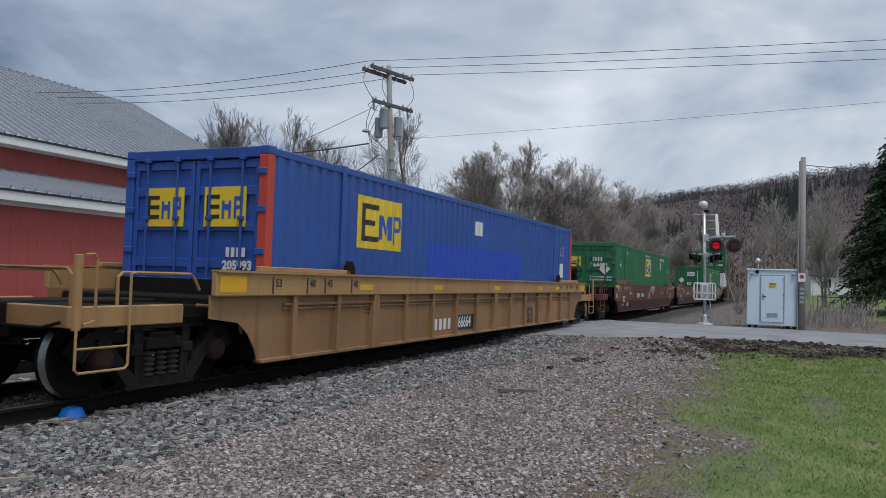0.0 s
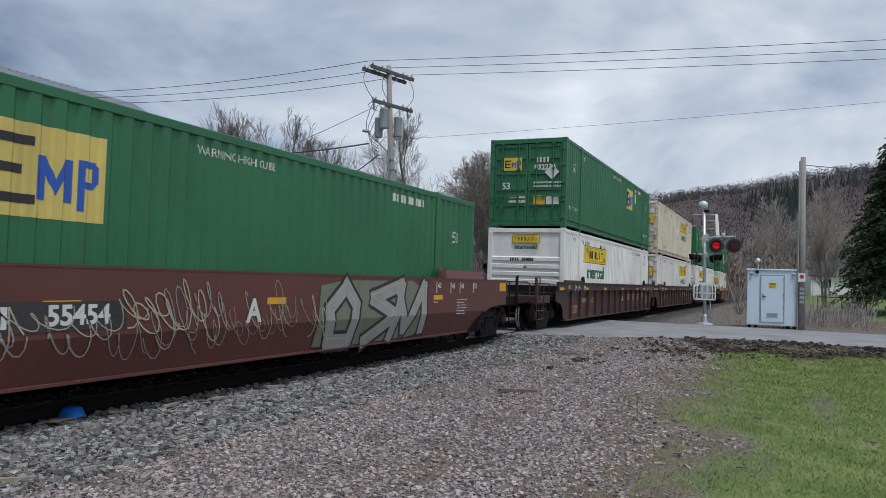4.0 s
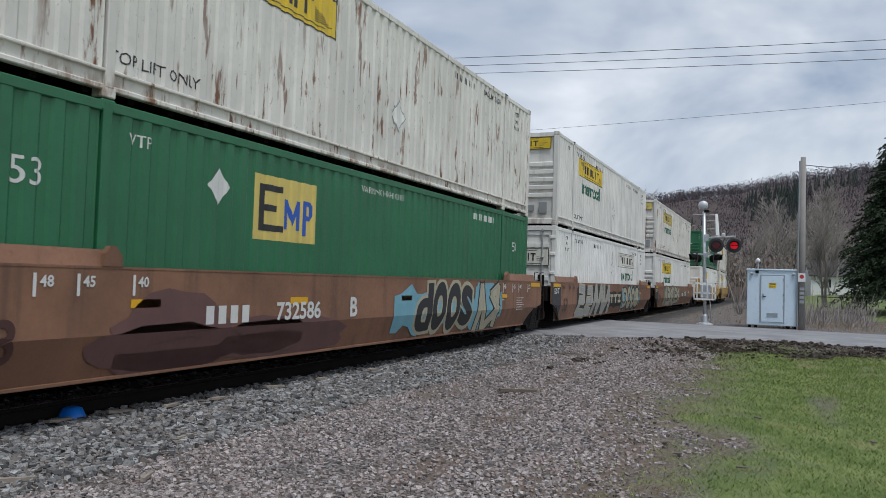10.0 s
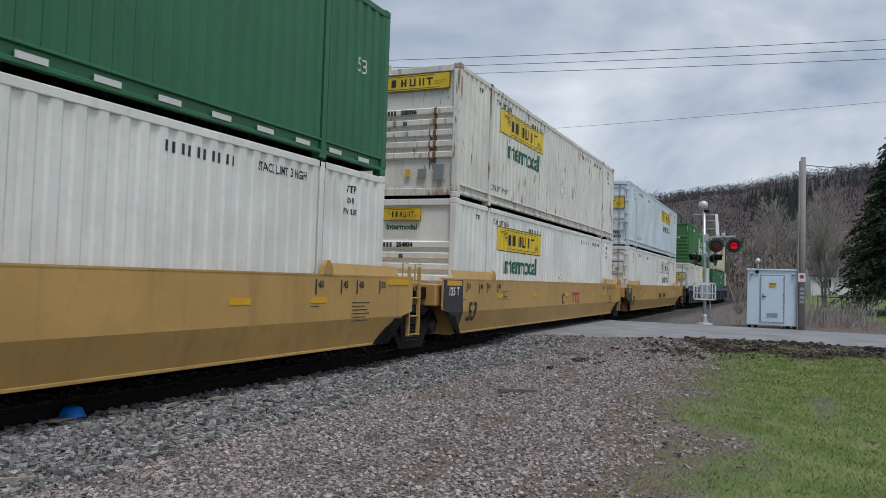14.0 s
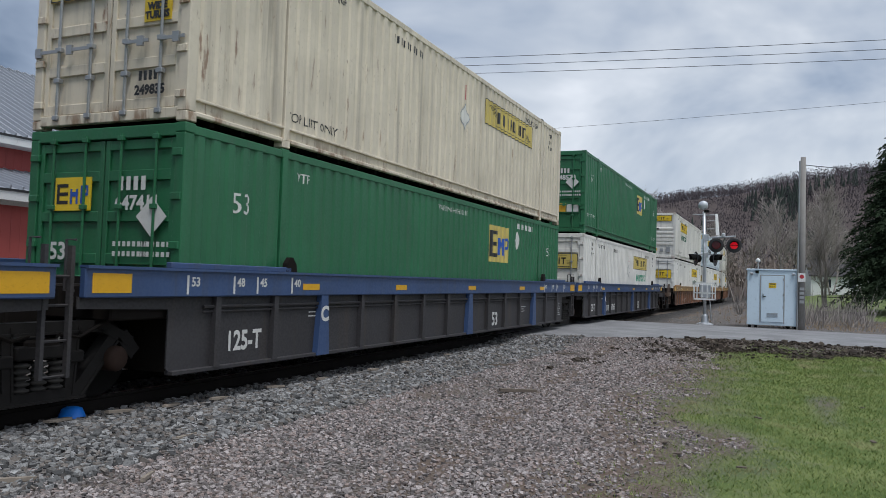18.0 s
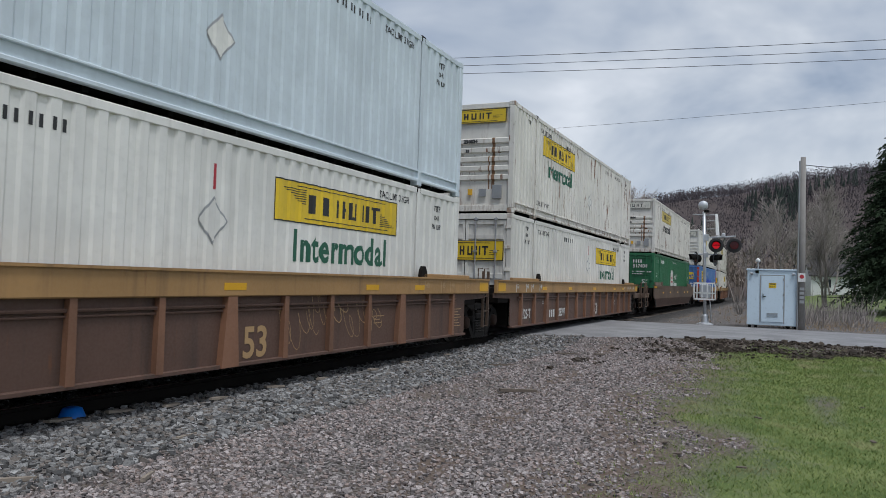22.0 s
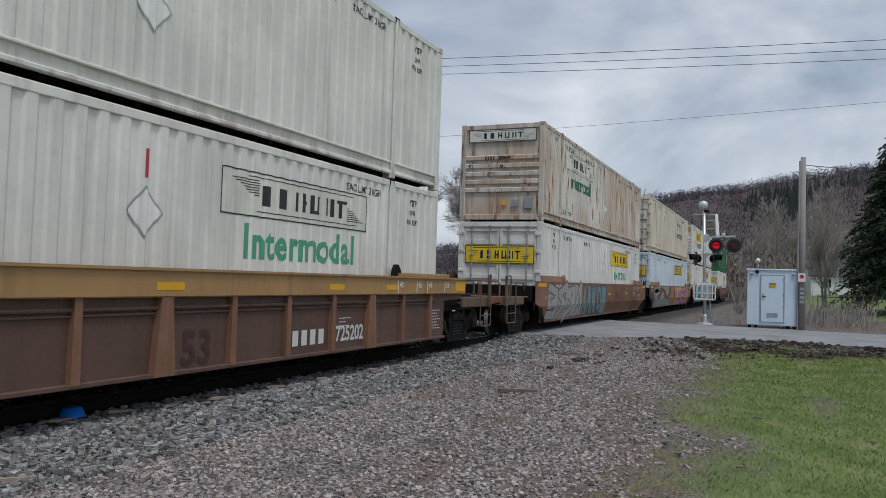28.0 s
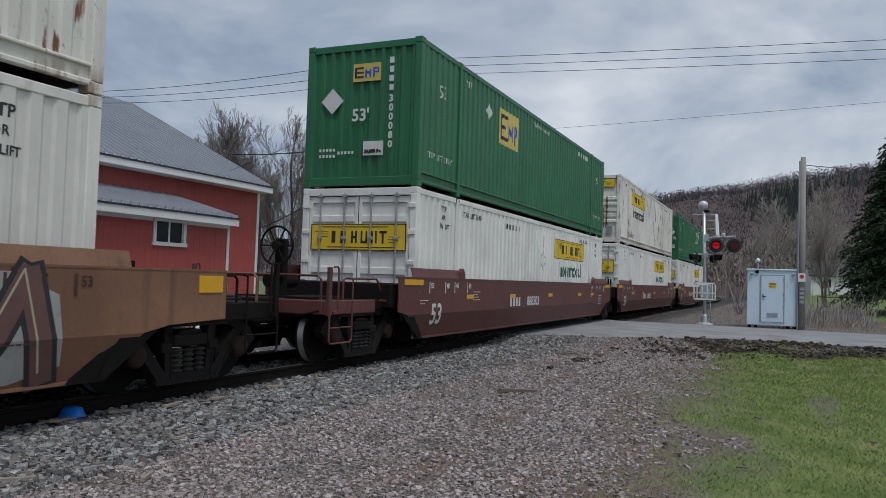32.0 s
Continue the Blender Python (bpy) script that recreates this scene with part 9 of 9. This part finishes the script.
def stones(name, px_, py_, size, material, label, flat=0.65, sink=0.25):
    """Thousands of sharp-edged stones, each an uneven six-sided block, in one mesh."""
    n_ = len(px_)
    cube = np.array([(a, b, c) for a in (-1, 1) for b in (-1, 1) for c in (-1, 1)], float)
    v = cube[None] * (1 + prng.uniform(-0.42, 0.42, (n_, 8, 3)))
    v *= (size[:, None] * prng.uniform(0.65, 1.35, (n_, 3)))[:, None, :]
    v[:, :, 2] *= flat
    a, b = prng.uniform(0, 6.283, n_), prng.uniform(-0.6, 0.6, n_)
    ca, sa, cb, sb = np.cos(a), np.sin(a), np.cos(b), np.sin(b)
    x, y, z = v[:, :, 0].copy(), v[:, :, 1].copy(), v[:, :, 2].copy()
    y2, z2 = y * cb[:, None] - z * sb[:, None], y * sb[:, None] + z * cb[:, None]
    v[:, :, 0], v[:, :, 1], v[:, :, 2] = x * ca[:, None] - y2 * sa[:, None], x * sa[:, None] + y2 * ca[:, None], z2
    gz = np.array([ground_z(p, q) for p, q in zip(px_, py_)])
    v[:, :, 0] += px_[:, None]
    v[:, :, 1] += py_[:, None]
    v[:, :, 2] += (gz + size * (0.5 - sink))[:, None]
    quads = np.array([(0, 1, 3, 2), (4, 6, 7, 5), (0, 4, 5, 1), (2, 3, 7, 6), (0, 2, 6, 4), (1, 5, 7, 3)])
    f = (quads[None] + 8 * np.arange(n_)[:, None, None]).reshape(-1, 4)
    me = bpy.data.meshes.new(name)
    me.from_pydata(v.reshape(-1, 3).tolist(), [], f.tolist())
    me.materials.append(material)
    return tagged(new(name, me), label, "stones", kind="stuff")


def stone_material(name, dark, light, warm):
    n = Nodes(name)
    geo = n.t.nodes.new("ShaderNodeNewGeometry")
    isl = geo.outputs["Random Per Island"]
    c = n.mix(isl, dark, light)
    w = n.t.nodes.new("ShaderNodeMath")
    w.operation = "FRACT"
    n.t.links.new(n.mul(isl, 17.0), w.inputs[0])
    c = n.mix(n.ramp(w.outputs[0], 0.62, 0.9), c, warm)
    c = n.mix(n.mul(n.ramp(n.noise(60, 3, vec=n.raw), 0.45, 0.7), 0.5), c, tint(dark, 0.8))
    return n.done(c, 0.9, spec=0.25)


M["ballast_stone"] = stone_material("grey_ballast_stone", (0.045, 0.045, 0.046), (0.36, 0.36, 0.36), (0.18, 0.16, 0.145))
M["gravel_stone"] = stone_material("brownish_gravel_stone", (0.10, 0.09, 0.088), (0.47, 0.42, 0.412), (0.30, 0.24, 0.22))

x = 2.0 + prng.uniform(0, 1, 105000) ** 1.35 * 22
y = prng.uniform(5.0, 9.9, 105000)
shoulder = np.array([2.45 + 0.30 * noise.noise((a * 0.6, 2.2, 0.0)) for a in x])
d = np.abs(y - TRACK_Y)
offrail = np.abs(d - 0.7525) > 0.10
edge = np.clip((shoulder + 0.75 - d) / 1.1, 0, 1)
keep = (prng.uniform(0, 1, len(x)) < 0.78 * edge) & offrail & (d < 3.3) & (x < np.array([along(NEAR_EDGE, b) for b in y]))
# the ties' tops stay partly bare
tie_x = np.abs(((x + 8) / 0.52) % 1 - 0.5) < 0.30
keep &= ~((d < 1.25) & ~tie_x & (prng.uniform(0, 1, len(x)) < 0.7))
x, y = x[keep], y[keep]
stones("ballast_stones", x, y, prng.uniform(0.010, 0.026, len(x)) * (1 + 0.012 * x), M["ballast_stone"], "sharp grey ballast stones along the track", 0.85, -0.15)
x = np.concatenate([3.4 + prng.uniform(0, 1, 72000) ** 1.5 * 19, prng.uniform(-9, 4.6, 9000)])
y = np.concatenate([prng.uniform(-0.6, 5.6, 72000), prng.uniform(0.4, 5.6, 9000)])
bare = np.array([grass_amount(a, b) for a, b in zip(x, y)]) < 0.35
patchy = np.array([noise.noise((a * 0.8, b * 0.8, 6.0)) for a, b in zip(x, y)]) > -0.28
bare &= np.array([road_d(a, b) for a, b in zip(x, y)]) < -0.2
worn = np.array([worn_amount(a, b) for a, b in zip(x, y)])
keep = bare & (patchy | (prng.uniform(0, 1, len(x)) < 0.35)) & (prng.uniform(0.45, 1.35, len(x)) > worn)
x, y = x[keep], y[keep]
stones("gravel_stones", x, y, prng.uniform(0.006, 0.0150, len(x)) * (1 + 0.020 * np.abs(x)), M["gravel_stone"], "fine brownish gravel scattered over the yard", 0.7, 0.0)

# grass
n = Nodes("spring_grass_blade")
geo = n.t.nodes.new("ShaderNodeNewGeometry")
c = n.mix(geo.outputs["Random Per Island"], (0.06, 0.12, 0.024), (0.28, 0.325, 0.11))
c = n.mix(n.mul(n.ramp(n.noise(1.1, 4, vec=n.raw), 0.52, 0.72), 0.75), c, (0.36, 0.32, 0.19))
M["blade"] = n.done(c, 0.7, spec=0.2)
x = np.concatenate([4.0 + prng.uniform(0, 1, 230000) ** 1.6 * 20, prng.uniform(-9, 5, 26000)])
y = np.concatenate([prng.uniform(-4.4, 3.0, 230000), prng.uniform(-9, 2.2, 26000)])
amt = np.array([grass_amount(a, b) for a, b in zip(x, y)])
keep = prng.uniform(0.02, 1.0, len(x)) ** 0.8 < amt
x, y = x[keep], y[keep]
k = len(x)
h = prng.uniform(0.009, 0.034, k) * (1 + 0.03 * np.abs(x))
w = prng.uniform(0.0016, 0.0036, k) * (1 + 0.10 * np.abs(x))
a = prng.uniform(0, 6.283, k)
z = np.array([ground_z(p, q) for p, q in zip(x, y)])
lx, ly = prng.normal(0, 1.0, k) * h, prng.normal(0, 1.0, k) * h
v = np.stack([np.stack([x - w * np.cos(a), y - w * np.sin(a), z - 0.004], 1), np.stack([x + w * np.cos(a), y + w * np.sin(a), z - 0.004], 1), np.stack([x + lx, y + ly, z + h], 1)], 1)
me = bpy.data.meshes.new("lawn_grass")
me.from_pydata(v.reshape(-1, 3).tolist(), [], np.arange(3 * k).reshape(-1, 3).tolist())
me.materials.append(M["blade"])
tagged(new("lawn_grass", me), "short green spring grass with dry patches", "grass", kind="stuff")

# churned mud beside the road
M["mud"] = stone_material("dark_churned_mud", (0.022, 0.017, 0.014), (0.085, 0.068, 0.055), (0.12, 0.10, 0.08))
x = prng.uniform(14, 27, 44000)
y = prng.uniform(-4, 4.2, 44000)
amt = np.array([dirt_amount(p, q) * (0.25 + 1.6 * max(0.0, noise.noise((p * 0.9, q * 0.9, 11.0)) + 0.12)) for p, q in zip(x, y)])
inroad = np.array([road_d(p, q) for p, q in zip(x, y)]) > -0.2
keep = (prng.uniform(0, 1, len(x)) < amt) & ~inroad
x, y, amt = x[keep], y[keep], amt[keep]
stones("mud_clods", x, y, prng.uniform(0.010, 0.016 + 0.036 * prng.uniform(0, 1, len(x)) ** 4, len(x)) * (0.6 + amt), M["mud"], "dark churned clods of mud beside the road", 0.9, -0.1)

# dry weeds and scrub behind the hut
def stems(name, count, x0, x1, y0, y1, h0, h1, r, material, label, branch=2):
    rng = random.Random(count)
    v, f = [], []
    for _ in range(count):
        x, y = rng.uniform(x0, x1), rng.uniform(y0, y1)
        if road_far(x, y) < 0.5:
            continue
        p = Vector((x, y, ground_z(x, y) - 0.02))
        for k in range(branch + 1):
            d = Vector((rng.gauss(0, 0.35), rng.gauss(0, 0.35), 1)).normalized()
            ln = rng.uniform(h0, h1) * (1 if k == 0 else 0.6)
            q = p + d * ln * 0.55
            e = q + (d + Vector((rng.gauss(0, 0.3), rng.gauss(0, 0.3), -0.1))).normalized() * ln * 0.45
            s = d.orthogonal().normalized() * r
            s.rotate(Matrix.Rotation(rng.uniform(0, 3.14), 3, d))
            j = len(v)
            v += [tuple(p - s), tuple(p + s), tuple(q + s * 0.7), tuple(q - s * 0.7), tuple(e)]
            f += [(j, j + 1, j + 2, j + 3), (j + 3, j + 2, j + 4)]
    return tagged(new(name, raw_mesh(name, v, f, material)), label, "weeds", kind="stuff")


M["straw"] = plain("dry_straw_weeds", (0.36, 0.27, 0.18), 0.9, 0, 0.3, 3, 0)
stems("dry_weeds", 750, 34.5, 44, -7, 0.6, 0.08, 0.36, 0.010, M["straw"], "dry tan weeds behind the signal hut")
stems("dry_weeds", 260, 36, 70, 1.2, 5.0, 0.08, 0.24, 0.012, M["straw"], "dry weeds beside the track")
stems("scrub", 170, 37, 47, -3.6, -0.6, 0.8, 2.4, 0.011, M["bark_pale"], "bare scrub stems behind the pole", 4)
stems("scrub", 130, 48, 66, -1.0, 3.0, 0.8, 2.4, 0.014, M["bark"], "bare scrub between hut and hill", 4)
stems("brush", 260, 34, 60, 11.5, 24, 0.8, 2.8, 0.014, M["bark"], "bare brush beyond the track", 4)

# scraps lying about
def scrap(name, x, y, ln, w, h, turn, material, label):
    rng = random.Random(int(x * 100))
    g = Geo()
    n_ = 6
    a, b = [], []
    for i in range(n_ + 1):
        t = i / n_
        ww = w * (0.45 + 0.55 * math.sin(math.pi * min(1, 0.15 + t * 0.8))) * rng.uniform(0.75, 1.1)
        a.append((ln * (t - 0.5), -ww / 2 + rng.uniform(-0.1, 0.1) * w))
        b.append((ln * (t - 0.5), ww / 2 + rng.uniform(-0.1, 0.1) * w))
    g.prism([(p, q, rng.uniform(-0.1, 0.1) * h) for p, q in a + b[::-1]], (0, 0, h))
    ob = solid(name, g, material, label, "debris", group="scraps on the ground")
    ob.matrix_world = Matrix.Translation((x, y, ground_z(x, y) + (0.045 if name == "tie_splinter" else 0.022))) @ Matrix.Rotation(turn, 4, "Z") @ Matrix.Rotation(0.06, 4, "Y")
    return ob


scrap("wood_scrap", 4.66, 4.56, 0.30, 0.035, 0.03, 0.5, M["bleached_wood"], "grey splinter of wood lying on gravel")
scrap("wood_scrap", 11.0, 3.62, 0.62, 0.10, 0.04, -0.75, M["tie_wood"], "dark rotten piece of bark on gravel")
scrap("wood_scrap", 5.95, 5.35, 0.36, 0.05, 0.02, 0.2, M["bleached_wood"], "brown wood splinter lying on ballast")
scrap("wood_scrap", 4.05, 5.35, 0.40, 0.05, 0.03, -0.5, M["bleached_wood"], "weathered plank end lying in ballast")
scrap("wood_scrap", 14.2, 5.0, 0.75, 0.06, 0.03, -0.4, M["tie_wood"], "dark broken tie splinter on gravel")
scrap("wood_scrap", 17.5, 4.6, 0.9, 0.08, 0.03, -0.3, M["tie_wood"], "dark wood splinter near the crossing")
scrap("wood_scrap", 17.9, 3.9, 0.7, 0.07, 0.03, -0.2, M["tie_wood"], "dark wood splinter near the crossing")
for x, y, t in ((6.9, 6.45, 0.3), (7.6, 6.35, 0.1), (8.8, 6.4, -0.2), (9.9, 6.35, 0.25), (11.4, 6.3, 0.1), (6.3, 6.6, -0.1), (5.6, 6.7, 0.2), (12.8, 6.4, 0.0), (14.6, 6.35, 0.15)):
    scrap("tie_splinter", x, y, 0.34, 0.09, 0.025, t, M["bleached_wood"], "bleached splinter off a tie's end")
for x, y in ((7.6, 0.35), (7.9, 0.95), (9.8, -0.9), (6.3, -0.6), (10.6, 0.3), (12.4, -1.0), (8.4, 1.15), (6.0, 0.75)):
    scrap("dead_leaf", x, y, 0.09, 0.06, 0.012, x, M["tie_wood"], "dark curled dead leaf on the lawn")
cap = solid("blue_cap", Geo().lathe([(0.155, 0.0), (0.15, 0.03), (0.10, 0.145), (0.06, 0.16), (0.01, 0.165)], (0, 0, 0), "z", 20), M["blue_cap"], "bright blue plastic cap beside the rail", "cap", smooth=True)
cap.matrix_world = Matrix.Translation((5.90, 6.86, 0.03))

# far house, fence and cart by the lawn
hx, hy = 118.0, -7.2
hz = ground_z(hx, hy)
house = thing("white_house", "small white house with a dark roof beyond the lawn", "house", at=Matrix.Translation((hx, hy, hz)) @ Matrix.Rotation(-1.45, 4, "Z"))
part("wall", Geo().box(-4.6, 4.6, -3, 3, -0.5, 2.6), M["barn_trim"], house)
part("gable", Geo().prism([(-4.6, -3, 2.6), (-4.6, 3, 2.6), (-4.6, 0, 4.4)], (9.2, 0, 0)), M["barn_trim"], house)
for s in (-1, 1):
    part("roof", Geo().prism([(-4.9, s * 3.4, 2.35), (4.9, s * 3.4, 2.35), (4.9, 0, 4.55), (-4.9, 0, 4.55)], (0, 0, 0.12)), M["grime"], house)
for x in (-2.6, 0.4, 2.8):
    part("window", Geo().box(x - 0.45, x + 0.45, -3.04, -3.0, 0.9, 2.0), M["glass"], house)
fence = thing("picket_fence", "pale board fence beyond the lawn", "fence")
for i in range(34):
    y = -7.0 - i * 0.16
    part("picket", Geo().box(84, 84.03, y - 0.065, y + 0.065, ground_z(84, y) - 0.1, ground_z(84, y) + 1.15), M["pole_wood"], fence)
cart = thing("flat_cart", "dark metal utility trailer with a frame on the grass", "trailer", at=Matrix.Translation((46.5, -2.7, ground_z(46.5, -2.7))))
part("bed", Geo().box(-0.5, 0.5, -1.2, 1.2, 0.34, 0.48, 0.01), M["steel_dark"], cart)
for y in (-1.15, 0.0, 1.15):
    part("post", Geo().box(-0.5, -0.46, y - 0.02, y + 0.02, 0.48, 1.25), M["steel_dark"], cart)
part("top_bar", Geo().box(-0.5, -0.46, -1.15, 1.15, 1.21, 1.25), M["steel_dark"], cart)
for y in (-0.85, 0.85):
    part("wheel", Geo().lathe([(0.08, -0.08), (0.22, -0.07), (0.24, 0.0), (0.22, 0.07), (0.08, 0.08)], (-0.55, y, 0.22), "x", 16), M["wire"], cart)

# ------------------------------------------------------------------ movement


def motions():
    """The train runs past at a steady pace."""
    for ob, place, z in moving:
        rows = []
        for k in range(0, 65):
            t = k * 0.5
            x, y, a = track_point(place + 13.215 + HL - SPEED * t)
            rows.append((t, pose(x, y, RAIL_Z + z, 0, 0, math.degrees(a))))
        walk(ob, rows)
    # two lamps flash in turn: an added vane turns edge-on at the lit one
    for k, vane in enumerate(vanes):
        rows = []
        half = 0.516
        first = 6.05 - 12 * half
        for i in range(0, 66):
            a, b = first + i * half, first + (i + 1) * half
            lit = (i % 2 == 0) == (k == 0)
            m = pose(0.225, 0, 0, 0, 86 if lit else 0, 0)
            rows += [(max(0.0, a + 0.02), m), (min(32.0, b - 0.02), m)]
        rows = [r for i, r in enumerate(rows) if 0 <= r[0] <= 32 and (i == 0 or r[0] > rows[i - 1][0])]
        walk(vane, rows)


motions()
